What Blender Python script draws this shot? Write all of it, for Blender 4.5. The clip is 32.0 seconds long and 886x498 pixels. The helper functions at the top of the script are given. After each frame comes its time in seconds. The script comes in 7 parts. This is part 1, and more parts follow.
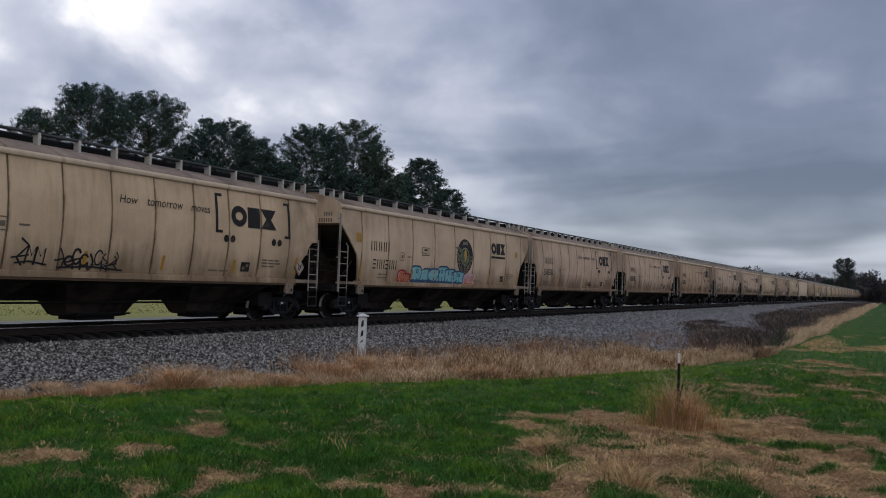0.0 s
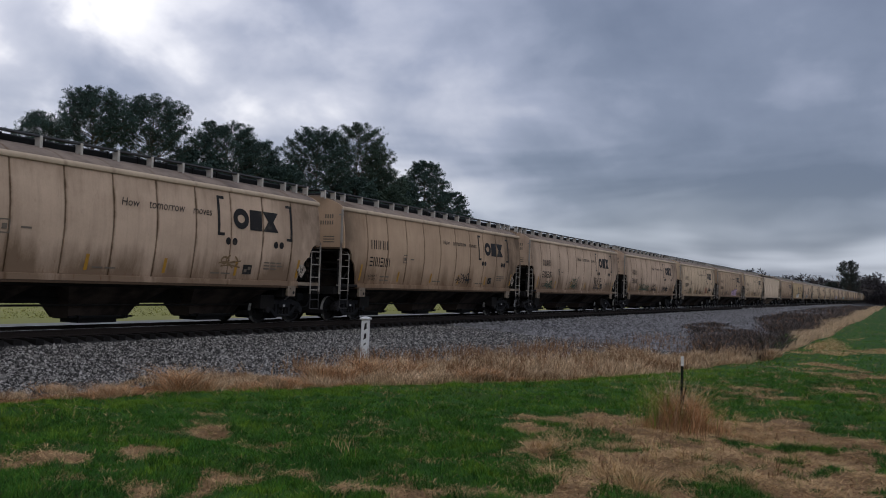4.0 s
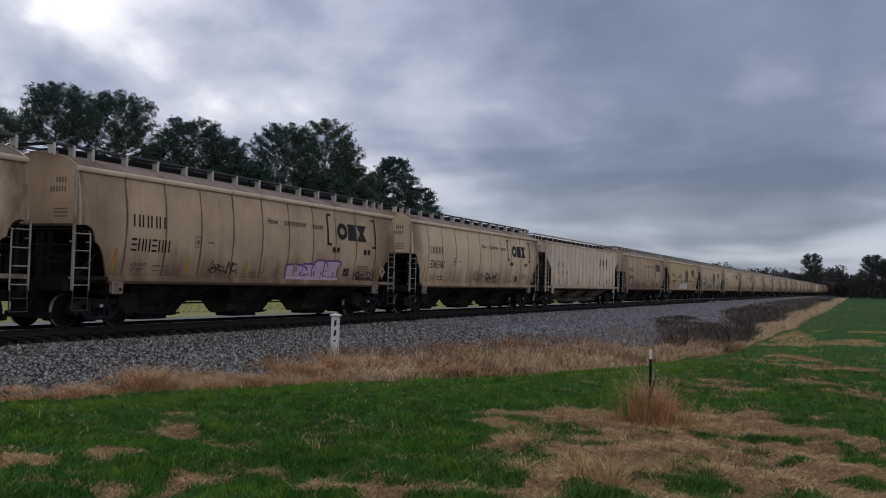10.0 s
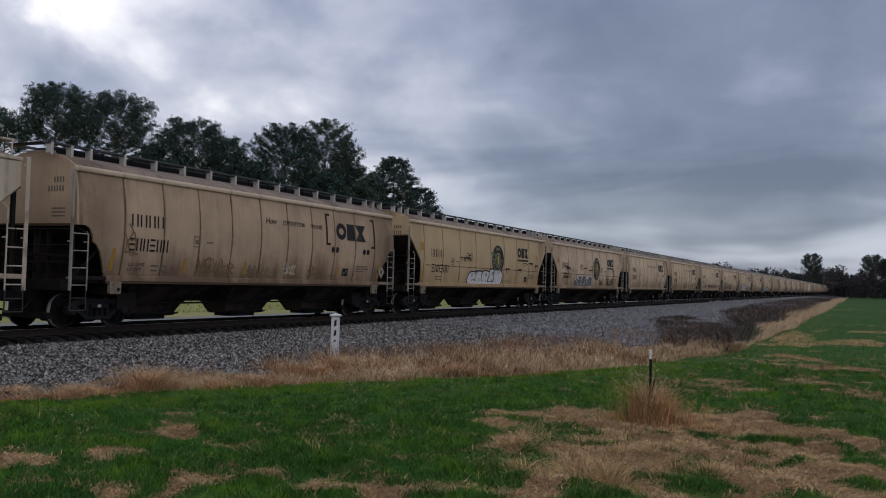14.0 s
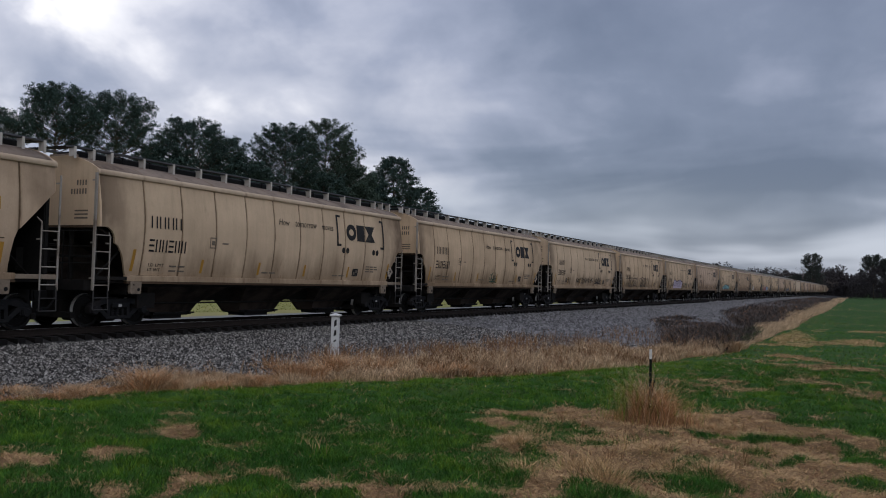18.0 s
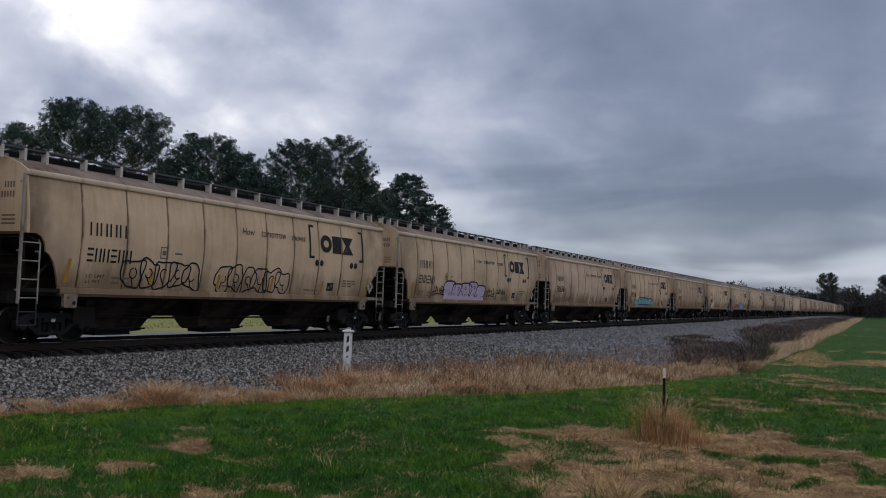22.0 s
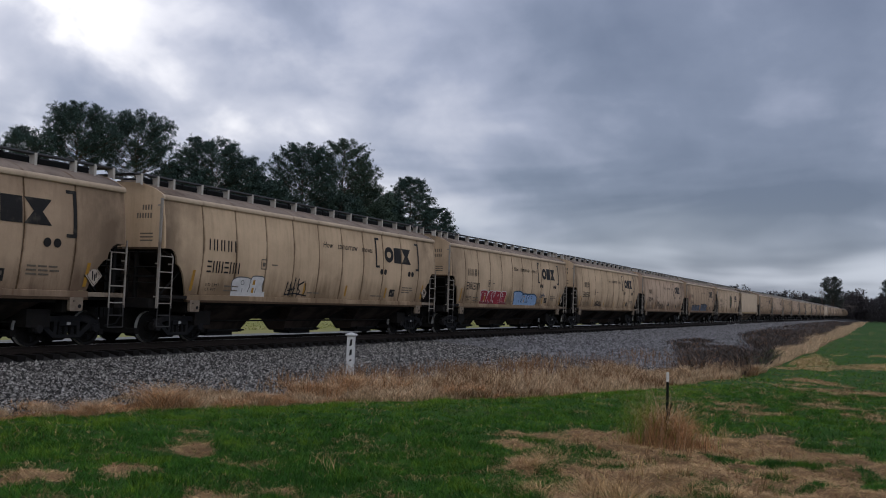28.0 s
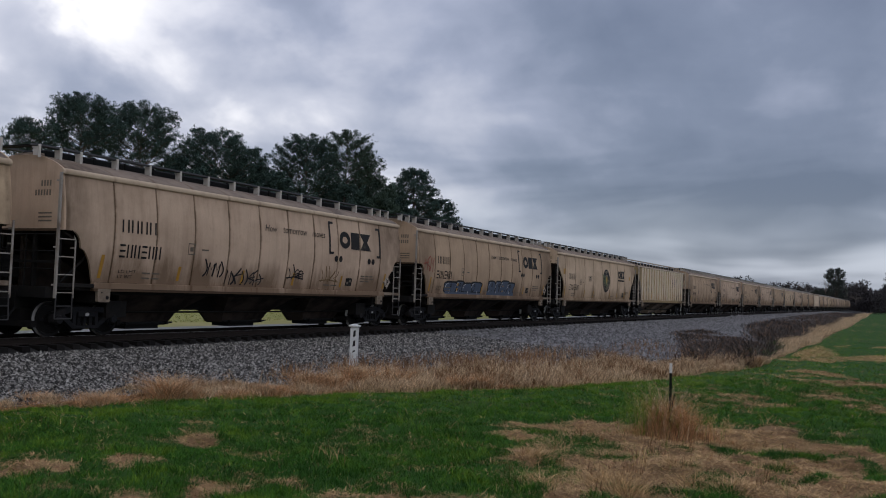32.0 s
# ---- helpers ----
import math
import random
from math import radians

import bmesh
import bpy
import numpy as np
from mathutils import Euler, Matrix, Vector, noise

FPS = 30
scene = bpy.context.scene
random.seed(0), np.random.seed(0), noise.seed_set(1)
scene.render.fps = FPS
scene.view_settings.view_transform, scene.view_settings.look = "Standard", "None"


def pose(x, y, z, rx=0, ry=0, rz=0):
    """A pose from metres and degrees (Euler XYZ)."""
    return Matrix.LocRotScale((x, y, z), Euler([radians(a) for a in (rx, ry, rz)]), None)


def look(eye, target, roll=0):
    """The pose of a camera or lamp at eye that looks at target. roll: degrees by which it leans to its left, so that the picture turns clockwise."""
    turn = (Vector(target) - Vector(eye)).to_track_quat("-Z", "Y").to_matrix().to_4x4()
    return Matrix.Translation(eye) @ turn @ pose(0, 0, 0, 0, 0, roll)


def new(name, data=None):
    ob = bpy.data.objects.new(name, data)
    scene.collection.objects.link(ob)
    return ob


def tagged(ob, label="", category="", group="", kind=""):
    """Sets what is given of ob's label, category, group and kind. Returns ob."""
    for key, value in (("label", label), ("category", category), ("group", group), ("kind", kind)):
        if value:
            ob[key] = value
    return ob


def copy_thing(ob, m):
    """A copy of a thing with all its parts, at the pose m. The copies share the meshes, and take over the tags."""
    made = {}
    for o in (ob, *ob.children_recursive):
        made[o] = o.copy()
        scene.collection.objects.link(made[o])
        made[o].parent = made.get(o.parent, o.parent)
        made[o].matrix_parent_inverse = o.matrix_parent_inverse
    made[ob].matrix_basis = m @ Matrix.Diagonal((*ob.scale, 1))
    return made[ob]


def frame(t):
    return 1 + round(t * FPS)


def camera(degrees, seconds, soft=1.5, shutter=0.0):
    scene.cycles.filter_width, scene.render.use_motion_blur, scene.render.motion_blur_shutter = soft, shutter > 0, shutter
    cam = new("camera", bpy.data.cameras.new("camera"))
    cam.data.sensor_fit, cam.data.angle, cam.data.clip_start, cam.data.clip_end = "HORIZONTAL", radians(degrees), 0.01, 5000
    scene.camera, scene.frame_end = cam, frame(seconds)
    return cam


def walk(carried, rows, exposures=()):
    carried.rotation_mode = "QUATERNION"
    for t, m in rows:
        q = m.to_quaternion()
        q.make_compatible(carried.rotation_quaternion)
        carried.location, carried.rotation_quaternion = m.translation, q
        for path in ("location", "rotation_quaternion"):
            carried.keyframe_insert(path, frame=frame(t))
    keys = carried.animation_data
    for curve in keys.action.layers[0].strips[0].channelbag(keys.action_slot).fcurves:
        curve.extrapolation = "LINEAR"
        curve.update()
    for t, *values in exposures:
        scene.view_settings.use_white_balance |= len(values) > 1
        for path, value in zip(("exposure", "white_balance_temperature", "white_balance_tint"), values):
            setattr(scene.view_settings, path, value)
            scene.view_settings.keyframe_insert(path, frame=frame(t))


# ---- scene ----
# ---- plan ----
# x runs along the track (the train rolls towards -x), y away from the camera, z up.
RAIL = 0.75          # top of rail
EYE = (0.0, 0.0, 2.264)
YC = 20.15           # track centre line
SECONDS = 32.0

# ---- camera ----
VIEWS = [
    (0.0, 62.548, 2.14, 2.045), (1.0, 62.493, 2.17, 2.045), (2.0, 62.439, 2.195, 2.05), (3.0, 62.386, 2.24, 2.045),
    (3.5, 62.37, 2.275, 2.045), (5.5, 62.29, 2.38, 2.048), (6.0, 62.276, 2.395, 2.048), (7.0, 62.25, 2.44, 2.045),
    (8.0, 62.221, 2.495, 2.05), (8.1, 62.221, 2.495, 2.05), (8.2, 64.335, 2.105, 1.537), (9.0, 64.336, 2.102, 1.537),
    (12.0, 64.334, 2.1, 1.53), (16.0, 64.331, 2.1, 1.532), (19.5, 64.33, 2.09, 1.53), (20.0, 64.345, 2.075, 1.52),
    (20.1, 63.49, 3.08, 1.977), (21.0, 63.472, 3.105, 1.977), (22.0, 63.444, 3.155, 1.98), (23.0, 63.42, 3.205, 1.985),
    (24.0, 63.392, 3.247, 1.985), (25.0, 63.355, 3.29, 1.99), (25.5, 63.33, 3.314, 1.995), (27.5, 63.254, 3.372, 2.03),
    (28.0, 63.231, 3.378, 2.03), (28.5, 63.212, 3.388, 2.02), (29.0, 63.188, 3.395, 2.0), (29.3, 63.17, 3.345, 1.99),
    (29.5, 63.153, 3.27, 1.99), (30.0, 63.13, 3.11, 1.985), (30.5, 63.122, 3.04, 2.0), (31.0, 63.1, 2.948, 2.015),
    (31.5, 63.068, 2.86, 2.04), (32.0, 63.038, 2.801, 2.05),
]


def view(yaw, tilt, lean):
    a, b = radians(yaw), radians(tilt)
    way = Vector((math.sin(a) * math.cos(b), math.cos(a) * math.cos(b), math.sin(b)))
    return look(Vector(EYE), Vector(EYE) + way * 10, lean)


cam = camera(53.36, SECONDS, soft=1.0)
walk(cam, [(t, view(a, b, c)) for t, a, b, c in VIEWS], [(0.0, 0.0), (32.0, 0.0)])

# ---- sky and light ----
SUN_AZ, SUN_EL = radians(226), radians(42)      # behind the clouds, over the camera's shoulder


def node(nt, kind, **values):
    n = nt.nodes.new(kind)
    for key, value in values.items():
        if key == "op":
            n.operation = value
        else:
            n.inputs[key.replace("_", " ")].default_value = value
    return n


def math_node(nt, op, a, b=None, clamp=False):
    n = nt.nodes.new("ShaderNodeMath")
    n.operation, n.use_clamp = op, clamp
    for i, v in enumerate((a, b)):
        if v is None:
            continue
        if isinstance(v, (int, float)):
            n.inputs[i].default_value = v
        else:
            nt.links.new(v, n.inputs[i])
    return n.outputs[0]


def ramp(nt, value, stops, smooth=False):
    n = nt.nodes.new("ShaderNodeValToRGB")
    cr = n.color_ramp
    cr.interpolation = "EASE" if smooth else "LINEAR"
    while len(cr.elements) < len(stops):
        cr.elements.new(0.5)
    for e, (p, c) in zip(cr.elements, stops):
        e.position = p
        e.color = (*c, 1) if len(c) == 3 else c
    nt.links.new(value, n.inputs[0])
    return n.outputs[0]


def mix(nt, factor, a, b, mode="MIX"):
    n = nt.nodes.new("ShaderNodeMix")
    n.data_type, n.blend_type = "RGBA", mode
    for i, v in ((0, factor), (6, a), (7, b)):
        if isinstance(v, (int, float)):
            n.inputs[i].default_value = v
        elif isinstance(v, tuple):
            n.inputs[i].default_value = (*v, 1)
        else:
            nt.links.new(v, n.inputs[i])
    return n.outputs[2]


def make_sky():
    world = bpy.data.worlds.new("overcast_sky")
    world.use_nodes = True
    scene.world = world
    nt = world.node_tree
    nt.nodes.clear()
    out = nt.nodes.new("ShaderNodeOutputWorld")
    bg = nt.nodes.new("ShaderNodeBackground")
    nt.links.new(bg.outputs[0], out.inputs[0])
    sky = nt.nodes.new("ShaderNodeTexSky")
    sky.sky_type, sky.sun_disc = "NISHITA", False
    sky.sun_elevation, sky.sun_rotation = SUN_EL, SUN_AZ
    co = nt.nodes.new("ShaderNodeTexCoord")
    sep = nt.nodes.new("ShaderNodeSeparateXYZ")
    nt.links.new(co.outputs["Generated"], sep.inputs[0])
    x, y, z = sep.outputs
    zz = math_node(nt, "MAXIMUM", z, 0.0)
    # a flat cloud layer seen in perspective
    den = math_node(nt, "ADD", zz, 0.60)
    u, v = math_node(nt, "DIVIDE", x, den), math_node(nt, "DIVIDE", y, den)
    com = nt.nodes.new("ShaderNodeCombineXYZ")
    nt.links.new(u, com.inputs[0]), nt.links.new(v, com.inputs[1])
    com.inputs[2].default_value = 3.7

    def cloud(scale, detail, rough, warp, seed):
        m = nt.nodes.new("ShaderNodeMapping")
        m.inputs["Location"].default_value = (seed, seed * 1.7, seed * 0.3)
        nt.links.new(com.outputs[0], m.inputs[0])
        n = node(nt, "ShaderNodeTexNoise", Scale=scale, Detail=detail, Roughness=rough, Distortion=warp)
        nt.links.new(m.outputs[0], n.inputs["Vector"])
        return n.outputs["Fac"]

    big, fine = cloud(2.5, 2.5, 0.5, 0.15, 2.3), cloud(6.2, 5.0, 0.5, 0.15, 7.1)
    tone = math_node(nt, "ADD", math_node(nt, "ADD", math_node(nt, "MULTIPLY", big, 0.38), math_node(nt, "MULTIPLY", fine, 0.34)), 0.16)
    # thinner cloud where the light breaks through, north-east of the track
    dot = nt.nodes.new("ShaderNodeVectorMath")
    dot.operation = "DOT_PRODUCT"
    nt.links.new(co.outputs["Generated"], dot.inputs[0])
    dot.inputs[1].default_value = Vector((math.sin(radians(29)), math.cos(radians(29)), 0.40)).normalized()
    thin = ramp(nt, dot.outputs["Value"], [(0.83, (0, 0, 0)), (0.93, (0.40, 0.40, 0.40)), (1.0, (1, 1, 1))], True)
    lumps = ramp(nt, fine, [(0.40, (0.70, 0.70, 0.70)), (0.64, (1, 1, 1))], True)
    tone = math_node(nt, "ADD", tone, math_node(nt, "MULTIPLY", math_node(nt, "MULTIPLY", thin, lumps), 0.275))
    gap = ramp(nt, dot.outputs["Value"], [(0.955, (0, 0, 0)), (0.995, (1, 1, 1))], True)
    tone = math_node(nt, "ADD", tone, math_node(nt, "MULTIPLY", math_node(nt, "MULTIPLY", gap, ramp(nt, fine, [(0.45, (0, 0, 0)), (0.62, (1, 1, 1))], True)), 0.06))
    # thicker cloud towards the end of the line
    heavy = nt.nodes.new("ShaderNodeVectorMath")
    heavy.operation = "DOT_PRODUCT"
    nt.links.new(co.outputs["Generated"], heavy.inputs[0])
    heavy.inputs[1].default_value = Vector((math.sin(radians(96)), math.cos(radians(96)), 0.30)).normalized()
    thick = ramp(nt, heavy.outputs["Value"], [(0.80, (0, 0, 0)), (1.0, (1, 1, 1))], True)
    tone = math_node(nt, "SUBTRACT", tone, math_node(nt, "MULTIPLY", thick, 0.105))
    layer = nt.nodes.new("ShaderNodeMapping")
    layer.inputs["Scale"].default_value, layer.inputs["Location"].default_value = (2.2, 2.2, 11.0), (0.7, 4.1, 0.0)
    nt.links.new(co.outputs["Generated"], layer.inputs[0])
    sheets = node(nt, "ShaderNodeTexNoise", Scale=1.25, Detail=3.5, Roughness=0.52, Distortion=0.45)
    nt.links.new(layer.outputs[0], sheets.inputs["Vector"])
    lowly = ramp(nt, zz, [(0.10, (1, 1, 1)), (0.30, (0.08, 0.08, 0.08))], True)
    tone = math_node(nt, "ADD", tone, math_node(nt, "MULTIPLY", math_node(nt, "MULTIPLY", math_node(nt, "SUBTRACT", sheets.outputs["Fac"], 0.5), lowly), 0.62))
    colour = ramp(nt, tone, [(0.34, (0.145, 0.175, 0.255)), (0.46, (0.215, 0.25, 0.345)), (0.57, (0.365, 0.398, 0.515)),
                             (0.68, (0.635, 0.65, 0.75)), (0.79, (1.12, 1.10, 1.13))])
    # an overcast sky is about three times as bright overhead as at the horizon
    up = math_node(nt, "ADD", math_node(nt, "MULTIPLY", zz, 0.85), 0.74)
    com2 = nt.nodes.new("ShaderNodeCombineXYZ")
    for i in range(3):
        nt.links.new(up, com2.inputs[i])
    colour = mix(nt, 1.0, colour, com2.outputs[0], "MULTIPLY")
    # pale band low over the horizon
    low = ramp(nt, zz, [(0.0, (0.40, 0.44, 0.53)), (0.05, (0.57, 0.61, 0.705)), (0.14, (0.5, 0.54, 0.62))])
    band = ramp(nt, zz, [(0.0, (0.75, 0.75, 0.75)), (0.06, (0.8, 0.8, 0.8)), (0.13, (0, 0, 0))], True)
    colour = mix(nt, math_node(nt, "MULTIPLY", band, ramp(nt, sheets.outputs["Fac"], [(0.40, (0.12, 0.12, 0.12)), (0.62, (1, 1, 1))], True), True), colour, low)
    skyc = mix(nt, 1.0, sky.outputs[0], (0.012, 0.012, 0.012), "MULTIPLY")
    colour = mix(nt, 1.0, colour, skyc, "ADD")
    nt.links.new(colour, bg.inputs[0])
    bg.inputs[1].default_value = 1.0


make_sky()
sun = new("sun", bpy.data.lights.new("sun", "SUN"))
sun.data.energy, sun.data.angle, sun.data.color = 0.55, radians(70), (1.0, 0.96, 0.9)
sun.matrix_world = look((0, 0, 0), (-math.sin(SUN_AZ) * math.cos(SUN_EL), -math.cos(SUN_AZ) * math.cos(SUN_EL), -math.sin(SUN_EL)))


# ---- materials ----
def material(name, colour, rough=0.8, metal=0.0, grain=0.0, scale=20.0, bump=0.0, spots=None, island=0.0, random_tint=0.0, big=0.15, big_scale=1.5,
             space="Object", stretch=(1, 1, 1), gloss=0.15, spread=0.0):
    """A procedural surface: base colour with two scales of variation, optional second colour in spots, fine relief."""
    m = bpy.data.materials.new(name)
    m.use_nodes = True
    nt = m.node_tree
    bs = nt.nodes["Principled BSDF"]
    bs.inputs["Roughness"].default_value, bs.inputs["Metallic"].default_value = rough, metal
    bs.inputs["Specular IOR Level"].default_value = gloss
    co = nt.nodes.new("ShaderNodeTexCoord")
    mp = nt.nodes.new("ShaderNodeMapping")
    mp.inputs["Scale"].default_value = stretch
    if space == "World":
        geo = nt.nodes.new("ShaderNodeNewGeometry")
        nt.links.new(geo.outputs["Position"], mp.inputs[0])
    else:
        nt.links.new(co.outputs["Object"], mp.inputs[0])
    n1 = node(nt, "ShaderNodeTexNoise", Scale=scale, Detail=6.0, Roughness=0.65)
    n2 = node(nt, "ShaderNodeTexNoise", Scale=big_scale, Detail=4.0, Roughness=0.6)
    for n in (n1, n2):
        nt.links.new(mp.outputs[0], n.inputs["Vector"])
    c = (*colour, 1)
    rgb = nt.nodes.new("ShaderNodeRGB")
    rgb.outputs[0].default_value = c
    col = rgb.outputs[0]
    if spots:
        sc, lo, hi = spots
        f = ramp(nt, n2.outputs["Fac"], [(lo, (0, 0, 0)), (hi, (1, 1, 1))])
        col = mix(nt, f, col, sc)
    k = math_node(nt, "ADD", math_node(nt, "MULTIPLY", math_node(nt, "SUBTRACT", n1.outputs["Fac"], 0.5), grain * 2),
                  math_node(nt, "MULTIPLY", math_node(nt, "SUBTRACT", n2.outputs["Fac"], 0.5), big * 2))
    k = math_node(nt, "ADD", k, 1.0)
    if spread:      # pieces from near black to pale
        g = nt.nodes.new("ShaderNodeNewGeometry")
        k = math_node(nt, "MULTIPLY", k, math_node(nt, "ADD", math_node(nt, "MULTIPLY", math_node(nt, "POWER", g.outputs["Random Per Island"], spread), spread + 0.8), 0.12))
    if island:
        g = nt.nodes.new("ShaderNodeNewGeometry")
        k = math_node(nt, "MULTIPLY", k, math_node(nt, "ADD", math_node(nt, "MULTIPLY", g.outputs["Random Per Island"], island * 2), 1 - island))
    if random_tint:
        oi = nt.nodes.new("ShaderNodeObjectInfo")
        k = math_node(nt, "MULTIPLY", k, math_node(nt, "ADD", math_node(nt, "MULTIPLY", oi.outputs["Random"], random_tint * 2), 1 - random_tint))
    cc = nt.nodes.new("ShaderNodeCombineXYZ")
    for i in range(3):
        nt.links.new(k, cc.inputs[i])
    col = mix(nt, 1.0, col, cc.outputs[0], "MULTIPLY")
    nt.links.new(col, bs.inputs["Base Color"])
    if bump:
        bp = nt.nodes.new("ShaderNodeBump")
        bp.inputs["Strength"].default_value, bp.inputs["Distance"].default_value = min(1.0, bump), 0.02
        nt.links.new(n1.outputs["Fac"], bp.inputs["Height"])
        nt.links.new(bp.outputs[0], bs.inputs["Normal"])
    return m


def hopper_paint(name, colour, dirt, amount, seed=0.0, columns_of_dirt=0.18, joints=(1.65, 1.53), length=17.05, sooty=0.9, reach=2.6):
    """Weathered car paint: rain streaks running down, grime, rust near the sill, faded patches."""
    m = bpy.data.materials.new(name)
    m.use_nodes = True
    nt = m.node_tree
    bs = nt.nodes["Principled BSDF"]
    bs.inputs["Roughness"].default_value = 0.75
    bs.inputs["Specular IOR Level"].default_value = 0.08
    co = nt.nodes.new("ShaderNodeTexCoord")

    def tex(scale, stretch, detail=5.0, rough=0.6):
        mp = nt.nodes.new("ShaderNodeMapping")
        mp.inputs["Scale"].default_value = stretch
        mp.inputs["Location"].default_value = (seed, seed * 0.7, 0)
        nt.links.new(co.outputs["Object"], mp.inputs[0])
        n = node(nt, "ShaderNodeTexNoise", Scale=scale, Detail=detail, Roughness=rough)
        nt.links.new(mp.outputs[0], n.inputs["Vector"])
        return n.outputs["Fac"]

    streak, wide = tex(6.0, (1, 1, 0.05)), tex(1.1, (1, 1, 0.12))
    cloud = tex(0.55, (1, 1, 1.2))
    fine = tex(30.0, (1, 1, 0.7))
    sep = nt.nodes.new("ShaderNodeSeparateXYZ")
    nt.links.new(co.outputs["Object"], sep.inputs[0])
    f = ramp(nt, streak, [(0.50, (0, 0, 0)), (0.78, (1, 1, 1))])
    g = ramp(nt, cloud, [(0.36, (0, 0, 0)), (0.74, (1, 1, 1))])
    w = ramp(nt, wide, [(0.46, (0, 0, 0)), (0.70, (1, 1, 1))])
    # splash and rust creep up from the sill with a ragged edge
    # carried high up the side: the belly's own shading is in it too
    edge = math_node(nt, "SUBTRACT", math_node(nt, "ADD", 2.30, math_node(nt, "MULTIPLY", math_node(nt, "SUBTRACT", wide, 0.5), 2.0)), sep.outputs[2])
    splash_shade = math_node(nt, "MULTIPLY", edge, 1.05, True)
    h = math_node(nt, "ADD", math_node(nt, "MULTIPLY", f, 0.16 * amount), math_node(nt, "MULTIPLY", g, 0.35 * amount))
    h = math_node(nt, "ADD", h, math_node(nt, "MULTIPLY", w, columns_of_dirt * amount))
    h = math_node(nt, "ADD", h, math_node(nt, "MULTIPLY", splash_shade, 0.70 * amount))
    wash = math_node(nt, "ADD", math_node(nt, "SUBTRACT", sep.outputs[2], 3.62), math_node(nt, "MULTIPLY", math_node(nt, "SUBTRACT", streak, 0.45), 1.3))
    h = math_node(nt, "ADD", h, math_node(nt, "MULTIPLY", math_node(nt, "MULTIPLY", wash, 1.2, True), 0.14 * amount))
    h = math_node(nt, "ADD", h, math_node(nt, "MULTIPLY", math_node(nt, "SUBTRACT", fine, 0.5), 0.25), True)
    col = mix(nt, h, colour, dirt)
    # rust specks and runs, thicker low on the side
    speck = ramp(nt, tex(7.0, (1, 1, 0.35), 6.0, 0.7), [(0.60, (0, 0, 0)), (0.72, (1, 1, 1))])
    share = math_node(nt, "ADD", math_node(nt, "MULTIPLY", splash_shade, 0.50), 0.14 * amount, True)
    col = mix(nt, math_node(nt, "MULTIPLY", speck, share), col, (0.15, 0.068, 0.032))
    # rusty runs beside the joints of the sheets, broken up along their height
    first, pitch = joints
    u = math_node(nt, "ADD", math_node(nt, "DIVIDE", math_node(nt, "SUBTRACT", sep.outputs[0], first), pitch), 8.5)
    off = math_node(nt, "MULTIPLY", math_node(nt, "ABSOLUTE", math_node(nt, "SUBTRACT", math_node(nt, "FRACT", u, 0.0), 0.5)), pitch)
    near = math_node(nt, "MULTIPLY", math_node(nt, "SUBTRACT", 0.085, off), 14.0, True)
    broken = ramp(nt, tex(1.7, (1, 1, 0.9), 5.0, 0.65), [(0.42, (0.12, 0.12, 0.12)), (0.64, (0.9, 0.9, 0.9))])
    col = mix(nt, math_node(nt, "MULTIPLY", math_node(nt, "MULTIPLY", near, broken), 0.75 * amount), col, (0.13, 0.078, 0.045))
    # brake dust and soot thrown up at both ends, in ragged plumes
    tail = math_node(nt, "SUBTRACT", length, sep.outputs[0])
    plume = tex(0.9, (1, 1, 0.55), 5.0, 0.6)
    a = math_node(nt, "MULTIPLY", math_node(nt, "SUBTRACT", 2.0, sep.outputs[0]), 0.50, True)
    b = math_node(nt, "MULTIPLY", math_node(nt, "SUBTRACT", reach, tail), 0.50, True)
    dust = math_node(nt, "MULTIPLY", math_node(nt, "MAXIMUM", a, b), ramp(nt, plume, [(0.34, (0.15, 0.15, 0.15)), (0.62, (1, 1, 1))]))
    dust = math_node(nt, "MULTIPLY", dust, math_node(nt, "GREATER_THAN", sep.outputs[0], 0.06))
    col = mix(nt, math_node(nt, "MULTIPLY", dust, sooty), col, (0.145, 0.099, 0.066))
    nt.links.new(col, bs.inputs["Base Color"])
    bp = nt.nodes.new("ShaderNodeBump")
    bp.inputs["Strength"].default_value, bp.inputs["Distance"].default_value = 0.25, 0.03
    nt.links.new(cloud, bp.inputs["Height"])
    nt.links.new(bp.outputs[0], bs.inputs["Normal"])
    return m


CREAM = hopper_paint("cream_paint", (0.657, 0.480, 0.314), (0.240, 0.166, 0.102), 1.10, 0.0)
CREAM_WIDE = hopper_paint("cream_paint_wide_sheets", (0.663, 0.491, 0.340), (0.250, 0.172, 0.105), 1.10, 29.0, joints=(1.43, 2.02), length=18.65, sooty=0.5)
CREAM_B = hopper_paint("cream_paint_streaked", (0.654, 0.482, 0.320), (0.235, 0.165, 0.104), 1.30, 17.0)
CREAM_C = hopper_paint("cream_paint_fresh", (0.676, 0.506, 0.342), (0.260, 0.182, 0.114), 0.88, 41.0)
CREAM_PINK = hopper_paint("dull_rose_cream_paint", (0.624, 0.456, 0.329), (0.225, 0.150, 0.098), 1.23, 52.0)
CREAM_DIRTY = hopper_paint("grimy_cream_paint", (0.516, 0.368, 0.245), (0.18, 0.12, 0.08), 1.16, 63.0)
CREAM_SOOTY = hopper_paint("sooty_cream_paint", (0.532, 0.372, 0.247), (0.20, 0.125, 0.075), 1.0, 77.0, sooty=1.0, reach=4.2)
CREAM_YELLOW = hopper_paint("yellowed_cream_paint", (0.55, 0.402, 0.235), (0.31, 0.20, 0.10), 0.75, 5.0, joints=(1.43, 2.02), length=18.65, sooty=0.5)
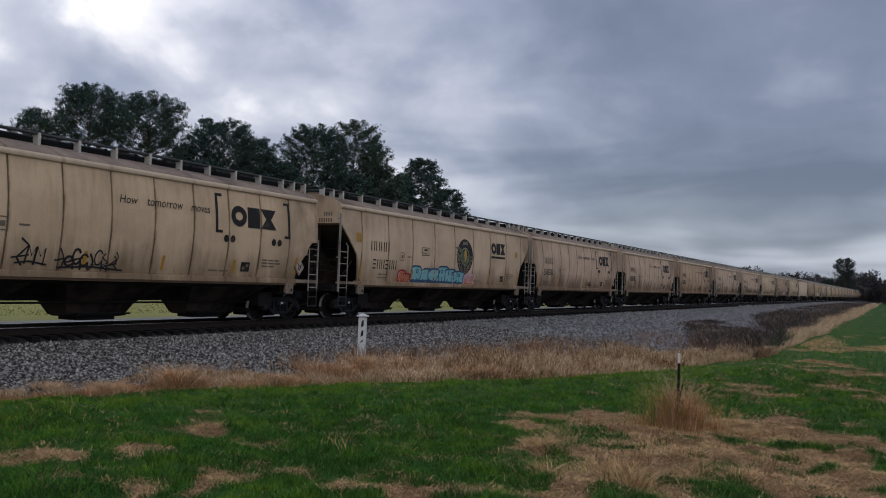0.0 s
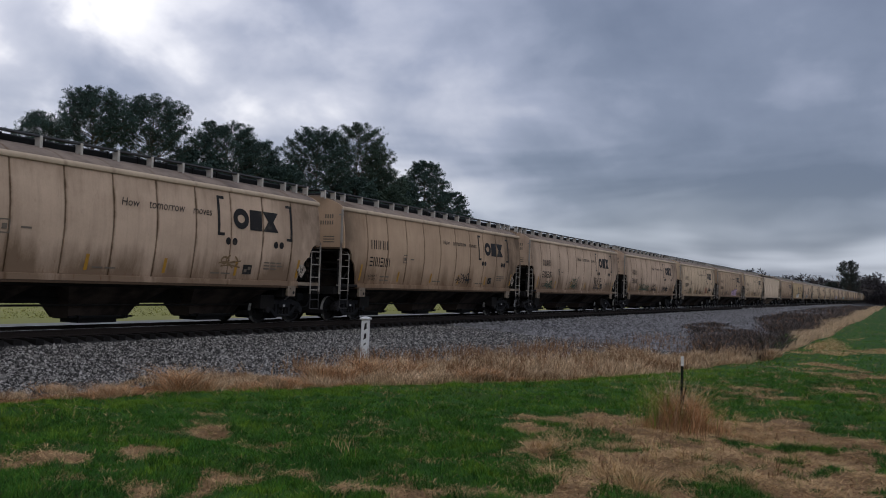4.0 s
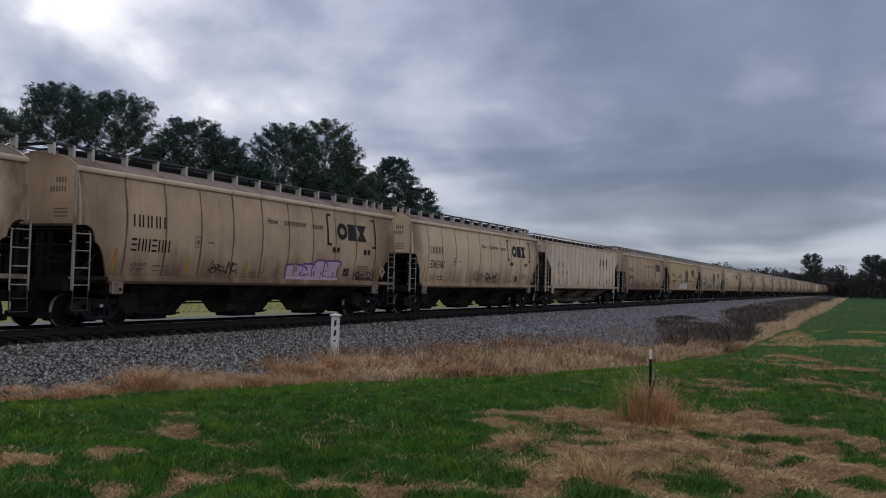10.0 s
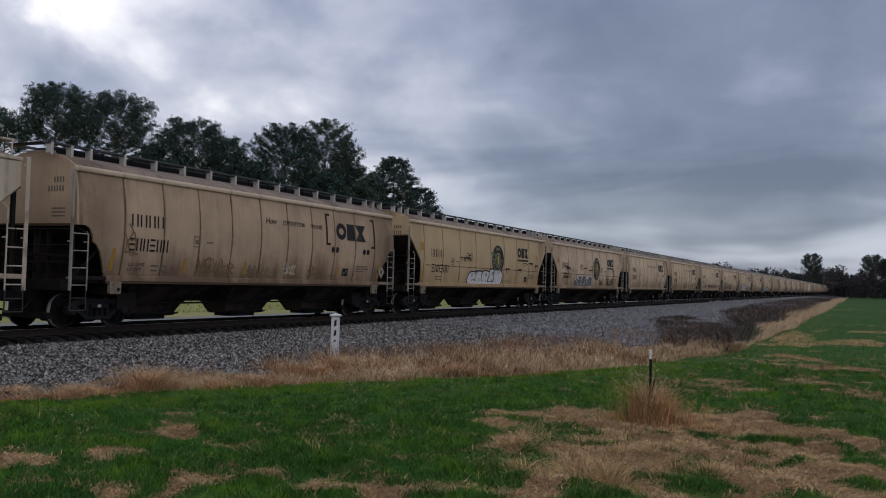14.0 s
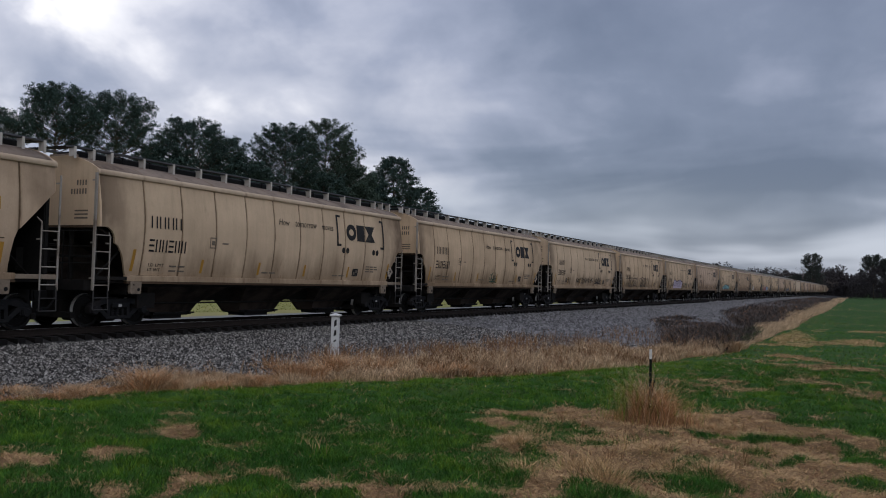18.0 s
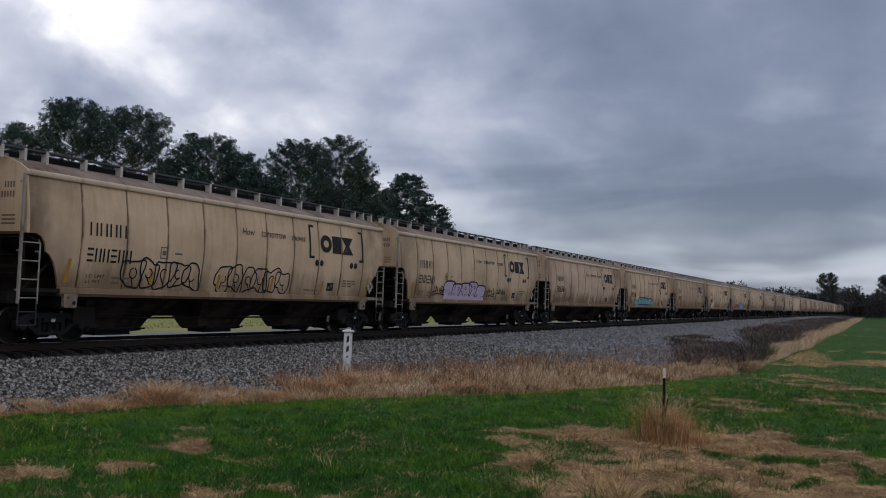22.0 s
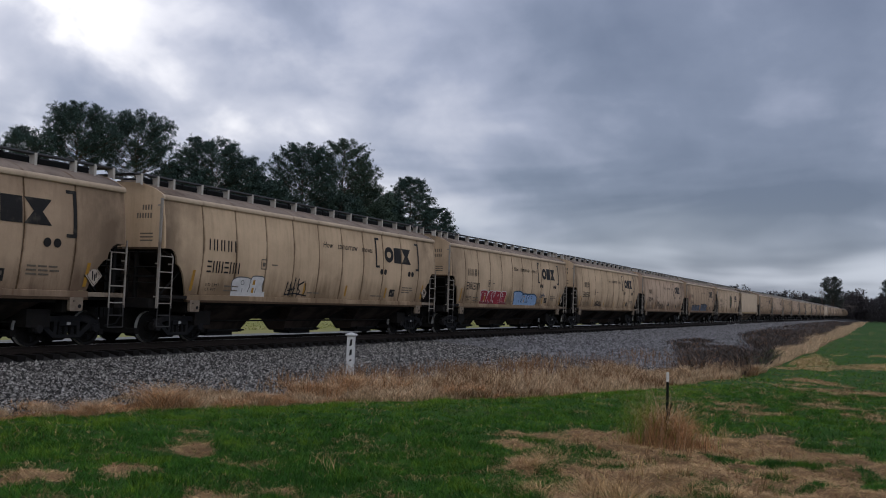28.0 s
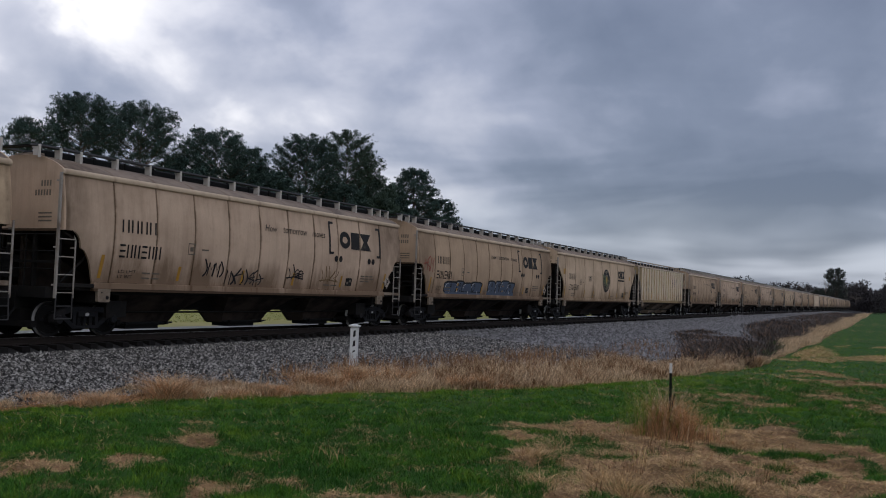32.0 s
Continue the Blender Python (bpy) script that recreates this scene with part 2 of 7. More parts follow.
PALE_GREY = hopper_paint("pale_grey_paint", (0.60, 0.495, 0.385), (0.33, 0.245, 0.175), 0.65, 9.0, 0.06, joints=(1.3375, 0.925), length=18.40, sooty=0.2)
# PALE_GREY lightened, so the posts seem to catch more light than the sheets
RIB_LIT = hopper_paint("side_post_lit_paint", (0.70, 0.58, 0.455), (0.40, 0.30, 0.22), 0.6, 31.0, 0.06, joints=(1.3375, 0.925), length=18.40, sooty=0.0)
TAN = hopper_paint("tan_paint", (0.42, 0.32, 0.175), (0.25, 0.175, 0.095), 0.7, 3.0)
ROOF_PAINT = hopper_paint("roof_paint", (0.33, 0.255, 0.195), (0.10, 0.076, 0.064), 1.35, 23.0, 0.3, sooty=0.3)
EAVE_PAINT = hopper_paint("eave_paint", (0.58, 0.45, 0.32), (0.20, 0.13, 0.085), 0.6, 37.0, sooty=0.3)
JOINT = material("weathered_joint", (0.15, 0.098, 0.06), 0.85, 0, 0.5, 5, 0.3, spots=((0.07, 0.045, 0.028), 0.45, 0.7), big_scale=1.2)
SEAM = material("rusty_seam", (0.075, 0.048, 0.03), 0.85, 0, 0.4, 12, 0.3)
# underframe and bogie colours sit near black: shade below the cars is in them
UNDER = material("underframe_grime_shade", (0.0125, 0.0115, 0.0108), 0.85, 0, 0.35, 9, 0.3, spots=((0.022, 0.017, 0.014), 0.5, 0.8), big=0.3)
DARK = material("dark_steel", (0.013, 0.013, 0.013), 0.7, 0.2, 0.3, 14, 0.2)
TAN_GRIME = material("grimy_tan_hopper", (0.31, 0.24, 0.185), 0.8, 0, 0.3, 6, 0.2, spots=((0.07, 0.052, 0.042), 0.44, 0.66), big_scale=0.7)
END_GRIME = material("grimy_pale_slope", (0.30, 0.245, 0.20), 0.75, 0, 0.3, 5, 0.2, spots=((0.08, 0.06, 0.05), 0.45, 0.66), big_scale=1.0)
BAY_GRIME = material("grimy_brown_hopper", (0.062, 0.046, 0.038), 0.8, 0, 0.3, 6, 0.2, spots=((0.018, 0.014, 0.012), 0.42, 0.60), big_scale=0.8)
TRUCK = material("cast_steel_grime_shade", (0.0135, 0.0138, 0.0152), 0.75, 0.1, 0.4, 12, 0.4, spots=((0.024, 0.021, 0.020), 0.5, 0.8), big=0.3)
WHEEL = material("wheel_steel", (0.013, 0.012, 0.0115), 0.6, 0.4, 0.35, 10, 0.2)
TREAD = material("polished_tread", (0.72, 0.71, 0.70), 0.42, 0.6, 0.1, 30)
GALV = material("galvanized_steel", (0.50, 0.46, 0.41), 0.6, 0.1, 0.15, 25, 0.1)
BOARD = material("walkway_steel", (0.085, 0.087, 0.092), 0.6, 0.3, 0.3, 14, 0.2)
STEP = material("grimy_step_steel", (0.048, 0.046, 0.045), 0.7, 0.1, 0.3, 14, 0.2)
PALE_LADDER = material("pale_ladder_paint", (0.50, 0.41, 0.32), 0.65, 0, 0.2, 18, 0.1, spots=((0.24, 0.18, 0.135), 0.5, 0.75))
PAD = material("grimy_pad_paint", (0.26, 0.205, 0.152), 0.8, 0, 0.3, 9, 0.2, spots=((0.10, 0.072, 0.052), 0.46, 0.70), big_scale=2.2)
LADDER = material("ladder_paint", (0.33, 0.295, 0.255), 0.6, 0.1, 0.2, 18, 0.1, spots=((0.13, 0.09, 0.065), 0.5, 0.75))
BLACK_MARK = material("black_lettering", (0.022, 0.02, 0.019), 0.6, 0, 0.3, 30, spots=((0.10, 0.085, 0.065), 0.55, 0.85), big_scale=4)
FADED_MARK = material("faded_lettering", (0.16, 0.13, 0.10), 0.7, 0, 0.3, 30)
FADED_WHITE = material("grimy_stencil", (0.50, 0.49, 0.48), 0.7, 0, 0.4, 16, spots=((0.05, 0.05, 0.05), 0.45, 0.6), big_scale=9)
WHITE_MARK = material("white_marking", (0.72, 0.70, 0.66), 0.6, 0, 0.15, 20)
CARD = material("pale_card", (0.42, 0.35, 0.28), 0.7, 0, 0.25, 14, spots=((0.22, 0.17, 0.13), 0.5, 0.7), big_scale=3)
ORANGE = material("reflective_yellow", (0.43, 0.225, 0.035), 0.45, 0, 0.2, 15, spots=((0.22, 0.12, 0.05), 0.5, 0.8))
GREENCORN = material("emblem_green", (0.11, 0.135, 0.075), 0.6, 0, 0.3, 15)
EMBLEM_TAN = material("emblem_tan", (0.30, 0.25, 0.18), 0.65, 0, 0.3, 12)
YELLOWCORN = material("emblem_yellow", (0.46, 0.30, 0.07), 0.6, 0, 0.3, 15)
RAILSTEEL = material("rail_web_rust", (0.026, 0.020, 0.017), 0.8, 0.1, 0.35, 12, 0.3)
RAILTOP = material("rail_running_top", (0.42, 0.42, 0.43), 0.28, 0.9, 0.1, 20)
TIE = material("weathered_tie", (0.013, 0.0115, 0.0105), 0.9, 0, 0.45, 9, 0.6, random_tint=0.3, stretch=(1, 0.15, 1))
# bed far darker than its stones: shade between stones and by the ties included
BALLAST = material("ballast_bed", (0.034, 0.032, 0.031), 0.9, 0, 0.75, 26, 1.0, spots=((0.02, 0.019, 0.018), 0.5, 0.7), space="World", big_scale=0.5)
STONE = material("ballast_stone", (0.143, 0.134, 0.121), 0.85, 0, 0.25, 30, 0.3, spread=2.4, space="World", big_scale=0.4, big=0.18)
# STONE again, paler and cooler: the look of distance is in the colour
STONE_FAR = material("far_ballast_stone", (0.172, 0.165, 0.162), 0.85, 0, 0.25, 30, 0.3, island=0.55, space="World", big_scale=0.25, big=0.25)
SOIL = material("field_soil", (0.030, 0.080, 0.013), 0.95, 0, 0.5, 14, 0.8, spots=((0.045, 0.065, 0.016), 0.5, 0.7), space="World", big_scale=0.9)
VERGE = material("verge_thatch", (0.265, 0.162, 0.082), 0.95, 0, 0.6, 22, 1.0, spots=((0.11, 0.068, 0.036), 0.46, 0.70), space="World", big_scale=1.6, big=0.35)
FARFIELD = material("pasture", (0.25, 0.245, 0.075), 0.95, 0, 0.3, 2.0, 0.3, spots=((0.33, 0.275, 0.12), 0.5, 0.7), space="World", big_scale=0.06)
ROADM = material("pale_gravel_road", (0.22, 0.215, 0.20), 0.8, 0, 0.35, 5, 0.2, spots=((0.17, 0.16, 0.13), 0.5, 0.7), space="World", big_scale=0.5)
GRASS = material("grass_blade", (0.052, 0.142, 0.014), 0.75, 0, 0.15, 3, island=0.6, space="World", big_scale=0.6, big=0.55)
GRASS_LIGHT = material("bright_grass_blade", (0.124, 0.216, 0.018), 0.75, 0, 0.15, 3, island=0.5, space="World", big_scale=0.5, big=0.35)
GRASS_YELLOW = material("yellow_green_blade", (0.175, 0.245, 0.030), 0.75, 0, 0.15, 3, island=0.5, space="World", big_scale=0.5, big=0.4)
GRASS_DEEP = material("deep_green_blade", (0.030, 0.100, 0.013), 0.7, 0, 0.15, 3, island=0.6, space="World", big_scale=0.5, big=0.5)
STRAW = material("straw_blade", (0.51, 0.335, 0.165), 0.85, 0, 0.2, 3, island=0.6, space="World", big_scale=0.6, big=0.35)
RUSSET = material("russet_blade", (0.25, 0.137, 0.068), 0.85, 0, 0.2, 3, island=0.55, space="World", big_scale=0.6, big=0.3)
BANK_STRAW = material("bank_straw_blade", (0.56, 0.41, 0.255), 0.85, 0, 0.2, 3, island=0.6, space="World", big_scale=0.6, big=0.35)
TUSSOCK = material("tussock_blade", (0.53, 0.285, 0.135), 0.85, 0, 0.2, 3, island=0.5, space="World", big_scale=2.5, big=0.4)
BRUSH = material("brush_twig", (0.080, 0.066, 0.058), 0.9, 0, 0.2, 3, island=0.6, space="World", big_scale=0.6, big=0.3)
BARK = material("pine_bark", (0.11, 0.085, 0.068), 0.9, 0, 0.4, 6, 0.6, stretch=(1, 1, 0.25))
# needle colours are lifted and blued for a trace of distance haze
NEEDLE = material("pine_needles", (0.074, 0.115, 0.100), 0.9, 0, 0.1, 2, island=0.08, big=0.30, big_scale=0.5, gloss=0.05)
NEEDLE_OLIVE = material("pine_needles_olive", (0.086, 0.124, 0.096), 0.9, 0, 0.1, 2, island=0.08, big=0.30, big_scale=0.5, gloss=0.05)
TWIG = material("bare_twig", (0.15, 0.125, 0.11), 0.9, 0, 0.3, 5)
# greyer than the near needles: distance haze is put into this colour
NEEDLE_HAZED = material("hazed_pine_needles", (0.060, 0.072, 0.064), 0.8, 0, 0.2, 2, island=0.4, big=0.3, big_scale=0.1)
FARWOOD = material("far_wood", (0.046, 0.041, 0.042), 0.95, 0, 0.3, 0.6, island=0.25, big=0.4, big_scale=0.05)
POSTWHITE = material("whitewashed_post", (0.62, 0.62, 0.60), 0.8, 0, 0.2, 14, 0.3, spots=((0.38, 0.37, 0.34), 0.55, 0.8), big_scale=4)
POSTGREEN = material("post_dark_green", (0.015, 0.018, 0.014), 0.6, 0.2, 0.3, 20)


def spray(name, colour):
    return material(name, colour, 0.55, 0, 0.2, 8, big=0.2, big_scale=2.0)


# ---- mesh helpers ----
def mesh_of(name, verts, faces, mats, index=None, smooth=False):
    me = bpy.data.meshes.new(name)
    me.from_pydata([tuple(v) for v in verts], [], faces)
    for m in mats if isinstance(mats, (list, tuple)) else [mats]:
        me.materials.append(m)
    if index is not None:
        me.polygons.foreach_set("material_index", np.asarray(index, dtype=np.int32))
    if smooth:
        me.polygons.foreach_set("use_smooth", np.ones(len(me.polygons), dtype=bool))
    me.update()
    return me


class Shape:
    """Collects boxes, rods and plates into one mesh."""

    def __init__(self):
        self.v, self.f, self.m = [], [], []

    def add(self, verts, faces, mat=0):
        k = len(self.v)
        self.v += [tuple(p) for p in verts]
        self.f += [tuple(i + k for i in q) for q in faces]
        self.m += [mat] * len(faces)
        return self

    def box(self, x0, x1, y0, y1, z0, z1, mat=0, turn=None, bevel=0.0):
        b = bevel
        if b:
            ring = []
            for z, i in ((z0, b), (z0 + b, 0), (z1 - b, 0), (z1, b)):
                ring.append([(x0 + i, y0 + i, z), (x1 - i, y0 + i, z), (x1 - i, y1 - i, z), (x0 + i, y1 - i, z)])
            v = [p for r in ring for p in r]
            f = [(3, 2, 1, 0), (12, 13, 14, 15)]
            for k in range(3):
                f += [(4 * k + i, 4 * k + (i + 1) % 4, 4 * k + 4 + (i + 1) % 4, 4 * k + 4 + i) for i in range(4)]
        else:
            v = [(x, y, z) for z in (z0, z1) for x, y in ((x0, y0), (x1, y0), (x1, y1), (x0, y1))]
            f = [(3, 2, 1, 0), (4, 5, 6, 7), (0, 1, 5, 4), (1, 2, 6, 5), (2, 3, 7, 6), (3, 0, 4, 7)]
        if turn is not None:
            v = [turn @ Vector(p) for p in v]
        return self.add(v, f, mat)

    def rod(self, a, b, r, n=6, mat=0, r2=None, caps=True):
        a, b = Vector(a), Vector(b)
        d = (b - a).normalized()
        s = d.orthogonal().normalized()
        t = d.cross(s)
        r2 = r if r2 is None else r2
        ring = lambda c, q: [c + s * q * math.cos(i * math.tau / n) + t * q * math.sin(i * math.tau / n) for i in range(n)]
        v = ring(a, r) + ring(b, r2)
        f = [(i, (i + 1) % n, n + (i + 1) % n, n + i) for i in range(n)]
        if caps:
            f += [tuple(range(n - 1, -1, -1)), tuple(range(n, 2 * n))]
        return self.add(v, f, mat)

    def lathe(self, profile, n, at=(0, 0, 0), mat=0):
        """A body turned about the y axis: profile is (radius, y)."""
        v = []
        for r, y in profile:
            v += [(at[0] + r * math.cos(i * math.tau / n), at[1] + y, at[2] + r * math.sin(i * math.tau / n)) for i in range(n)]
        f = []
        for k in range(len(profile) - 1):
            f += [(k * n + i, k * n + (i + 1) % n, k * n + n + (i + 1) % n, k * n + n + i) for i in range(n)]
        f += [tuple(range(n - 1, -1, -1)), tuple(range((len(profile) - 1) * n, len(profile) * n))]
        return self.add(v, f, mat)

    def prism(self, outline, y0, y1, mat=0):
        """A plate cut to an outline in x and z, between two depths."""
        n = len(outline)
        v = [(x, y0, z) for x, z in outline] + [(x, y1, z) for x, z in outline]
        f = [tuple(range(n)), tuple(range(2 * n - 1, n - 1, -1))]
        f += [(i, n + i, n + (i + 1) % n, (i + 1) % n) for i in range(n)]
        return self.add(v, f, mat)

    def mesh(self, name, mats, smooth=False):
        return mesh_of(name, self.v, self.f, mats, self.m, smooth)


def part(name, me, parent, label="", at=None):
    ob = new(name, me)
    ob.parent = parent
    if at is not None:
        ob.matrix_basis = at if isinstance(at, Matrix) else Matrix.Translation(at)
    if label:
        ob["label"] = label
    return ob


def thing(name, label, category, group="", kind="", at=None):
    ob = new(name)
    ob.empty_display_size = 0.2
    if at is not None:
        ob.matrix_basis = at if isinstance(at, Matrix) else Matrix.Translation(at)
    return tagged(ob, label, category, group, kind)


# ---- lie of the land ----
TOE_X = [-400, 0, 11.3, 14.5, 17.3, 20.3, 24.7, 29.4, 35, 46, 77, 139, 300, 700, 4000]
TOE_Y = [15.0, 14.9, 14.5, 13.4, 11.5, 9.6, 7.2, 6.0, 4.9, 4.5, 4.4, 4.8, 6.0, 8.0, 8.0]
BED_X = [-400, 0, 12, 13.7, 15.8, 17.8, 21.1, 22.9, 27.7, 32.6, 37.4, 45.7, 59.6, 90, 174, 400, 4000]
BED_Y = [15.4, 15.4, 15.1, 14.8, 14.2, 13.6, 13.4, 12.5, 12.1, 11.5, 10.7, 10.7, 12.7, 12.3, 12.5, 13.0, 13.0]
# upper edge of the pale grass, and the thickets above it
VERGE_X = [9, 12, 14, 15.2, 17, 20.2, 22.2, 26.1, 29.7, 32.7, 34.5, 36.6, 46, 66, 117, 176, 320]
VERGE_Y = [14.9, 14.8, 14.5, 14.3, 13.2, 13.0, 12.0, 11.1, 9.8, 8.2, 6.4, 5.3, 5.2, 5.4, 6.0, 6.5, 7.6]
CURVE_X, CURVE_R = 560.0, 500.0


def track_y(x):
    """Centre line of the track: straight, then a bend away from the field."""
    return YC + max(0.0, x - CURVE_X) ** 2 / (2 * CURVE_R)


def land(x, y):
    x, y = np.asarray(x, float), np.asarray(y, float)
    bend = np.clip(x - CURVE_X, 0, None) ** 2 / (2 * CURVE_R)
    bend = np.minimum(bend, 400)
    toe = np.interp(x, TOE_X, TOE_Y)
    field = -0.2 * np.clip((np.hypot(x, y) - 6) / 9, 0, 1) + 0.03 * np.sin(x * 0.7 + y * 0.3) * np.sin(y * 0.9)
    field = field + (0.15 * (value_noise(x, y, 0.42, 71) - 0.5) + 0.12 * (value_noise(x, y, 1.5, 73) - 0.5)) * np.clip((40 - np.hypot(x, y)) / 20, 0, 1) * np.clip((toe - y) / 0.8, 0, 1)
    top = YC - 1.75 + bend
    u = np.clip((y - toe) / (top - toe), 0, 1)
    bank = -0.2 + 0.62 * u ** 1.35 + 0.09 * np.clip((1.35 - np.abs(y - YC - bend)) / 0.2, 0, 1)
    far_u = np.clip((y - (YC + 1.75 + bend)) / 4.0, 0, 1)
    far = 0.42 + 0.02 * far_u
    far = np.where(y > 40 + bend, 0.44 - 0.4 * np.clip((y - 40 - bend) / 60, 0, 1), far)
    return np.where(y < toe, field, np.where(y < YC + 1.75 + bend, bank, far))


def value_noise(x, y, scale, seed):
    """Smooth noise from 0 to 1 over the plan."""
    rng = np.random.RandomState(seed)
    grid = rng.rand(64, 64)
    u, v = np.asarray(x, float) / scale, np.asarray(y, float) / scale
    i, j = np.floor(u).astype(int), np.floor(v).astype(int)
    fu, fv = u - i, v - j
    fu, fv = fu * fu * (3 - 2 * fu), fv * fv * (3 - 2 * fv)
    g = lambda a, b: grid[a % 64, b % 64]
    return (g(i, j) * (1 - fu) + g(i + 1, j) * fu) * (1 - fv) + (g(i, j + 1) * (1 - fu) + g(i + 1, j + 1) * fu) * fv


# bare, strawy patches in the field: place and reach
DRY = [(16.0, 4.6, 1.2), (17.0, 3.2, 1.2), (16.5, 1.8, 1.2), (14.5, 3.0, 1.3), (13.0, 2.4, 1.2), (14.5, 1.0, 1.1), (11.8, 2.8, 1.0), (10.6, 2.6, 0.85), (12.6, 4.0, 0.8), (14.5, 6.0, 0.5), (15.6, 5.5, 0.5),
       (13.4, 0.6, 0.9), (9.6, 3.9, 0.75), (8.6, 4.9, 0.5), (8.5, 5.9, 0.24), (7.8, 6.5, 0.34), (11.2, 1.4, 0.8), (15.0, -0.2, 0.6), (17.6, 1.9, 0.9), (16.6, 0.6, 0.8), (12.4, 0.9, 0.8), (23.3, 3.1, 0.95), (25.5, 1.3, 1.0), (31.0, 0.7, 1.4), (29.7, -0.6, 0.8),
       (23.5, 0.0, 1.0), (34.8, 2.1, 0.8), (61.0, -0.2, 1.6), (74.0, -0.6, 2.0), (40.6, 4.9, 0.55), (42.0, 4.0, 0.6), (43.6, 3.0, 0.9), (45.5, 1.6, 0.9), (47.8, 0.0, 1.0), (7.6, 9.2, 0.5), (8.7, 8.5, 0.46),
       (10.4, 9.6, 0.34), (7.0, 7.6, 0.45), (100.0, 1.7, 2.5), (134.0, 0.8, 3.5)]


def dryness(x, y):
    x, y = np.asarray(x, float), np.asarray(y, float)
    d = np.zeros_like(x)
    x0, y0 = x, y
    x, y = x + 1.1 * (value_noise(x, y, 0.8, 75) - 0.5), y + 1.1 * (value_noise(x, y, 0.8, 76) - 0.5)
    for a, b, r in DRY:
        d = np.maximum(d, np.exp(-((x - a) ** 2 + (y - b) ** 2) / (2 * (r * 0.83) ** 2)))
    x, y = x0, y0
    d = d * np.where(x > 20, 0.80, 1.0)
    n = 0.45 * value_noise(x, y, 0.9, 3) + 0.55 * value_noise(x, y, 0.30, 4)
    tufts = np.clip((value_noise(x, y, 0.62, 44) - 0.56) * 5, 0, 1)      # green tufts hold out in the patches
    return d * 1.42 + (n - 0.5) * 1.4 - 0.70 * tufts


def strips(x, y):
    """Bleached strips across the far pasture."""
    return value_noise(np.asarray(x) * 0.16, y, 1.9, 21)


def make_ground():
    xs = np.unique(np.concatenate([[-3000, -1200, -600, -300, -150, -80, -40, -20], np.arange(-10, 5, 0.6), np.arange(5, 22, 0.13), np.arange(20, 60, 0.6), np.arange(60, 160, 3), np.arange(160, 560, 12), [600, 700, 900, 1300, 2000, 3000, 4500]]))
    ys = np.unique(np.concatenate([[-3000, -1500, -700, -300, -150, -80, -40, -20], np.arange(-10, -2, 0.4), np.arange(-2, 13, 0.13), np.arange(12, 28, 0.4), np.arange(24, 45, 1.5), np.arange(45, 130, 8), [160, 220, 300, 450, 700, 1200, 2500, 4000]]))
    gx, gy = np.meshgrid(xs, ys)
    gz = land(gx, gy)
    nx, ny = len(xs), len(ys)
    verts = np.stack([gx.ravel(), gy.ravel(), gz.ravel()], 1)
    x, y = np.meshgrid((xs[:-1] + xs[1:]) / 2, (ys[:-1] + ys[1:]) / 2)
    i, j = np.meshgrid(np.arange(nx - 1), np.arange(ny - 1))
    a = (j * nx + i).ravel()
    faces = np.stack([a, a + 1, a + nx + 1, a + nx], 1).tolist()
    bend = np.minimum(400.0, np.clip(x - CURVE_X, 0, None) ** 2 / (2 * CURVE_R))
    dry = ((x > 0) & (x < 20) & (dryness(x, y) > 0.70))
    index = np.where(y < np.interp(x, TOE_X, TOE_Y), np.where(dry, 1, 0), np.where(y < np.minimum(np.interp(x, BED_X, BED_Y), np.interp(x, VERGE_X, VERGE_Y) + 0.15), 1, np.where(
        y < YC + 2.9 + bend, 2, np.where(y - bend < YC + 6.2, 4, 3)))).ravel()
    me = mesh_of("ground", verts, faces, [SOIL, VERGE, BALLAST, FARFIELD, ROADM], index, True)
    return tagged(new("ground", me), "green grass field with a gravel railway bank", "ground", kind="structure")


make_ground()


# ---- track ----
def track_points(x0, x1, step):
    n = max(2, int((x1 - x0) / step) + 1)
    return [(x, track_y(x)) for x in np.linspace(x0, x1, n)]


def make_rail(offset):
    # a flat-bottomed rail section swept along the line
    sec = [(-0.075, -0.18), (0.075, -0.18), (0.075, -0.165), (0.012, -0.14), (0.012, -0.045), (0.037, -0.035), (0.037, -0.006), (0.03, 0.0),
           (-0.03, 0.0), (-0.037, -0.006), (-0.037, -0.035), (-0.012, -0.045), (-0.012, -0.14), (-0.075, -0.165)]
    pts = track_points(-60, 540, 100) + track_points(552, 720, 8)
    v, f, mi, n = [], [], [], len(sec)
    for x, y in pts:
        v += [(x, y + offset + a, RAIL + b) for a, b in sec]
    for k in range(len(pts) - 1):
        for i in range(n):
            f.append((k * n + i, k * n + (i + 1) % n, (k + 1) * n + (i + 1) % n, (k + 1) * n + i))
            mi.append(1 if i == 7 else 0)
    me = mesh_of("rail", v, f, [RAILSTEEL, RAILTOP], mi)
    return me


track = thing("railway_track", "single railway track with rusty rails on dark wooden ties", "railway track", kind="structure")
part("rail", make_rail(-0.755), track, "rusty steel rail with a polished top")
part("rail", make_rail(0.755), track, "rusty steel rail with a polished top")

# ---- the hopper cars ----
SILL, EAVE = 1.45, 4.15


def side_y(z, bulge):
    """Half-width of the car at a height: the sides of the rounded cars belly out."""
    k = min(1.0, max(0.0, (z - SILL) / (EAVE - SILL)))
    return 1.50 + bulge * math.sin(math.pi * k)


class Kind:
    def __init__(self, name, length, seams, bulge, cut, over):
        self.name, self.length, self.seams, self.bulge, self.cut, self.over = name, length, seams, bulge, cut, over


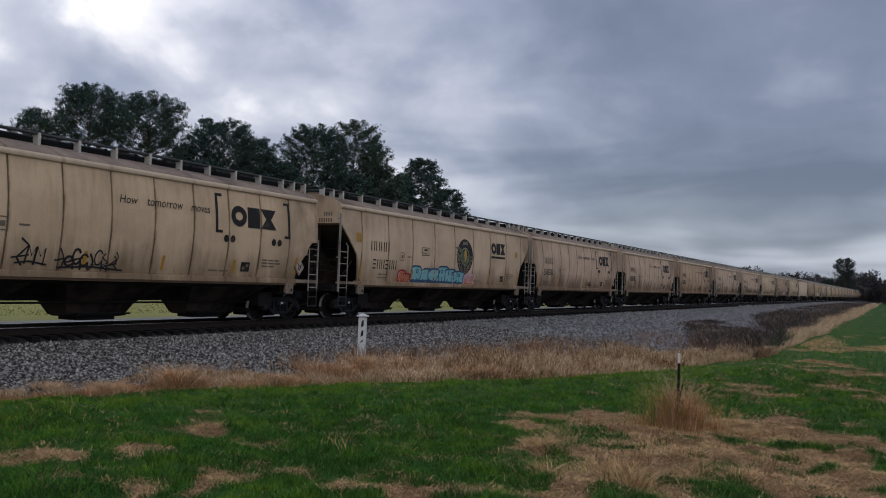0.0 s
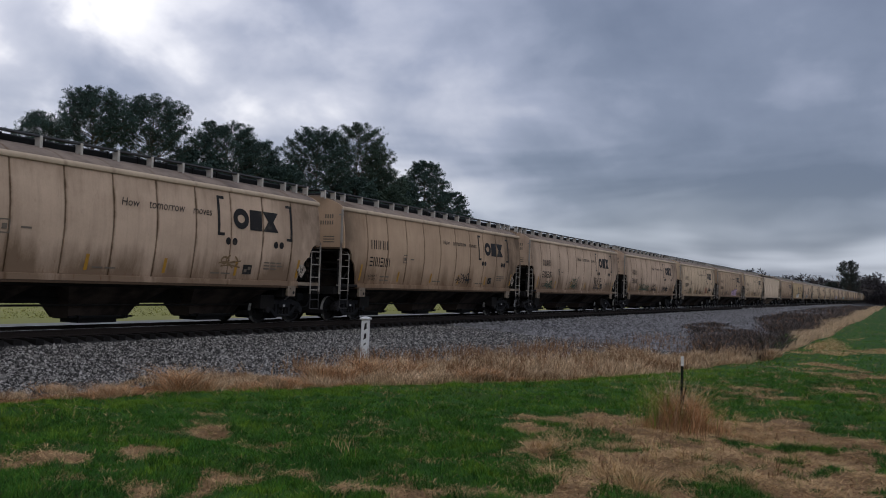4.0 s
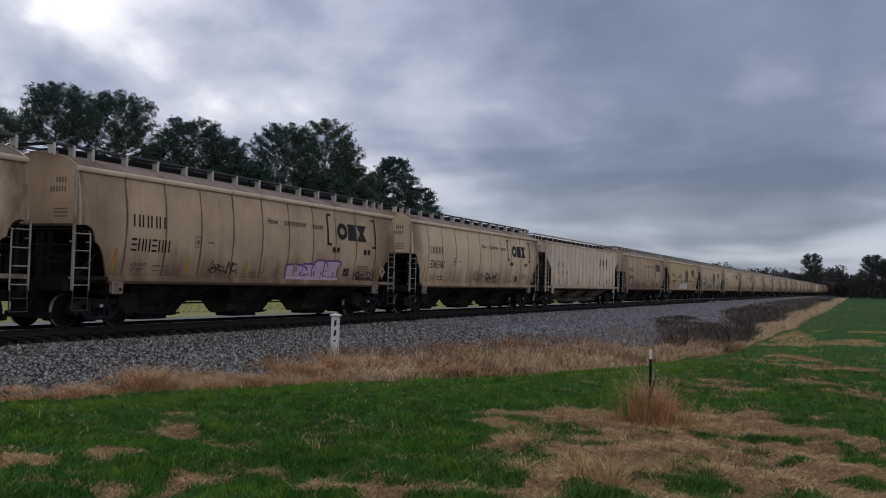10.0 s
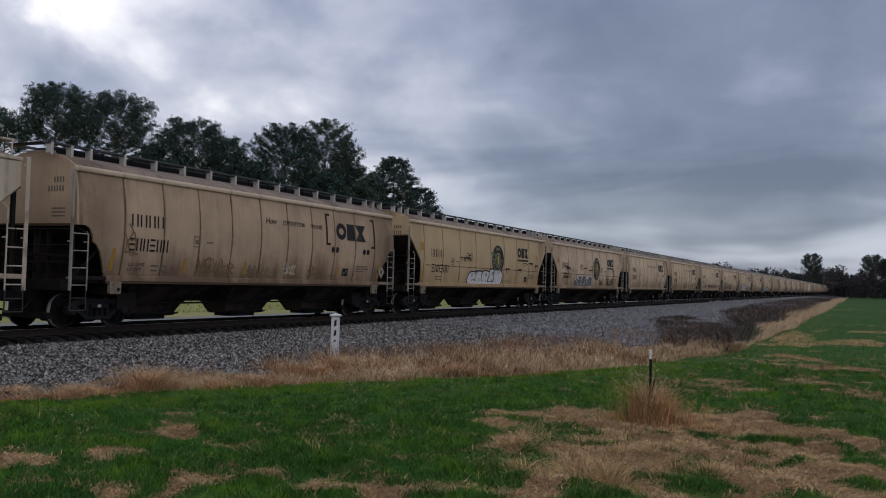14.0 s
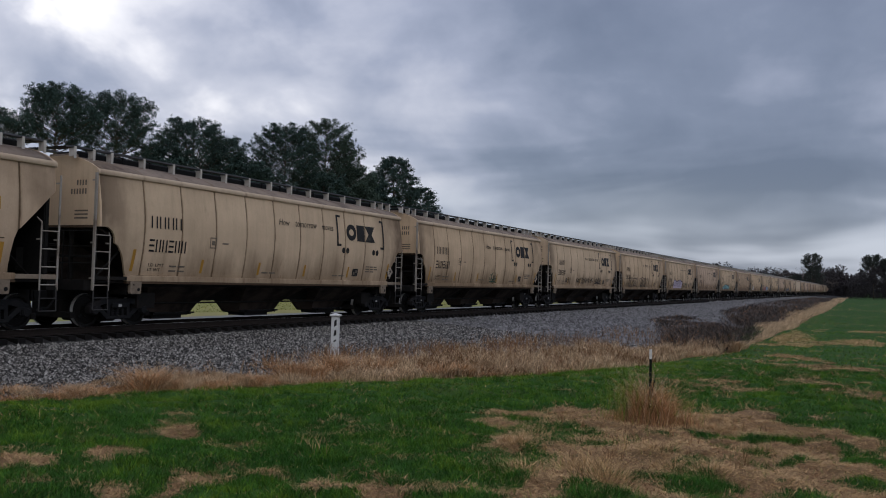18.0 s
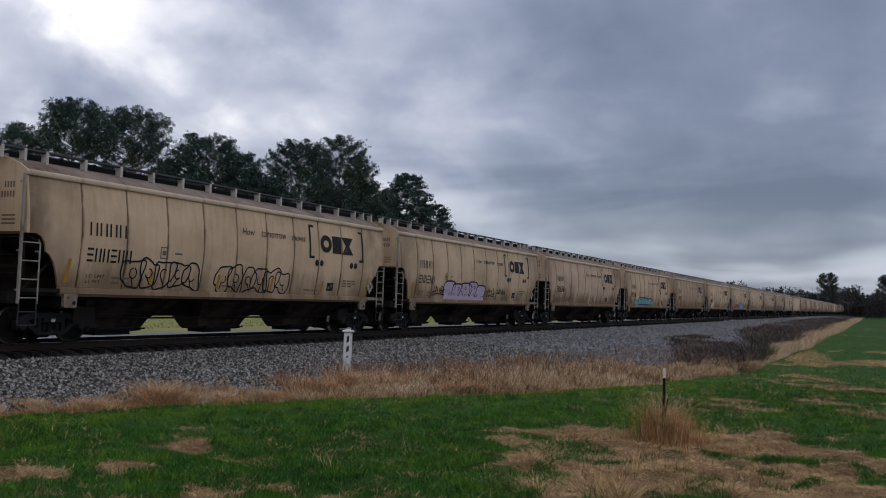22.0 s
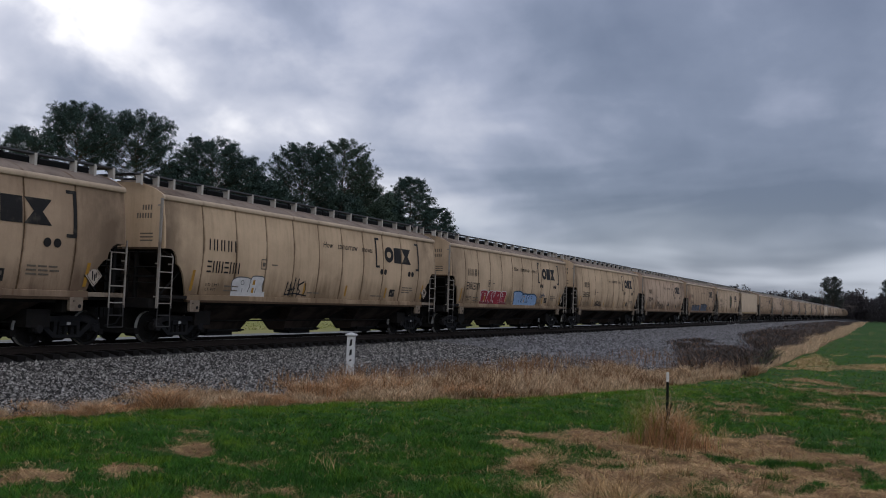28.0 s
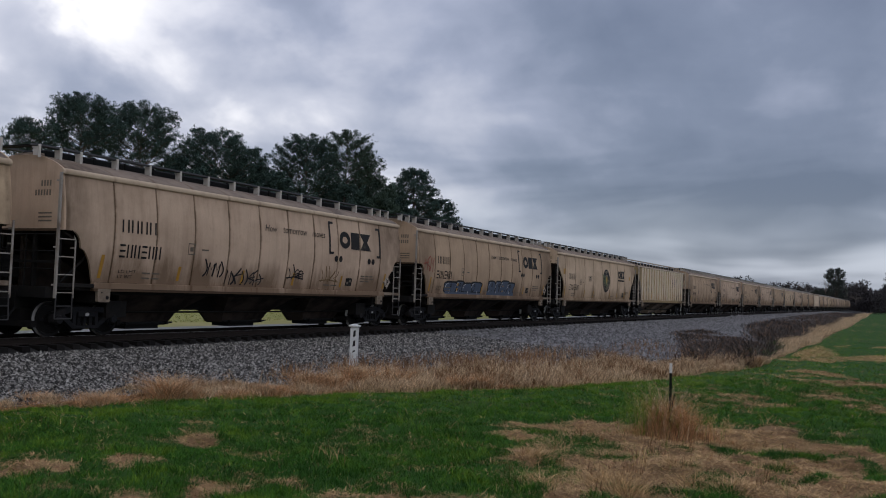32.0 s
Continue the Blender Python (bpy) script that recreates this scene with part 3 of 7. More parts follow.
def cut_round(s):
    """Lower edge of the side at the end platform of the rounded cars: a small lobe over the ladder, a wider one below it."""
    return float(np.interp(s, [0.0, 0.28, 0.42, 0.52, 0.56, 0.566, 0.70, 0.84, 0.94, 1.02, 1.08, 1.10],
                           [2.74, 2.74, 2.67, 2.54, 2.42, 2.32, 2.25, 2.08, 1.88, 1.68, 1.50, SILL]))


def cut_slope(s):
    if s < 1.05:
        return 3.55 - 1.05 * s / 1.05
    if s < 1.27:
        k = (s - 1.05) / 0.22
        return SILL + 1.05 * math.sqrt(max(0.0, 1 - k ** 1.6))
    return SILL


def cut_straight(s):
    if s < 1.5:
        return 3.58 - 1.2 * s / 1.5
    return SILL


ROUND = Kind("round", 17.05, [1.65 + 1.53 * k for k in range(10)], 0.16, cut_round, 0.775)
EMBLEM = Kind("emblem", 18.65, [1.43 + 2.02 * k for k in range(9)], 0.10, cut_slope, 0.648)
RIBBED = Kind("ribbed", 18.40, [1.3375 + 0.925 * k for k in range(18)], 0.0, cut_straight, 1.05)


def lower_edge(kind, s):
    return max(kind.cut(max(0.0, s)), kind.cut(max(0.0, kind.length - s)))


def columns(kind, a, b):
    cols = [a, b]
    for e in (0.0, 0.28, 0.42, 0.52, 0.56, 0.566, 0.63, 0.70, 0.77, 0.84, 0.89, 0.94, 1.02, 1.05, 1.08, 1.101, 1.131, 1.18, 1.24, 1.265, 1.271, 1.499, 1.501):
        for s in (e, kind.length - e):
            if a + 0.004 < s < b - 0.004:
                cols.append(s)
    return sorted(set(cols))


def panel_mesh(kind, a, b, mat, sign=-1):
    """One sheet of the car's side between two seams, its edges turned in."""
    rows = 9
    g = 0.016
    cols = columns(kind, a + g, b - g)
    if kind is not RIBBED:
        cols = cols[:-1] + [cols[-1] - 0.022, cols[-1]]
    v, f = [], []
    for s in cols:
        lo = lower_edge(kind, s)
        for j in range(rows):
            z = lo + (EAVE + 0.02 - lo) * j / (rows - 1)
            v.append((s, sign * side_y(z, kind.bulge), z))
    n = len(cols)
    mi = []
    for i in range(n - 1):
        for j in range(rows - 1):
            q = (i * rows + j, (i + 1) * rows + j, (i + 1) * rows + j + 1, i * rows + j + 1)
            f.append(q if sign < 0 else q[::-1])
            mi.append(1 if i == n - 2 and b < kind.length - 0.01 and kind is not RIBBED and j < rows - 1 else 0)
    # turned-in edges and a lower lip
    k = len(v)
    for i in (0, n - 1):
        start = len(v)
        for j in range(rows):
            x, y, z = v[i * rows + j]
            v.append((x + (-0.006 if i == 0 else 0.006), y - sign * 0.07, z))
        for j in range(rows - 1):
            q = (i * rows + j, i * rows + j + 1, start + j + 1, start + j)
            f.append(q if (i == 0) == (sign < 0) else q[::-1])
    start = len(v)
    for i in range(n):
        x, y, z = v[i * rows]
        v.append((x, y - sign * 0.06, z))
    for i in range(n - 1):
        q = (i * rows, start + i, start + i + 1, (i + 1) * rows)
        f.append(q if sign < 0 else q[::-1])
    me = mesh_of("side_panel", v, f, [mat, JOINT], mi + [0] * (len(f) - len(mi)), True)
    rim = set()
    for p in me.polygons:
        if max(p.vertices) >= k:
            rim |= {e for e in p.edge_keys if max(e) < k}
    for e in me.edges:
        if tuple(sorted(e.vertices)) in rim:
            e.use_edge_sharp = True
    return me


def body_mesh(kind):
    """Inner shell behind the side sheets: lining, roof slopes and the far side."""
    L = kind.length
    sh = Shape()
    rows = 8
    for sign in (-1, 1):
        cols = columns(kind, 0.03, L - 0.03)
        v, f = [], []
        off = 0.06 if sign < 0 else 0.0
        for s in cols:
            # far side stays uncut, so that the end openings look dark
            lo = lower_edge(kind, s) if sign < 0 else SILL - 0.2
            for j in range(rows):
                z = lo + (EAVE - lo) * j / (rows - 1)
                v.append((s, sign * (side_y(z, kind.bulge) - off), z))
        for i in range(len(cols) - 1):
            for j in range(rows - 1):
                q = (i * rows + j, (i + 1) * rows + j, (i + 1) * rows + j + 1, i * rows + j + 1)
                f.append(q if sign < 0 else q[::-1])
        sh.add(v, f, 0)
    return sh.mesh("inner_shell", [SEAM], True)


def roof_mesh(kind):
    L = kind.length
    sh = Shape()
    if kind is RIBBED:
        prof = [(-1.50, 4.16), (-1.50, 4.26), (-0.75, 4.46), (-0.42, 4.50), (-0.42, 4.60), (0.42, 4.60), (0.42, 4.50), (0.75, 4.46), (1.50, 4.26), (1.50, 4.16)]
    else:
        half = [(-1.50, 4.17), (-1.495, 4.29), (-1.36, 4.385), (-1.22, 4.455), (-1.06, 4.52), (-0.90, 4.575), (-0.76, 4.618), (-0.62, 4.655), (-0.43, 4.69), (-0.41, 4.76)]
        prof = half + [(-y, z) for y, z in half[::-1]]
    n = len(prof)
    xs = [0.055] + [s for s in kind.seams] + [L - 0.055]
    v = [(x, y, z) for x in xs for y, z in prof]
    f = []
    for k in range(len(xs) - 1):
        f += [(k * n + i, (k + 1) * n + i, (k + 1) * n + i + 1, k * n + i + 1) for i in range(n - 1)]
        f.append((k * n + n - 1, (k + 1) * n + n - 1, (k + 1) * n, k * n))
    f += [tuple(range(n)), tuple(range((len(xs)) * n - 1, (len(xs) - 1) * n - 1, -1))]
    sh.add(v, f)
    return sh.mesh("roof", [ROOF_PAINT], kind is not RIBBED)


def fascia_mesh(kind, sign):
    """The eave: a half-round strip on the rounded cars, a flat angle on the ribbed one."""
    L = kind.length
    sh = Shape()
    if kind is RIBBED:
        y0, y1 = (-1.512, -1.49) if sign < 0 else (1.49, 1.512)
        sh.box(-0.02, L + 0.02, y0, y1, 4.20, 4.28, 0, None, 0.005)
        return sh.mesh("eave", [PALE_GREY])
    prof = [(1.49, 4.148), (1.535, 4.150), (1.556, 4.168), (1.562, 4.20), (1.560, 4.235), (1.545, 4.268), (1.52, 4.292), (1.48, 4.312)]
    n = len(prof)
    v = [(x, sign * y, z) for x in (-0.02, L + 0.02) for y, z in prof]
    f = [(i, i + 1, n + i + 1, n + i) for i in range(n - 1)]
    f = f if sign > 0 else [q[::-1] for q in f]
    sh.add(v, f)
    sh.add(v[:n], [tuple(range(n))]), sh.add(v[n:], [tuple(range(n))[::-1]])
    return sh.mesh("eave", [EAVE_PAINT])


def end_sheet_mesh(kind, paint):
    """Upper end wall with its curved shoulders."""
    z0 = 2.74 if kind is ROUND else 3.55
    out = []
    for z in np.linspace(z0, EAVE, 7):
        out.append((-side_y(z, kind.bulge) + 0.01, z))
    top = [(-1.49, 4.315), (-1.22, 4.465), (-0.90, 4.585), (-0.62, 4.665), (-0.42, 4.70), (0.42, 4.70), (0.62, 4.665), (0.90, 4.585), (1.22, 4.465), (1.49, 4.315)] if kind is not RIBBED else [(-0.75, 4.45), (-0.4, 4.5), (0.4, 4.5), (0.75, 4.45)]
    out = out + top + [(-y, z) for y, z in out[::-1]]
    n = len(out)
    v = [(0.0, y, z) for y, z in out] + [(0.05, y, z) for y, z in out]
    f = [tuple(range(n)), tuple(range(2 * n - 1, n - 1, -1))] + [(i, (i + 1) % n, n + (i + 1) % n, n + i) for i in range(n)]
    f = [q[::-1] for q in f]
    sh = Shape().add(v, f)
    sh.box(-0.03, 0.0, -1.46, 1.46, z0 - 0.03, z0 + 0.035, 1)
    return sh.mesh("end_sheet", [paint, SEAM])


def slope_sheet_mesh(kind):
    """The dark slope sheet and stiffeners over the end platform."""
    sh = Shape()
    z0 = 2.74 if kind is ROUND else 3.5
    s1 = 2.9
    v = [(0.02, -1.47, z0), (0.02, 1.47, z0), (s1, 1.47, SILL - 0.1), (s1, -1.47, SILL - 0.1)]
    v += [(a + 0.03, b, c + 0.06) for a, b, c in v]
    sh.add(v, [(0, 1, 2, 3), (7, 6, 5, 4), (0, 3, 7, 4), (1, 5, 6, 2)])
    sh.prism([(0.25, 1.2), (2.9, 1.2), (2.9, 1.35), (0.25, z0 - 0.15)], 0.15, 0.25)     # dark plate under the slope, added to close the view through
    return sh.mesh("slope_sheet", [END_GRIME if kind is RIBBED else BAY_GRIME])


def end_frame_mesh(kind):
    sh = Shape()
    z0 = 2.74 if kind is ROUND else 3.5
    for y in (-1.38, -0.5, 0.5, 1.38):
        sh.box(0.06, 0.16, y - 0.04, y + 0.04, 1.25, z0)
    sh.box(0.055, 0.165, -1.42, 1.42, 1.9, 1.97)
    sh.box(0.055, 0.4, 0.25, 0.7, 1.5, 2.1)
    for y in (-1.35, 0.9):
        sh.rod((0.1, y, 1.3), (1.1, y, 2.2), 0.035, 5)
    if kind is EMBLEM:      # plate added across the far half of the platform to keep its opening dark
        sh.box(0.17, 0.19, 0.05, 1.40, 1.26, 3.30)
    return sh.mesh("end_frame", [UNDER])


def deck_mesh():
    """End sill, platform and draft gear under one end."""
    sh = Shape()
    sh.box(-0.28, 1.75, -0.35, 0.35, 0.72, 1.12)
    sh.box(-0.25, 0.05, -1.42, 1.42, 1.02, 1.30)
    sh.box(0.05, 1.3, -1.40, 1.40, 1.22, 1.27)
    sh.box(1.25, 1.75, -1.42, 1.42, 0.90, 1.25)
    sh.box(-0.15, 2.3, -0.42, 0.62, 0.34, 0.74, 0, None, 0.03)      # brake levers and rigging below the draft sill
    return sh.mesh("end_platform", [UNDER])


def coupler_mesh(over):
    sh = Shape()
    sh.box(-over + 0.12, -0.2, -0.09, 0.09, 0.74, 0.98, 0, None, 0.02)
    sh.prism([(-over - 0.06, 0.70), (-over + 0.22, 0.70), (-over + 0.22, 1.02), (-over - 0.06, 1.02)], -0.17, 0.1)
    sh.prism([(-over - 0.1, 0.74), (-over + 0.05, 0.74), (-over + 0.05, 0.98), (-over - 0.1, 0.98)], 0.02, 0.2)
    return sh.mesh("coupler", [DARK])


def hose_mesh(over):
    sh = Shape()
    pts = [(-0.25, -0.35, 0.75), (-over * 0.6, -0.38, 0.52), (-over, -0.3, 0.47)]
    for a, b in zip(pts, pts[1:]):
        sh.rod(a, b, 0.03, 5)
    return sh.mesh("air_hose", [DARK])


def ladder_mesh(kind, high):
    """A corner ladder: a long outer stile, a short inner one, four rungs, and the step frame below."""
    sh = Shape()
    y = -1.61
    outer, inner = {"round": (4.18 if high else 2.86, 2.52), "emblem": (3.95, 2.75), "ribbed": (4.30, 3.02)}[kind.name]
    w = 0.055 if kind is RIBBED else 0.025
    sh.box(-0.10 - w, -0.10 + w, y - 0.012, y + 0.012, 1.02, outer)
    sh.box(-0.10 - w, -0.10 - w + 0.012, y + 0.012, y + 0.06, 1.02, outer)
    sh.box(0.405, 0.440, y - 0.012, y + 0.012, 1.02, inner)
    sh.rod((0.42, y, inner - 0.02), (0.47, y + 0.12, inner + 0.10), 0.016, 5)
    for k in range(4):
        z = 1.16 + 0.45 * k
        sh.rod((-0.10, y - 0.012, z), (0.42, y - 0.012, z), 0.017, 6)
    for x in (-0.08, 0.40):
        sh.rod((x, y, 1.1), (x + (0.02 if x > 0 else -0.02), y, 0.5), 0.018, 5, 1)
    for z in (0.5, 0.82):
        sh.rod((-0.09, y, z), (0.41, y, z), 0.018, 5, 1)
    for z in (outer - 0.2, 1.35, 2.3):     # brackets to the body
        for x in (-0.10, 0.42):
            if z < (outer if x < 0 else inner):
                sh.box(x - 0.015, x + 0.015, y, -1.45, z - 0.02, z + 0.02)
    return sh.mesh("ladder", [PALE_LADDER if kind is RIBBED else LADDER, STEP])


def crossover_mesh():
    """Grab irons and platform rail across the end."""
    sh = Shape()
    for z in (2.62, 2.2, 1.75):
        sh.rod((-0.12, -1.5, z), (-0.12, 1.5, z), 0.015, 5)
    for y in (-0.45, 0.45):
        sh.rod((-0.12, y, 1.3), (-0.12, y, 2.62), 0.02, 5)
    return sh.mesh("end_railing", [UNDER])


def side_sill_mesh(kind, paint):
    L = kind.length
    sh = Shape()
    # a channel with a dark lower lip
    a, b = (1.10, L - 1.10) if kind is not RIBBED else (1.4, L - 1.4)
    for sg in (-1, 1):
        y0, y1 = sorted((sg * 1.45, sg * 1.575))
        sh.box(a, b, y0, y1, 1.275, 1.445, 0, None, 0.012)
        y0, y1 = sorted((sg * 1.47, sg * 1.59))
        sh.box(a, b, y0, y1, 1.215, 1.27, 1)
        y0, y1 = sorted((sg * 1.50, sg * 1.59))
        sh.box(-0.1, a, y0, y1, 1.30, 1.40, 3 if kind is ROUND else 2, None, 0.01)
        sh.box(b, L + 0.1, y0, y1, 1.30, 1.42, 2, None, 0.01)
    return sh.mesh("side_sill", [paint, SEAM, paint if paint is PALE_GREY else PAD, UNDER])


def jack_pad_mesh(paint):
    sh = Shape()
    sh.prism([(-0.22, 1.28), (-0.21, 0.97), (-0.18, 0.93), (0.16, 0.93), (0.19, 0.97), (0.20, 1.28)], -1.60, -1.50)
    sh.rod((0.09, -1.603, 1.05), (0.09, -1.606, 1.05), 0.055, 10, 1)
    sh.rod((-0.1, -1.603, 1.18), (-0.1, -1.612, 1.18), 0.02, 6, 1)
    return sh.mesh("jack_pad", [paint if paint is PALE_GREY else PAD, DARK])


def hopper_mesh(wide, narrow, mat):
    """One discharge bay: a funnel that narrows to its gate; the lower third stands steeper."""
    sh = Shape()
    levels = [(wide, 1.44, 1.26), (narrow * 1.16, 0.55, 0.60), (narrow, 0.36, 0.26)]
    v = []
    for hx, hy, z in levels:
        v += [(-hx, -hy, z), (hx, -hy, z), (hx, hy, z), (-hx, hy, z)]
    f = [(0, 1, 2, 3), (11, 10, 9, 8)]
    for k in range(2):
        f += [(4 * k + (i + 1) % 4, 4 * k + i, 4 * k + 4 + i, 4 * k + 4 + (i + 1) % 4) for i in range(4)]
    sh.add(v, f)
    return sh.mesh("hopper_bay", [mat])


def gate_mesh(narrow):
    sh = Shape()
    w = narrow * 0.8
    sh.box(-w - 0.05, w + 0.05, -0.44, 0.44, 0.22, 0.32, 0, None, 0.01)
    sh.box(-w + 0.15, w - 0.15, -0.36, 0.36, 0.12, 0.23)
    sh.box(-w - 0.28, w + 0.28, -0.52, -0.44, 0.27, 0.32)
    for x in (-w, w):
        sh.rod((x, -0.60, 0.29), (x, -0.42, 0.29), 0.05, 8)
    return sh.mesh("outlet_gate", [DARK])


def under_meshes(L):
    """Sill, floor, bolsters and brake rod under one car."""
    floor, pieces = Shape(), []
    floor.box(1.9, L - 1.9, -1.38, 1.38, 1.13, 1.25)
    # second block is added only to darken the space between the bays
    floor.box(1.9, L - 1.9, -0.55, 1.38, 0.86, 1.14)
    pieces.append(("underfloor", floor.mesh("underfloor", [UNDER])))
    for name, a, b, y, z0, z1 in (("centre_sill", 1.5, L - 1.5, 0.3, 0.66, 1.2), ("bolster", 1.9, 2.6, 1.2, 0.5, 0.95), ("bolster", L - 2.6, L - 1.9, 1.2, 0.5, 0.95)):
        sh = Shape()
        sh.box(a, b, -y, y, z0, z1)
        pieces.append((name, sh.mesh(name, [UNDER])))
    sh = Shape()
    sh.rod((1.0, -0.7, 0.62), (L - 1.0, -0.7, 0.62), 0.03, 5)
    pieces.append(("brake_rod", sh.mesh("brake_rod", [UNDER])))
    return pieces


def board_mesh(kind):
    """One running board along the roof."""
    L = kind.length
    sh = Shape()
    top = 4.92 if kind is not RIBBED else 4.80
    sh.prism([(-0.3, top - 0.045), (L + 0.3, top - 0.045), (L + 0.3, top), (-0.3, top)], -0.84, -0.62)
    return sh.mesh("running_board", [BOARD if kind is not RIBBED else PALE_LADDER])


def crosswalk_mesh(kind):
    top = 4.915 if kind is not RIBBED else 4.795
    sh = Shape()
    sh.prism([(-0.29, top - 0.04), (-0.06, top - 0.04), (-0.06, top), (-0.29, top)], -0.615, 0.615)
    return sh.mesh("crosswalk", [DARK if kind is not RIBBED else LADDER])


def hatch_mesh(kind):
    L = kind.length
    sh = Shape()
    top = 4.89 if kind is not RIBBED else 4.72
    sh.box(0.3, L - 0.3, -0.43, 0.43, top - 0.32, top - 0.02, 0, None, 0.04)
    n = 14
    for k in range(n + 1):
        x = 0.8 + (L - 1.6) * k / n
        sh.box(x - 0.03, x + 0.03, -0.45, 0.45, top - 0.30, top + 0.0, 0)
    return sh.mesh("hatch_cover", [DARK])


def bracket_mesh(kind):
    top, low = (4.90, 4.575) if kind is not RIBBED else (4.80, 4.40)
    sh = Shape()
    if kind is RIBBED:
        sh.box(-0.02, 0.02, -0.87, -0.84, low, top)
        sh.box(-0.02, 0.02, -0.84, -0.62, top - 0.07, top - 0.045)
        return sh.mesh("board_bracket", [PALE_LADDER])
    w = 0.038
    sh.box(-w, w, -0.86, -0.84, low, top)
    sh.box(-w, -w + 0.012, -0.84, -0.66, low + 0.05, top - 0.05)
    sh.box(-w, w, -0.84, -0.62, top - 0.07, top - 0.045)
    return sh.mesh("board_bracket", [GALV if kind is not RIBBED else LADDER])


def rib_mesh(s):
    """A pressed side post of the ribbed car."""
    sh = Shape()
    v = [(s + x, y, z) for z in (SILL + 0.01, 4.17) for x, y in ((-0.105, -1.50), (-0.075, -1.605), (0.075, -1.605), (0.105, -1.50))]
    sh.add(v, [(0, 1, 5, 4), (1, 2, 6, 5), (2, 3, 7, 6), (3, 2, 1, 0), (4, 5, 6, 7)])
    return sh.mesh("side_post", [RIB_LIT])


# bogie
def sideframe_mesh():
    sh = Shape()
    y0, y1 = -1.12, -0.98
    sh.prism([(-0.98, 0.52), (-0.62, 0.60), (-0.5, 0.64), (0.5, 0.64), (0.62, 0.60), (0.98, 0.52), (1.0, 0.66), (0.6, 0.78), (-0.6, 0.78), (-1.0, 0.66)], y0, y1)
    for s in (-1, 1):
        sh.prism([(s * 0.72, 0.62), (s * 0.86, 0.56), (s * 0.42, 0.22), (s * 0.30, 0.26)][::s], y0, y1)
        sh.prism([(s * 0.32, 0.24), (s * 0.42, 0.24), (s * 0.40, 0.68), (s * 0.30, 0.68)][::s], y0, y1)
        sh.box(min(s * 0.74, s * 1.04), max(s * 0.74, s * 1.04), y0 - 0.01, y1 + 0.02, 0.36, 0.60, 0, None, 0.03)
        sh.lathe([(0.10, -0.04), (0.125, 0.0), (0.125, 0.12), (0.09, 0.14)], 12, (s * 0.89, y0 - 0.05, 0.457))
    sh.box(-0.42, 0.42, y0, y1, 0.20, 0.30, 0, None, 0.02)
    sh.box(-0.06, 0.06, y0 - 0.056, y0 - 0.05, 0.55, 0.63, 1)      # a stencilled pale patch
    sh.box(-0.28, 0.28, y0 - 0.05, y1 + 0.06, 0.52, 0.66, 0, None, 0.02)
    for x in (-0.19, 0.0, 0.19):
        for z in (0.31, 0.36, 0.41, 0.46):
            sh.rod((x, -1.05, z), (x, -1.05, z + 0.028), 0.078, 6)
        sh.rod((x, -1.05, 0.3), (x, -1.05, 0.53), 0.06, 6)
    return sh.mesh("sideframe", [TRUCK, FADED_WHITE])


def wheelset_mesh():
    """Two wheels on an axle; the axle is the origin."""
    sh = Shape()
    for s in (-1, 1):
        c = s * 0.76
        prof = [(0.10, -0.09), (0.16, -0.09), (0.17, -0.03), (0.36, 0.0), (0.39, -0.06), (0.457, -0.065), (0.462, 0.04), (0.485, 0.055), (0.485, 0.075), (0.39, 0.075), (0.36, 0.03), (0.17, 0.03), (0.16, 0.09), (0.10, 0.09)]
        prof = [(r, -y * s) for r, y in prof] if s > 0 else prof
        prof = sorted(prof, key=lambda q: 0) if s < 0 else prof[::-1]
        sh.lathe(prof, 20, (0, c, 0))
    sh.rod((0, -1.1, 0), (0, 1.1, 0), 0.08, 10)
    for k in range(2):   # uneven grime lets the turning show
        a = k * 2.4
        sh.box(-0.03, 0.03, -0.86, -0.835, 0.2, 0.33, 1, Matrix.Rotation(a, 4, "Y"))
    me = sh.mesh("wheelset", [WHEEL, TRUCK, TREAD])
    for p in me.polygons:
        r = [math.hypot(me.vertices[i].co.x, me.vertices[i].co.z) for i in p.vertices]
        if min(r) > 0.45 and max(r) < 0.47:
            p.material_index = 2
    return me


def bolster_mesh():
    sh = Shape()
    sh.box(-0.2, 0.2, -1.05, 1.05, 0.52, 0.80, 0, None, 0.03)
    sh.box(-0.6, -0.45, -0.8, 0.8, 0.42, 0.52)
    sh.box(0.45, 0.6, -0.8, 0.8, 0.42, 0.52)
    sh.box(-0.42, 0.42, -0.55, 0.62, 0.12, 0.34, 0, None, 0.03)      # brake beams and levers between the wheels
    for x in (-1.38, 1.38):
        sh.box(x - 0.07, x + 0.07, -0.85, 0.85, 0.25, 0.42, 0, None, 0.02)
    return sh.mesh("bolster", [UNDER])


SIDEFRAME, WHEELSET, BOLSTER = sideframe_mesh(), wheelset_mesh(), bolster_mesh()
SIDEFRAME_FAR = SIDEFRAME.copy()
SIDEFRAME_FAR.transform(Matrix.Rotation(math.pi, 4, "Z"))


def add_bogie(car, x):
    b = part("bogie", BOLSTER, car, "dark cast steel bogie", (x, 0, 0))
    part("sideframe", SIDEFRAME, b)
    part("sideframe", SIDEFRAME_FAR, b)
    for dx in (-0.89, 0.89):
        part("wheelset", WHEELSET, b, "worn steel wheels on an axle", (dx, 0, 0.457))
    return b


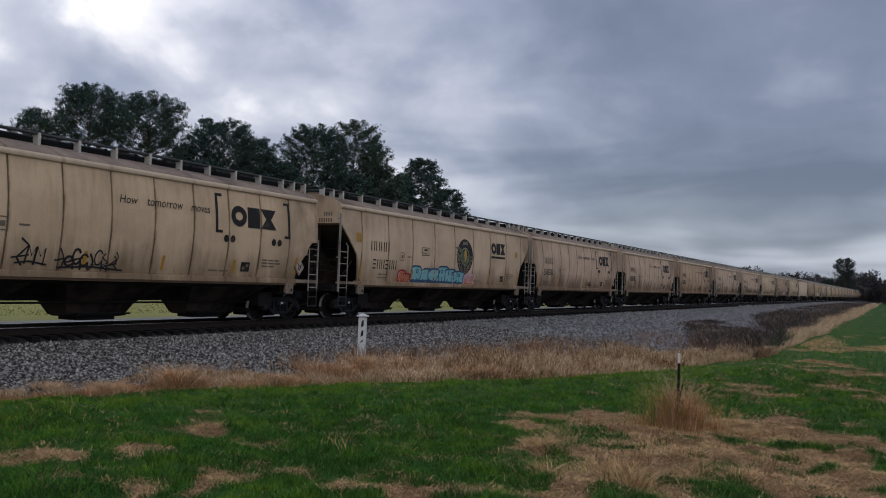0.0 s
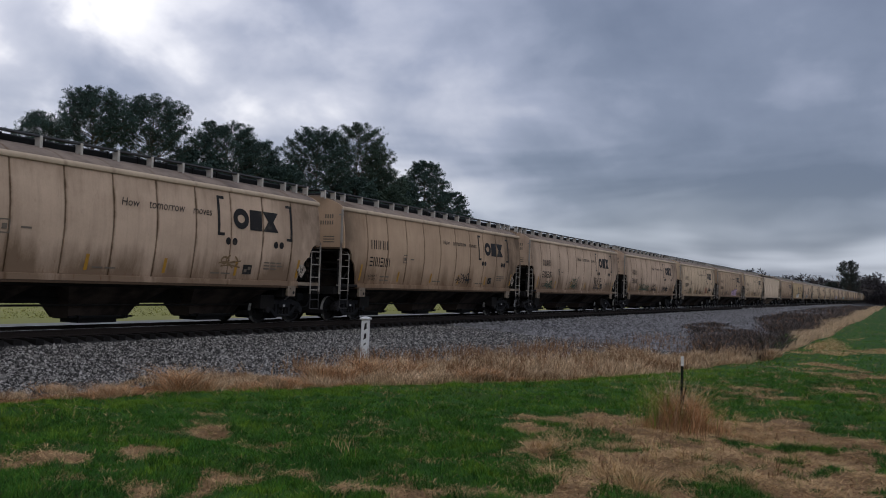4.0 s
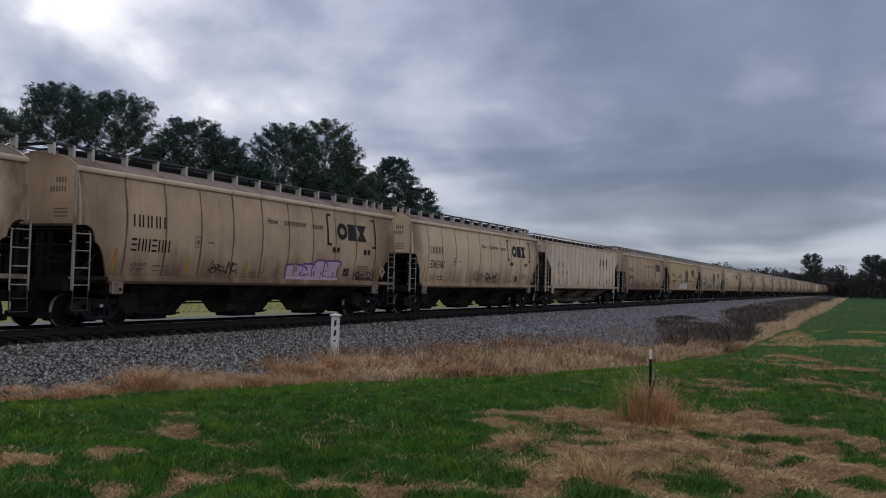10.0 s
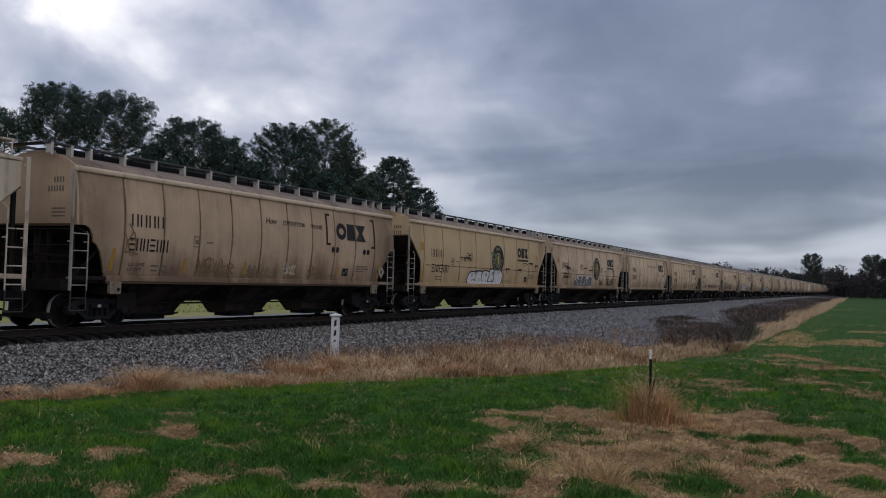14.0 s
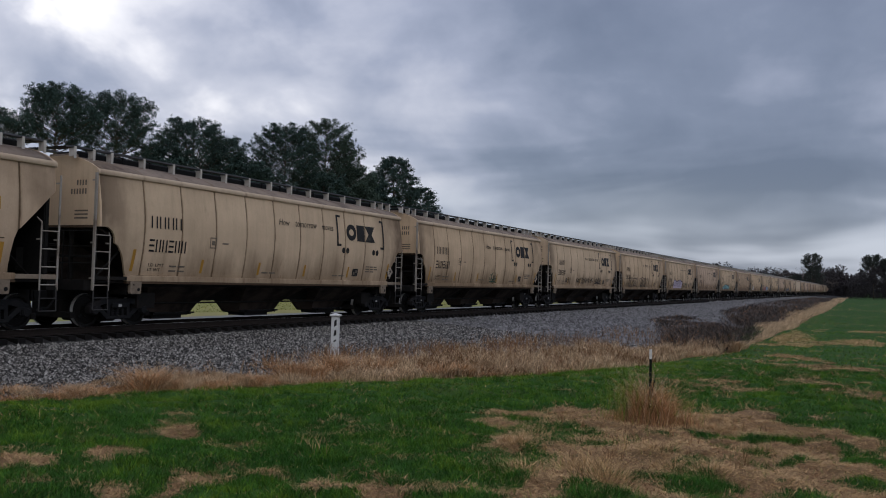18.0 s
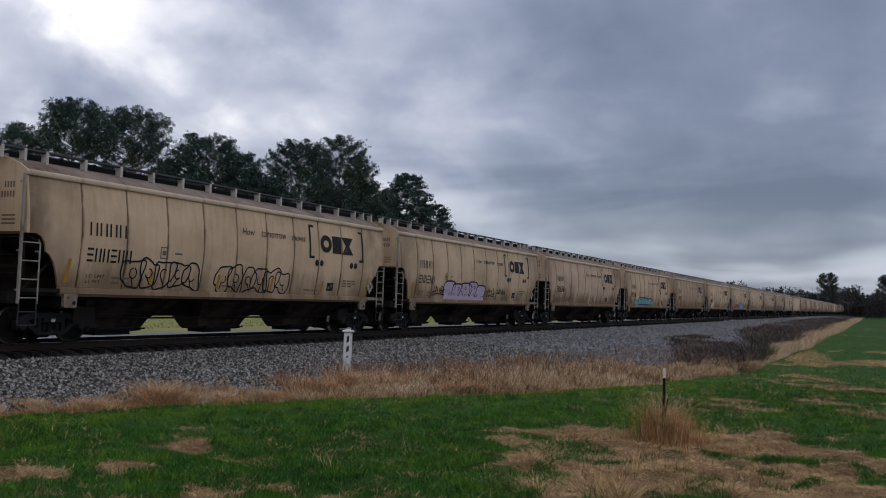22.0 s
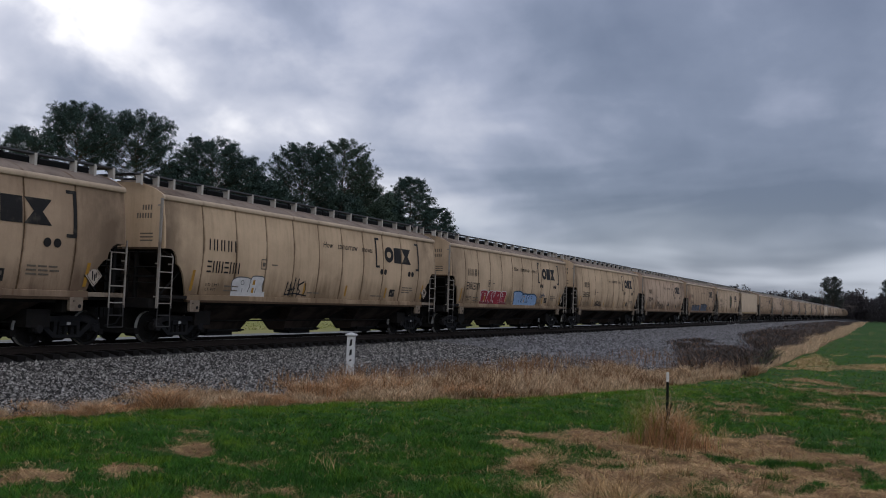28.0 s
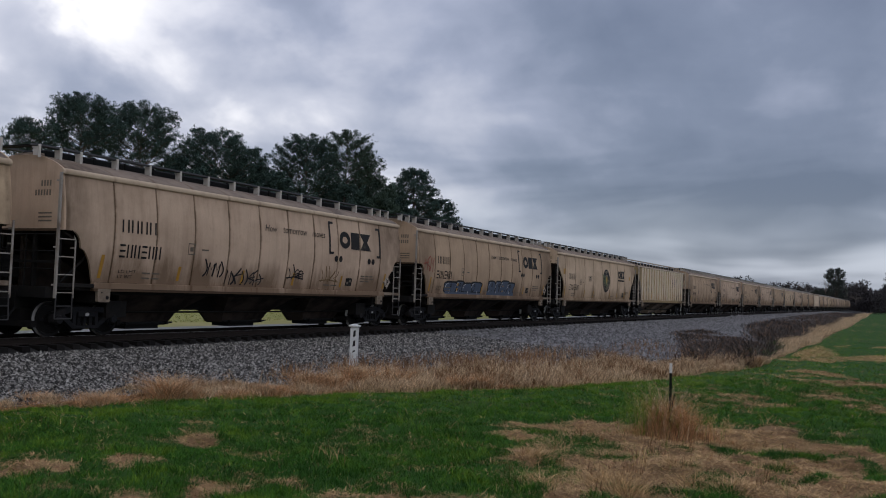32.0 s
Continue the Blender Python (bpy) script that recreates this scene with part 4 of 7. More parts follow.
# markings lie a few millimetres proud of the side sheet
class Decal:
    def __init__(self, kind, flat=None):
        self.kind, self.flat, self.sh = kind, flat, Shape()

    def y(self, z, lift):
        if self.flat is not None:
            return self.flat - lift
        return -side_y(z, self.kind.bulge) - lift

    def patch(self, quad, lift=0.012, mat=0, nu=2, nv=4):
        """A four-sided patch in (s, z), bent to the side."""
        (a, b, c, d) = [Vector(q) for q in quad]
        v, f = [], []
        for j in range(nv + 1):
            for i in range(nu + 1):
                p = a.lerp(b, i / nu).lerp(d.lerp(c, i / nu), j / nv)
                v.append((p.x, self.y(p.y, lift), p.y))
        w = nu + 1
        for j in range(nv):
            for i in range(nu):
                f.append((j * w + i, j * w + i + 1, (j + 1) * w + i + 1, (j + 1) * w + i))
        self.sh.add(v, f, mat)
        return self

    def rect(self, s0, s1, z0, z1, lift=0.012, mat=0, lean=0.0):
        return self.patch([(s0, z0), (s1, z0), (s1 + lean, z1), (s0 + lean, z1)], lift, mat, 1 + int((s1 - s0) > 0.6), max(1, int((z1 - z0) / 0.25)))

    def disc(self, s, z, rs, rz, lift=0.012, mat=0, n=20):
        v = [(s, self.y(z, lift), z)]
        for k in (0.55, 1.0):
            v += [(s + rs * k * math.cos(i * math.tau / n), self.y(z + rz * k * math.sin(i * math.tau / n), lift), z + rz * k * math.sin(i * math.tau / n)) for i in range(n)]
        f = [(0, 1 + i, 1 + (i + 1) % n) for i in range(n)]
        f += [(1 + i, 1 + n + i, 1 + n + (i + 1) % n, 1 + (i + 1) % n) for i in range(n)]
        self.sh.add(v, f, mat)
        return self

    def stroke(self, pts, w, lift=0.014, mat=0, closed=False):
        """A line of some width through points in (s, z)."""
        pts = [Vector(p) for p in pts]
        if closed:
            pts = pts + [pts[0], pts[1]]
        v, f = [], []
        for i, p in enumerate(pts):
            d = (pts[min(i + 1, len(pts) - 1)] - pts[max(i - 1, 0)])
            d = d.normalized() if d.length > 1e-6 else Vector((1, 0))
            nrm = Vector((-d.y, d.x)) * w / 2
            for q in (p - nrm, p + nrm):
                v.append((q.x, self.y(q.y, lift), q.y))
        for i in range(len(pts) - 1):
            f.append((2 * i, 2 * i + 2, 2 * i + 3, 2 * i + 1))
        self.sh.add(v, f, mat)
        return self

    def blob(self, outline, lift=0.012, mat=0):
        cx = sum(p[0] for p in outline) / len(outline)
        cz = sum(p[1] for p in outline) / len(outline)
        v = [(cx, self.y(cz, lift), cz)] + [(s, self.y(z, lift), z) for s, z in outline]
        n = len(outline)
        self.sh.add(v, [(0, 1 + i, 1 + (i + 1) % n) for i in range(n)], mat)
        return self

    def mesh(self, name, mats):
        return self.sh.mesh(name, mats)


def text_mesh(words, height, width, kind, s0, z0, mat, shear=0.0):
    """Words in the built-in font, stretched to size and bent to the side."""
    cu = bpy.data.curves.new("words", "FONT")
    cu.body, cu.size, cu.shear, cu.resolution_u = words, 1.0, shear, 2
    ob = new("words", cu)
    dep = bpy.context.evaluated_depsgraph_get()
    me = bpy.data.meshes.new_from_object(ob.evaluated_get(dep))
    bpy.data.objects.remove(ob)
    bpy.data.curves.remove(cu)
    xs = [v.co.x for v in me.vertices]
    lo, hi = min(xs), max(xs)
    top = max(v.co.y for v in me.vertices)
    for v in me.vertices:
        s, z = s0 + (v.co.x - lo) / (hi - lo) * width, z0 + v.co.y / top * height
        v.co = (s, -side_y(z, kind.bulge) - 0.014, z)
    me.materials.clear()
    me.materials.append(mat)
    return me


def bars(dec, s0, z0, h, n, pitch, w, mat=0, lift=0.013):
    """Characters as plain bars: pairs of uprights and threes of short level bars by turns."""
    q = min(0.055, w * 0.36)
    for k in range(n):
        s = s0 + k * pitch
        if (k * k + n) % 3:
            dec.rect(s, s + q, z0, z0 + h, lift, mat), dec.rect(s + w - q, s + w, z0, z0 + h, lift, mat)
        else:
            for z in (z0, z0 + (h - q) / 2, z0 + h - q):
                dec.rect(s, s + w, z, z + q, lift, mat)
    return dec


def plain_forms(d, spans, z0, z1):
    """Three plain dark forms in a row: a ring, a block and an hourglass."""
    zc, h = (z0 + z1) / 2, z1 - z0
    (a, b), (c, e), (f, g) = spans
    t = h * 0.30
    ring = [((a + b) / 2 + ((b - a) - t) / 2 * math.cos(k * math.tau / 20), zc + (h - t) / 2 * math.sin(k * math.tau / 20)) for k in range(20)]
    d.stroke(ring, t, 0.012, 0, True)
    d.rect(c, e, z0, z1)
    m, w = (f + g) / 2, (g - f) * 0.16
    d.patch([(f, z0), (g, z0), (m + w, zc), (m - w, zc)], nu=3)
    d.patch([(m - w, zc), (m + w, zc), (g, z1), (f, z1)], nu=3)
    return d


def logo_round(kind):
    """Plain dark blocks between square brackets, two pairs of dots below."""
    d = Decal(kind)
    plain_forms(d, ((12.43, 13.17), (13.22, 13.82), (13.86, 14.66)), 3.03, 3.68)
    for s, way in ((11.78, 1), (15.36, -1)):
        d.rect(s - 0.055, s + 0.055, 2.80, 3.98)
        for z in (2.78, 3.90):
            a, b = sorted((s - way * 0.055, s + way * 0.26))
            d.rect(a, b, z, z + 0.09)
    for s in (12.22, 12.52, 14.55, 14.85):
        d.disc(s, 2.62, 0.115, 0.115)
    return d.mesh("logo", [BLACK_MARK])


def logo_emblem(kind):
    d = Decal(kind)
    plain_forms(d, ((13.60, 14.22), (14.25, 14.72), (14.74, 15.36)), 3.03, 3.60)
    d.rect(13.6, 15.36, 2.82, 2.92)
    return d.mesh("logo", [BLACK_MARK])


def ring_letters(kind, words, s, z, r, a0, a1, h, mat, lift=0.016):
    """Letters that stand round the foot of a ring, their heads to its middle."""
    v, f = [], []
    for k, c in enumerate(words):
        if c == " ":
            continue
        cu = bpy.data.curves.new("words", "FONT")
        cu.body, cu.size, cu.resolution_u = c, 1.0, 2
        ob = new("words", cu)
        me = bpy.data.meshes.new_from_object(ob.evaluated_get(bpy.context.evaluated_depsgraph_get()))
        bpy.data.objects.remove(ob)
        bpy.data.curves.remove(cu)
        xs = [p.co.x for p in me.vertices]
        mid, base = (min(xs) + max(xs)) / 2, len(v)
        a = a0 + (a1 - a0) * k / (len(words) - 1)
        up, along = Vector((-math.cos(a), -math.sin(a))), Vector((-math.sin(a), math.cos(a)))
        for p in me.vertices:
            q = Vector((s, z)) - up * r + along * (p.co.x - mid) * h * 1.25 + up * (p.co.y / 0.7 - 0.5) * h
            v.append((q.x, -side_y(q.y, kind.bulge) - lift, q.y))
        f += [tuple(base + i for i in p.vertices) for p in me.polygons]
        bpy.data.meshes.remove(me)
    return mesh_of("ring_letters", v, f, [mat])


def roundel(kind):
    """Dark ring with a pale rim inside it, an ear of corn and its leaves."""
    d = Decal(kind)
    s, z = 10.55, 2.76
    d.disc(s, z, 0.86, 0.84, 0.010, 0, 40)
    d.disc(s, z, 0.45, 0.44, 0.013, 1, 28)
    d.disc(s, z, 0.39, 0.38, 0.0145, 0, 28)
    bars(d, s - 0.26, z + 0.55, 0.17, 4, 0.14, 0.10, 1, 0.014)
    d.blob([(s + 0.02 + 0.15 * math.cos(a), z + 0.06 + 0.30 * math.sin(a)) for a in np.linspace(0, math.tau, 16, endpoint=False)], 0.018, 2)
    for leaf in ([(-1.08, 0.42), (-0.72, 0.44), (-0.36, 0.30), (-0.10, 0.02), (0.02, -0.36), (-0.14, -0.26), (-0.34, 0.04), (-0.66, 0.32)],
                 [(-1.0, 0.06), (-0.76, 0.12), (-0.46, 0.02), (-0.16, -0.24), (0.04, -0.50), (-0.16, -0.42), (-0.42, -0.16), (-0.7, 0.02)],
                 [(0.0, -0.52), (0.22, -0.38), (0.34, -0.08), (0.36, 0.18), (0.22, -0.02), (0.06, -0.28)]):
        pts = [(s + a, z + b) for a, b in leaf]
        d.blob(pts, 0.022, 3)
        d.stroke([pts[0], pts[1], pts[2], pts[3], pts[4]], 0.02, 0.024, 1)
    return d.mesh("roundel", [BLACK_MARK, EMBLEM_TAN, YELLOWCORN, GREENCORN])


def logo_ribbed(kind):
    d = Decal(kind, -1.50)
    for s in (12.66, 13.58, 14.51):
        d.rect(s, s + 0.52, 2.83, 2.89)
    plain_forms(d, ((12.68, 13.18), (13.62, 14.06), (14.53, 15.03)), 3.01, 3.55)
    return d.mesh("logo", [BLACK_MARK])


def number_mesh(kind):
    if kind is RIBBED:
        d = Decal(kind, -1.50)
        for s in (2.46, 3.38):
            bars(d, s, 2.69, 0.28, 2, 0.25, 0.19)
        for s in (2.46, 3.38, 4.31):
            bars(d, s, 2.22, 0.27, 2, 0.25, 0.19)
    elif kind is EMBLEM:
        d = Decal(kind)
        bars(d, 2.08, 2.66, 0.38, 4, 0.37, 0.27)
        bars(d, 2.28, 1.95, 0.38, 6, 0.32, 0.23)
    else:
        d = Decal(kind)
        bars(d, 1.88, 2.82, 0.35, 4, 0.33, 0.25)
        bars(d, 1.84, 2.14, 0.36, 6, 0.262, 0.20)
    return d.mesh("number_mark", [BLACK_MARK])


def small_print_mesh(kind):
    d = Decal(kind, -1.50 if kind is RIBBED else None)
    L = kind.length
    for s, z, n, w in ((2.75, 1.58, 2, 0.3), (2.75, 1.72, 2, 0.3), (5.0, 2.5, 1, 0.3), (7.2, 1.62, 2, 0.35), (11.6, 1.6, 2, 0.4), (L - 3.0, 1.9, 3, 0.28), (L - 3.0, 2.0, 3, 0.26), (L - 3.0, 1.8, 2, 0.3)):
        for k in range(n):
            d.rect(s + k * w * 1.2, s + k * w * 1.2 + w, z, z + 0.045)
    x = 0.78 if kind is RIBBED else 0.0
    for a, b, c, e in ((4.42, 4.72, 2.35, 2.38), (4.42, 4.72, 2.66, 2.69), (4.42, 4.45, 2.35, 2.69), (4.69, 4.72, 2.35, 2.69), (4.5, 4.64, 2.45, 2.58)):
        d.rect(a + x, b + x, c, e)
    return d.mesh("small_print", [FADED_MARK])


def plate_mesh(kind):
    d = Decal(kind, -1.50 if kind is RIBBED else None)
    s = 13.05 if kind is ROUND else 14.9
    d.rect(s, s + 0.42, 1.62, 1.92)
    d.rect(s + 0.06, s + 0.19, 1.68, 1.78, 0.016, 1), d.rect(s + 0.23, s + 0.36, 1.76, 1.86, 0.016, 1)
    return d.mesh("data_plate", [BLACK_MARK, FADED_MARK])


def strip_mesh(kind, h, lean):
    d = Decal(kind, -1.505 if kind is RIBBED else None)
    d.rect(-0.055, 0.055, 1.56, 1.56 + h, 0.014, 0, lean)
    return d.mesh("reflector_strip", [ORANGE])


def placard_mesh():
    """A pale diamond card in a dark holder."""
    sh = Shape()
    for r, y, m in ((0.30, -1.585, 0), (0.275, -1.589, 1), (0.235, -1.593, 0), (0.22, -1.597, 1)):
        c = (0.0, 1.86)
        v = [(c[0] - r, y, c[1]), (c[0], y, c[1] - r * 1.1), (c[0] + r, y, c[1]), (c[0], y, c[1] + r * 1.1)]
        sh.add(v, [(0, 1, 2, 3)], m)
    for x, z0, z1 in ((-0.05, 1.74, 1.98), (0.02, 1.72, 1.90), (0.07, 1.80, 1.94)):
        sh.box(x - 0.018, x + 0.018, -1.602, -1.598, z0, z1)
    sh.box(-0.05, 0.05, -1.583, -1.50, 1.58, 2.14)
    return sh.mesh("placard", [DARK, CARD])


def end_number_mesh(kind):
    sh = Shape()
    z0 = 3.86
    for row, n in ((z0, 4), (z0 - 0.24, 6)):
        for k in range(n):
            y = -1.12 + k * 0.105
            sh.add([(-0.006, y + 0.06, row), (-0.006, y, row), (-0.006, y, row + 0.15), (-0.006, y + 0.06, row + 0.15)], [(0, 1, 2, 3)])
    if kind is ROUND:
        for z in (2.95, 3.05, 3.15):
            sh.add([(-0.006, -0.7, z), (-0.006, -1.2, z), (-0.006, -1.2, z + 0.04), (-0.006, -0.7, z + 0.04)], [(0, 1, 2, 3)])
    return sh.mesh("end_number", [FADED_MARK])


def build_car(kind, paint):
    """A hopper car at the origin, its middle over the rail top."""
    L = kind.length
    label = {"round": "cream covered hopper car with bellied sides and dark underframe",
             "emblem": "cream covered hopper car with a round dark emblem",
             "ribbed": "pale grey ribbed covered hopper car with upright side posts"}[kind.name]
    car = thing("hopper_car", label, "hopper car", "hopper cars of the train")
    o = (-L / 2, 0, 0)
    part("inner_shell", body_mesh(kind), car, "", o)
    part("roof", roof_mesh(kind), car, "streaked sheet steel roof", o)
    part("eave", fascia_mesh(kind, -1), car, "", o), part("eave", fascia_mesh(kind, 1), car, "", o)
    edges = [0.0] + (kind.seams if kind is not RIBBED else kind.seams[::3]) + [L]
    for a, b in zip(edges, edges[1:]):
        part("side_panel", panel_mesh(kind, a, b, paint), car, "", o)
    if kind is RIBBED:
        for s in kind.seams:
            part("side_post", rib_mesh(s), car, "", o)
    es, sl, dk, cp = end_sheet_mesh(kind, paint), slope_sheet_mesh(kind), deck_mesh(), coupler_mesh(kind.over)
    ld, ld2 = ladder_mesh(kind, True), ladder_mesh(kind, False)
    rl, jp = crossover_mesh(), jack_pad_mesh(paint)
    left, right = Matrix.Translation(o), pose(L / 2, 0, 0, 0, 0, 180)
    part("end_sheet", es, car, "", left), part("end_sheet", es, car, "", right)
    ef = end_frame_mesh(kind)
    part("end_frame", ef, car, "", left), part("end_frame", ef, car, "", right)
    part("slope_sheet", sl, car, "", left), part("slope_sheet", sl, car, "", right)
    part("end_platform", dk, car, "", left), part("end_platform", dk, car, "", right)
    part("coupler", cp, car, "", left), part("coupler", cp, car, "", right)
    hs = hose_mesh(kind.over)
    part("air_hose", hs, car, "", left), part("air_hose", hs, car, "", right)
    ld2.transform(Matrix.Scale(-1, 4, (1, 0, 0)))
    ld2.flip_normals()
    part("ladder", ld, car, "", left), part("ladder", ld2, car, "", (L / 2, 0, 0))
    part("ladder", ld, car, "", right)
    part("end_railing", rl, car, "", left), part("end_railing", rl, car, "", right)
    part("jack_pad", jp, car, "", (1.45 - L / 2, 0, 0)), part("jack_pad", jp, car, "", (L / 2 - 1.45, 0, 0))
    part("side_sill", side_sill_mesh(kind, paint), car, "", o)
    for name, me in under_meshes(L):
        part(name, me, car, "", o)
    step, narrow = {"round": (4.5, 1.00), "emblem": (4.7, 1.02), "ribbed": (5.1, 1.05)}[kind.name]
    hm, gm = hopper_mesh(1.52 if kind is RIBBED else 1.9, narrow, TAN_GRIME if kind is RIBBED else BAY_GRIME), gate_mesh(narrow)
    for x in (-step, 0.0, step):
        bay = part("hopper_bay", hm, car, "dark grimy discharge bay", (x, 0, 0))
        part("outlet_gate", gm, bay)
    rb, cw = board_mesh(kind), crosswalk_mesh(kind)
    part("running_board", rb, car, "", o), part("running_board", rb, car, "", pose(L / 2, 0, 0, 0, 0, 180))
    part("crosswalk", cw, car, "", o), part("crosswalk", cw, car, "", pose(L / 2, 0, 0, 0, 0, 180))
    part("hatch_cover", hatch_mesh(kind), car, "", o)
    bm = bracket_mesh(kind)
    n = 12 if kind is not RIBBED else 15
    spots = [-0.2, 0.45] + [1.1 + (L - 2.2) * k / n for k in range(n + 1)] + [L - 0.45, L + 0.2]
    for s in spots:
        part("board_bracket", bm, car, "pale steel bracket" if s < 0 else "", (s - L / 2, 0, 0))
    for x in (1.3 - L / 2, L / 2 - 1.3):
        add_bogie(car, x)
    # markings
    if kind is ROUND:
        part("logo", logo_round(kind), car, "black blocks between brackets", o)
        for word, h, s0, w in (("How", 0.215, 8.0, 0.64), ("tomorrow", 0.195, 8.98, 1.38), ("moves", 0.155, 10.68, 0.80)):
            part("slogan_word", text_mesh(word, h, w, kind, s0, 3.34, BLACK_MARK, 0.22), car, "black slogan lettering", o)
        part("placard", placard_mesh(), car, "dark diamond placard", (L / 2 - 0.95, 0, 0))
        strips = ((1.27, 0.62, 0.05), (4.15, 0.42, 0.04), (7.0, 0.42, 0.04), (9.7, 0.42, 0.04), (12.7, 0.42, 0.04), (15.85, 0.62, 0.0))
    elif kind is EMBLEM:
        part("logo", logo_emblem(kind), car, "black underlined blocks", o)
        ring = part("roundel", roundel(kind), car, "dark round emblem with a yellow and green middle", o)
        tagged(part("ring_letters", ring_letters(kind, "GRAIN EXPRESS", 10.55, 2.76, 0.65, radians(186), radians(360), 0.24, EMBLEM_TAN), ring, "pale lettering round the ring"), kind="stuff")
        d = Decal(kind)
        for a, b, c, e in ((6.26, 6.98, 2.64, 2.665), (6.26, 6.98, 2.97, 2.995), (6.26, 6.285, 2.665, 2.97), (6.955, 6.98, 2.665, 2.97), (6.45, 6.8, 2.85, 2.92)):
            d.rect(a, b, c, e)
        part("sign_box", d.mesh("sign_box", [BLACK_MARK]), car, "thin black frame", o)
        tagged(part("sign_lettering", text_mesh("Quality Car", 0.10, 0.58, kind, 6.33, 2.71, BLACK_MARK), car, "small black lettering", o), kind="stuff")
        for s0, s1, z1 in ((1.0, 1.35, 3.3), (L - 1.9, L - 1.6, 3.25)):
            d = Decal(kind)
            d.rect(s0, s1, 2.95, z1)
            part("yellow_square", d.mesh("yellow_square", [ORANGE]), car, "", o)
        strips = ((1.42, 0.8, 0.04), (5.5, 0.5, 0.03), (7.5, 0.5, 0.03), (11.6, 0.5, 0.03), (13.5, 0.5, 0.03), (15.6, 0.5, 0.03), (17.1, 0.8, 0.0))
    else:
        part("logo", logo_ribbed(kind), car, "black underlined blocks", o)
        strips = ((1.75, 0.8, 0), (4.62, 0.5, 0), (7.35, 0.5, 0), (10.1, 0.5, 0), (12.95, 0.5, 0), (16.8, 0.6, 0))
    if kind is not EMBLEM:
        z = (1.72, 1.58)
        for words, row in (("LD LMT", z[0]), ("LT WT", z[1])):
            tagged(part("load_lettering", text_mesh(words, 0.085, 0.62 if words == "LD LMT" else 0.5, kind, 1.9 if kind is ROUND else 2.42, row, BLACK_MARK), car, "small black lettering", o), kind="stuff")
    for name, me in (("number_mark", number_mesh(kind)), ("small_print", small_print_mesh(kind)), ("end_number", end_number_mesh(kind))):
        tagged(part(name, me, car, "", o), kind="stuff")
    part("data_plate", plate_mesh(kind), car, "", o)
    tall, short = strip_mesh(kind, 0.62, 0.05), strip_mesh(kind, 0.42, 0.03)
    for s, h, lean in strips:
        part("reflector_strip", tall if h > 0.55 else short, car, "", (s - L / 2, 0, 0))
    return car


# ---- the train ----
EMBLEM_CARS, RIBBED_CARS = {1, 12, 13, 27, 34, 41}, {10, 28, 38}
# from car 31 on, the dim look of the far train is painted on
DIRTY_OR_DIM_CARS, YELLOW_CARS, TAN_CARS = {8, 11, 21, 26, 29, 31, 33, 36, 37, 39, 42, 43, 45, 46, 48, 49}, {12}, {28}
ROSE_CARS = {2, 3, 5, 6, 13, 19, 25, 30, 32, 35, 40, 44}
CARS = 51


def kind_of(i):
    return EMBLEM if i in EMBLEM_CARS else RIBBED if i in RIBBED_CARS else ROUND


PITCH = {"round": 18.6, "emblem": 19.946, "ribbed": 20.497}


# slack in the couplings
SLACK = {0: 0.35, 1: 0.39, 2: -0.33, 3: -0.35, 4: -0.37, 5: -0.38, 6: -0.03, 9: 0.17, 10: 0.3, 11: -0.19, 12: -0.1, 14: 0.08, 15: 0.17, 16: 0.15, 17: 0.0, 18: -0.2, 19: -0.15, 20: -0.1,
         22: -0.11, 23: -0.03, 24: 0.11, 25: 0.05, 26: 0.11}


def start_of(i):
    """Where the leading corner of car i stands at the start, along the line."""
    return 8.486 + SLACK.get(i, 0.0) + sum(PITCH[kind_of(k).name] for k in range(i))


def rolled(t):
    """How far the train has rolled: it gathers speed slowly."""
    return 14.07 * t + 0.01355 * t * t


def on_track(s):
    if s <= CURVE_X:
        return pose(s, YC, RAIL)
    a = min(1.2, (s - CURVE_X) / CURVE_R)
    return pose(CURVE_X + CURVE_R * math.sin(a), YC + CURVE_R * (1 - math.cos(a)), RAIL, 0, 0, math.degrees(a))


PROTOS = {}


def proto(kind, paint):
    key = (kind.name, paint.name)
    if key not in PROTOS:
        PROTOS[key] = build_car(kind, paint)
        return PROTOS[key], True
    return PROTOS[key], False


TRAIN = []


def paint_of(i):
    if i in YELLOW_CARS:
        return CREAM_YELLOW
    if i in TAN_CARS:
        return TAN
    if i in EMBLEM_CARS:
        return CREAM_WIDE
    if i in RIBBED_CARS:
        return PALE_GREY
    if i == 4:
        return CREAM_SOOTY
    if i in ROSE_CARS:
        return CREAM_PINK
    return CREAM_DIRTY if i in DIRTY_OR_DIM_CARS else (CREAM, CREAM_B, CREAM_C)[(i * 7 + i // 4) % 3]


def make_train():
    for i in range(CARS):
        kind, paint = kind_of(i), paint_of(i)
        base, fresh = proto(kind, paint)
        m = on_track(start_of(i) + kind.length / 2)
        if fresh:
            car = base
            car.matrix_basis = m
        else:
            car = copy_thing(base, m)
        TRAIN.append(car)


make_train()


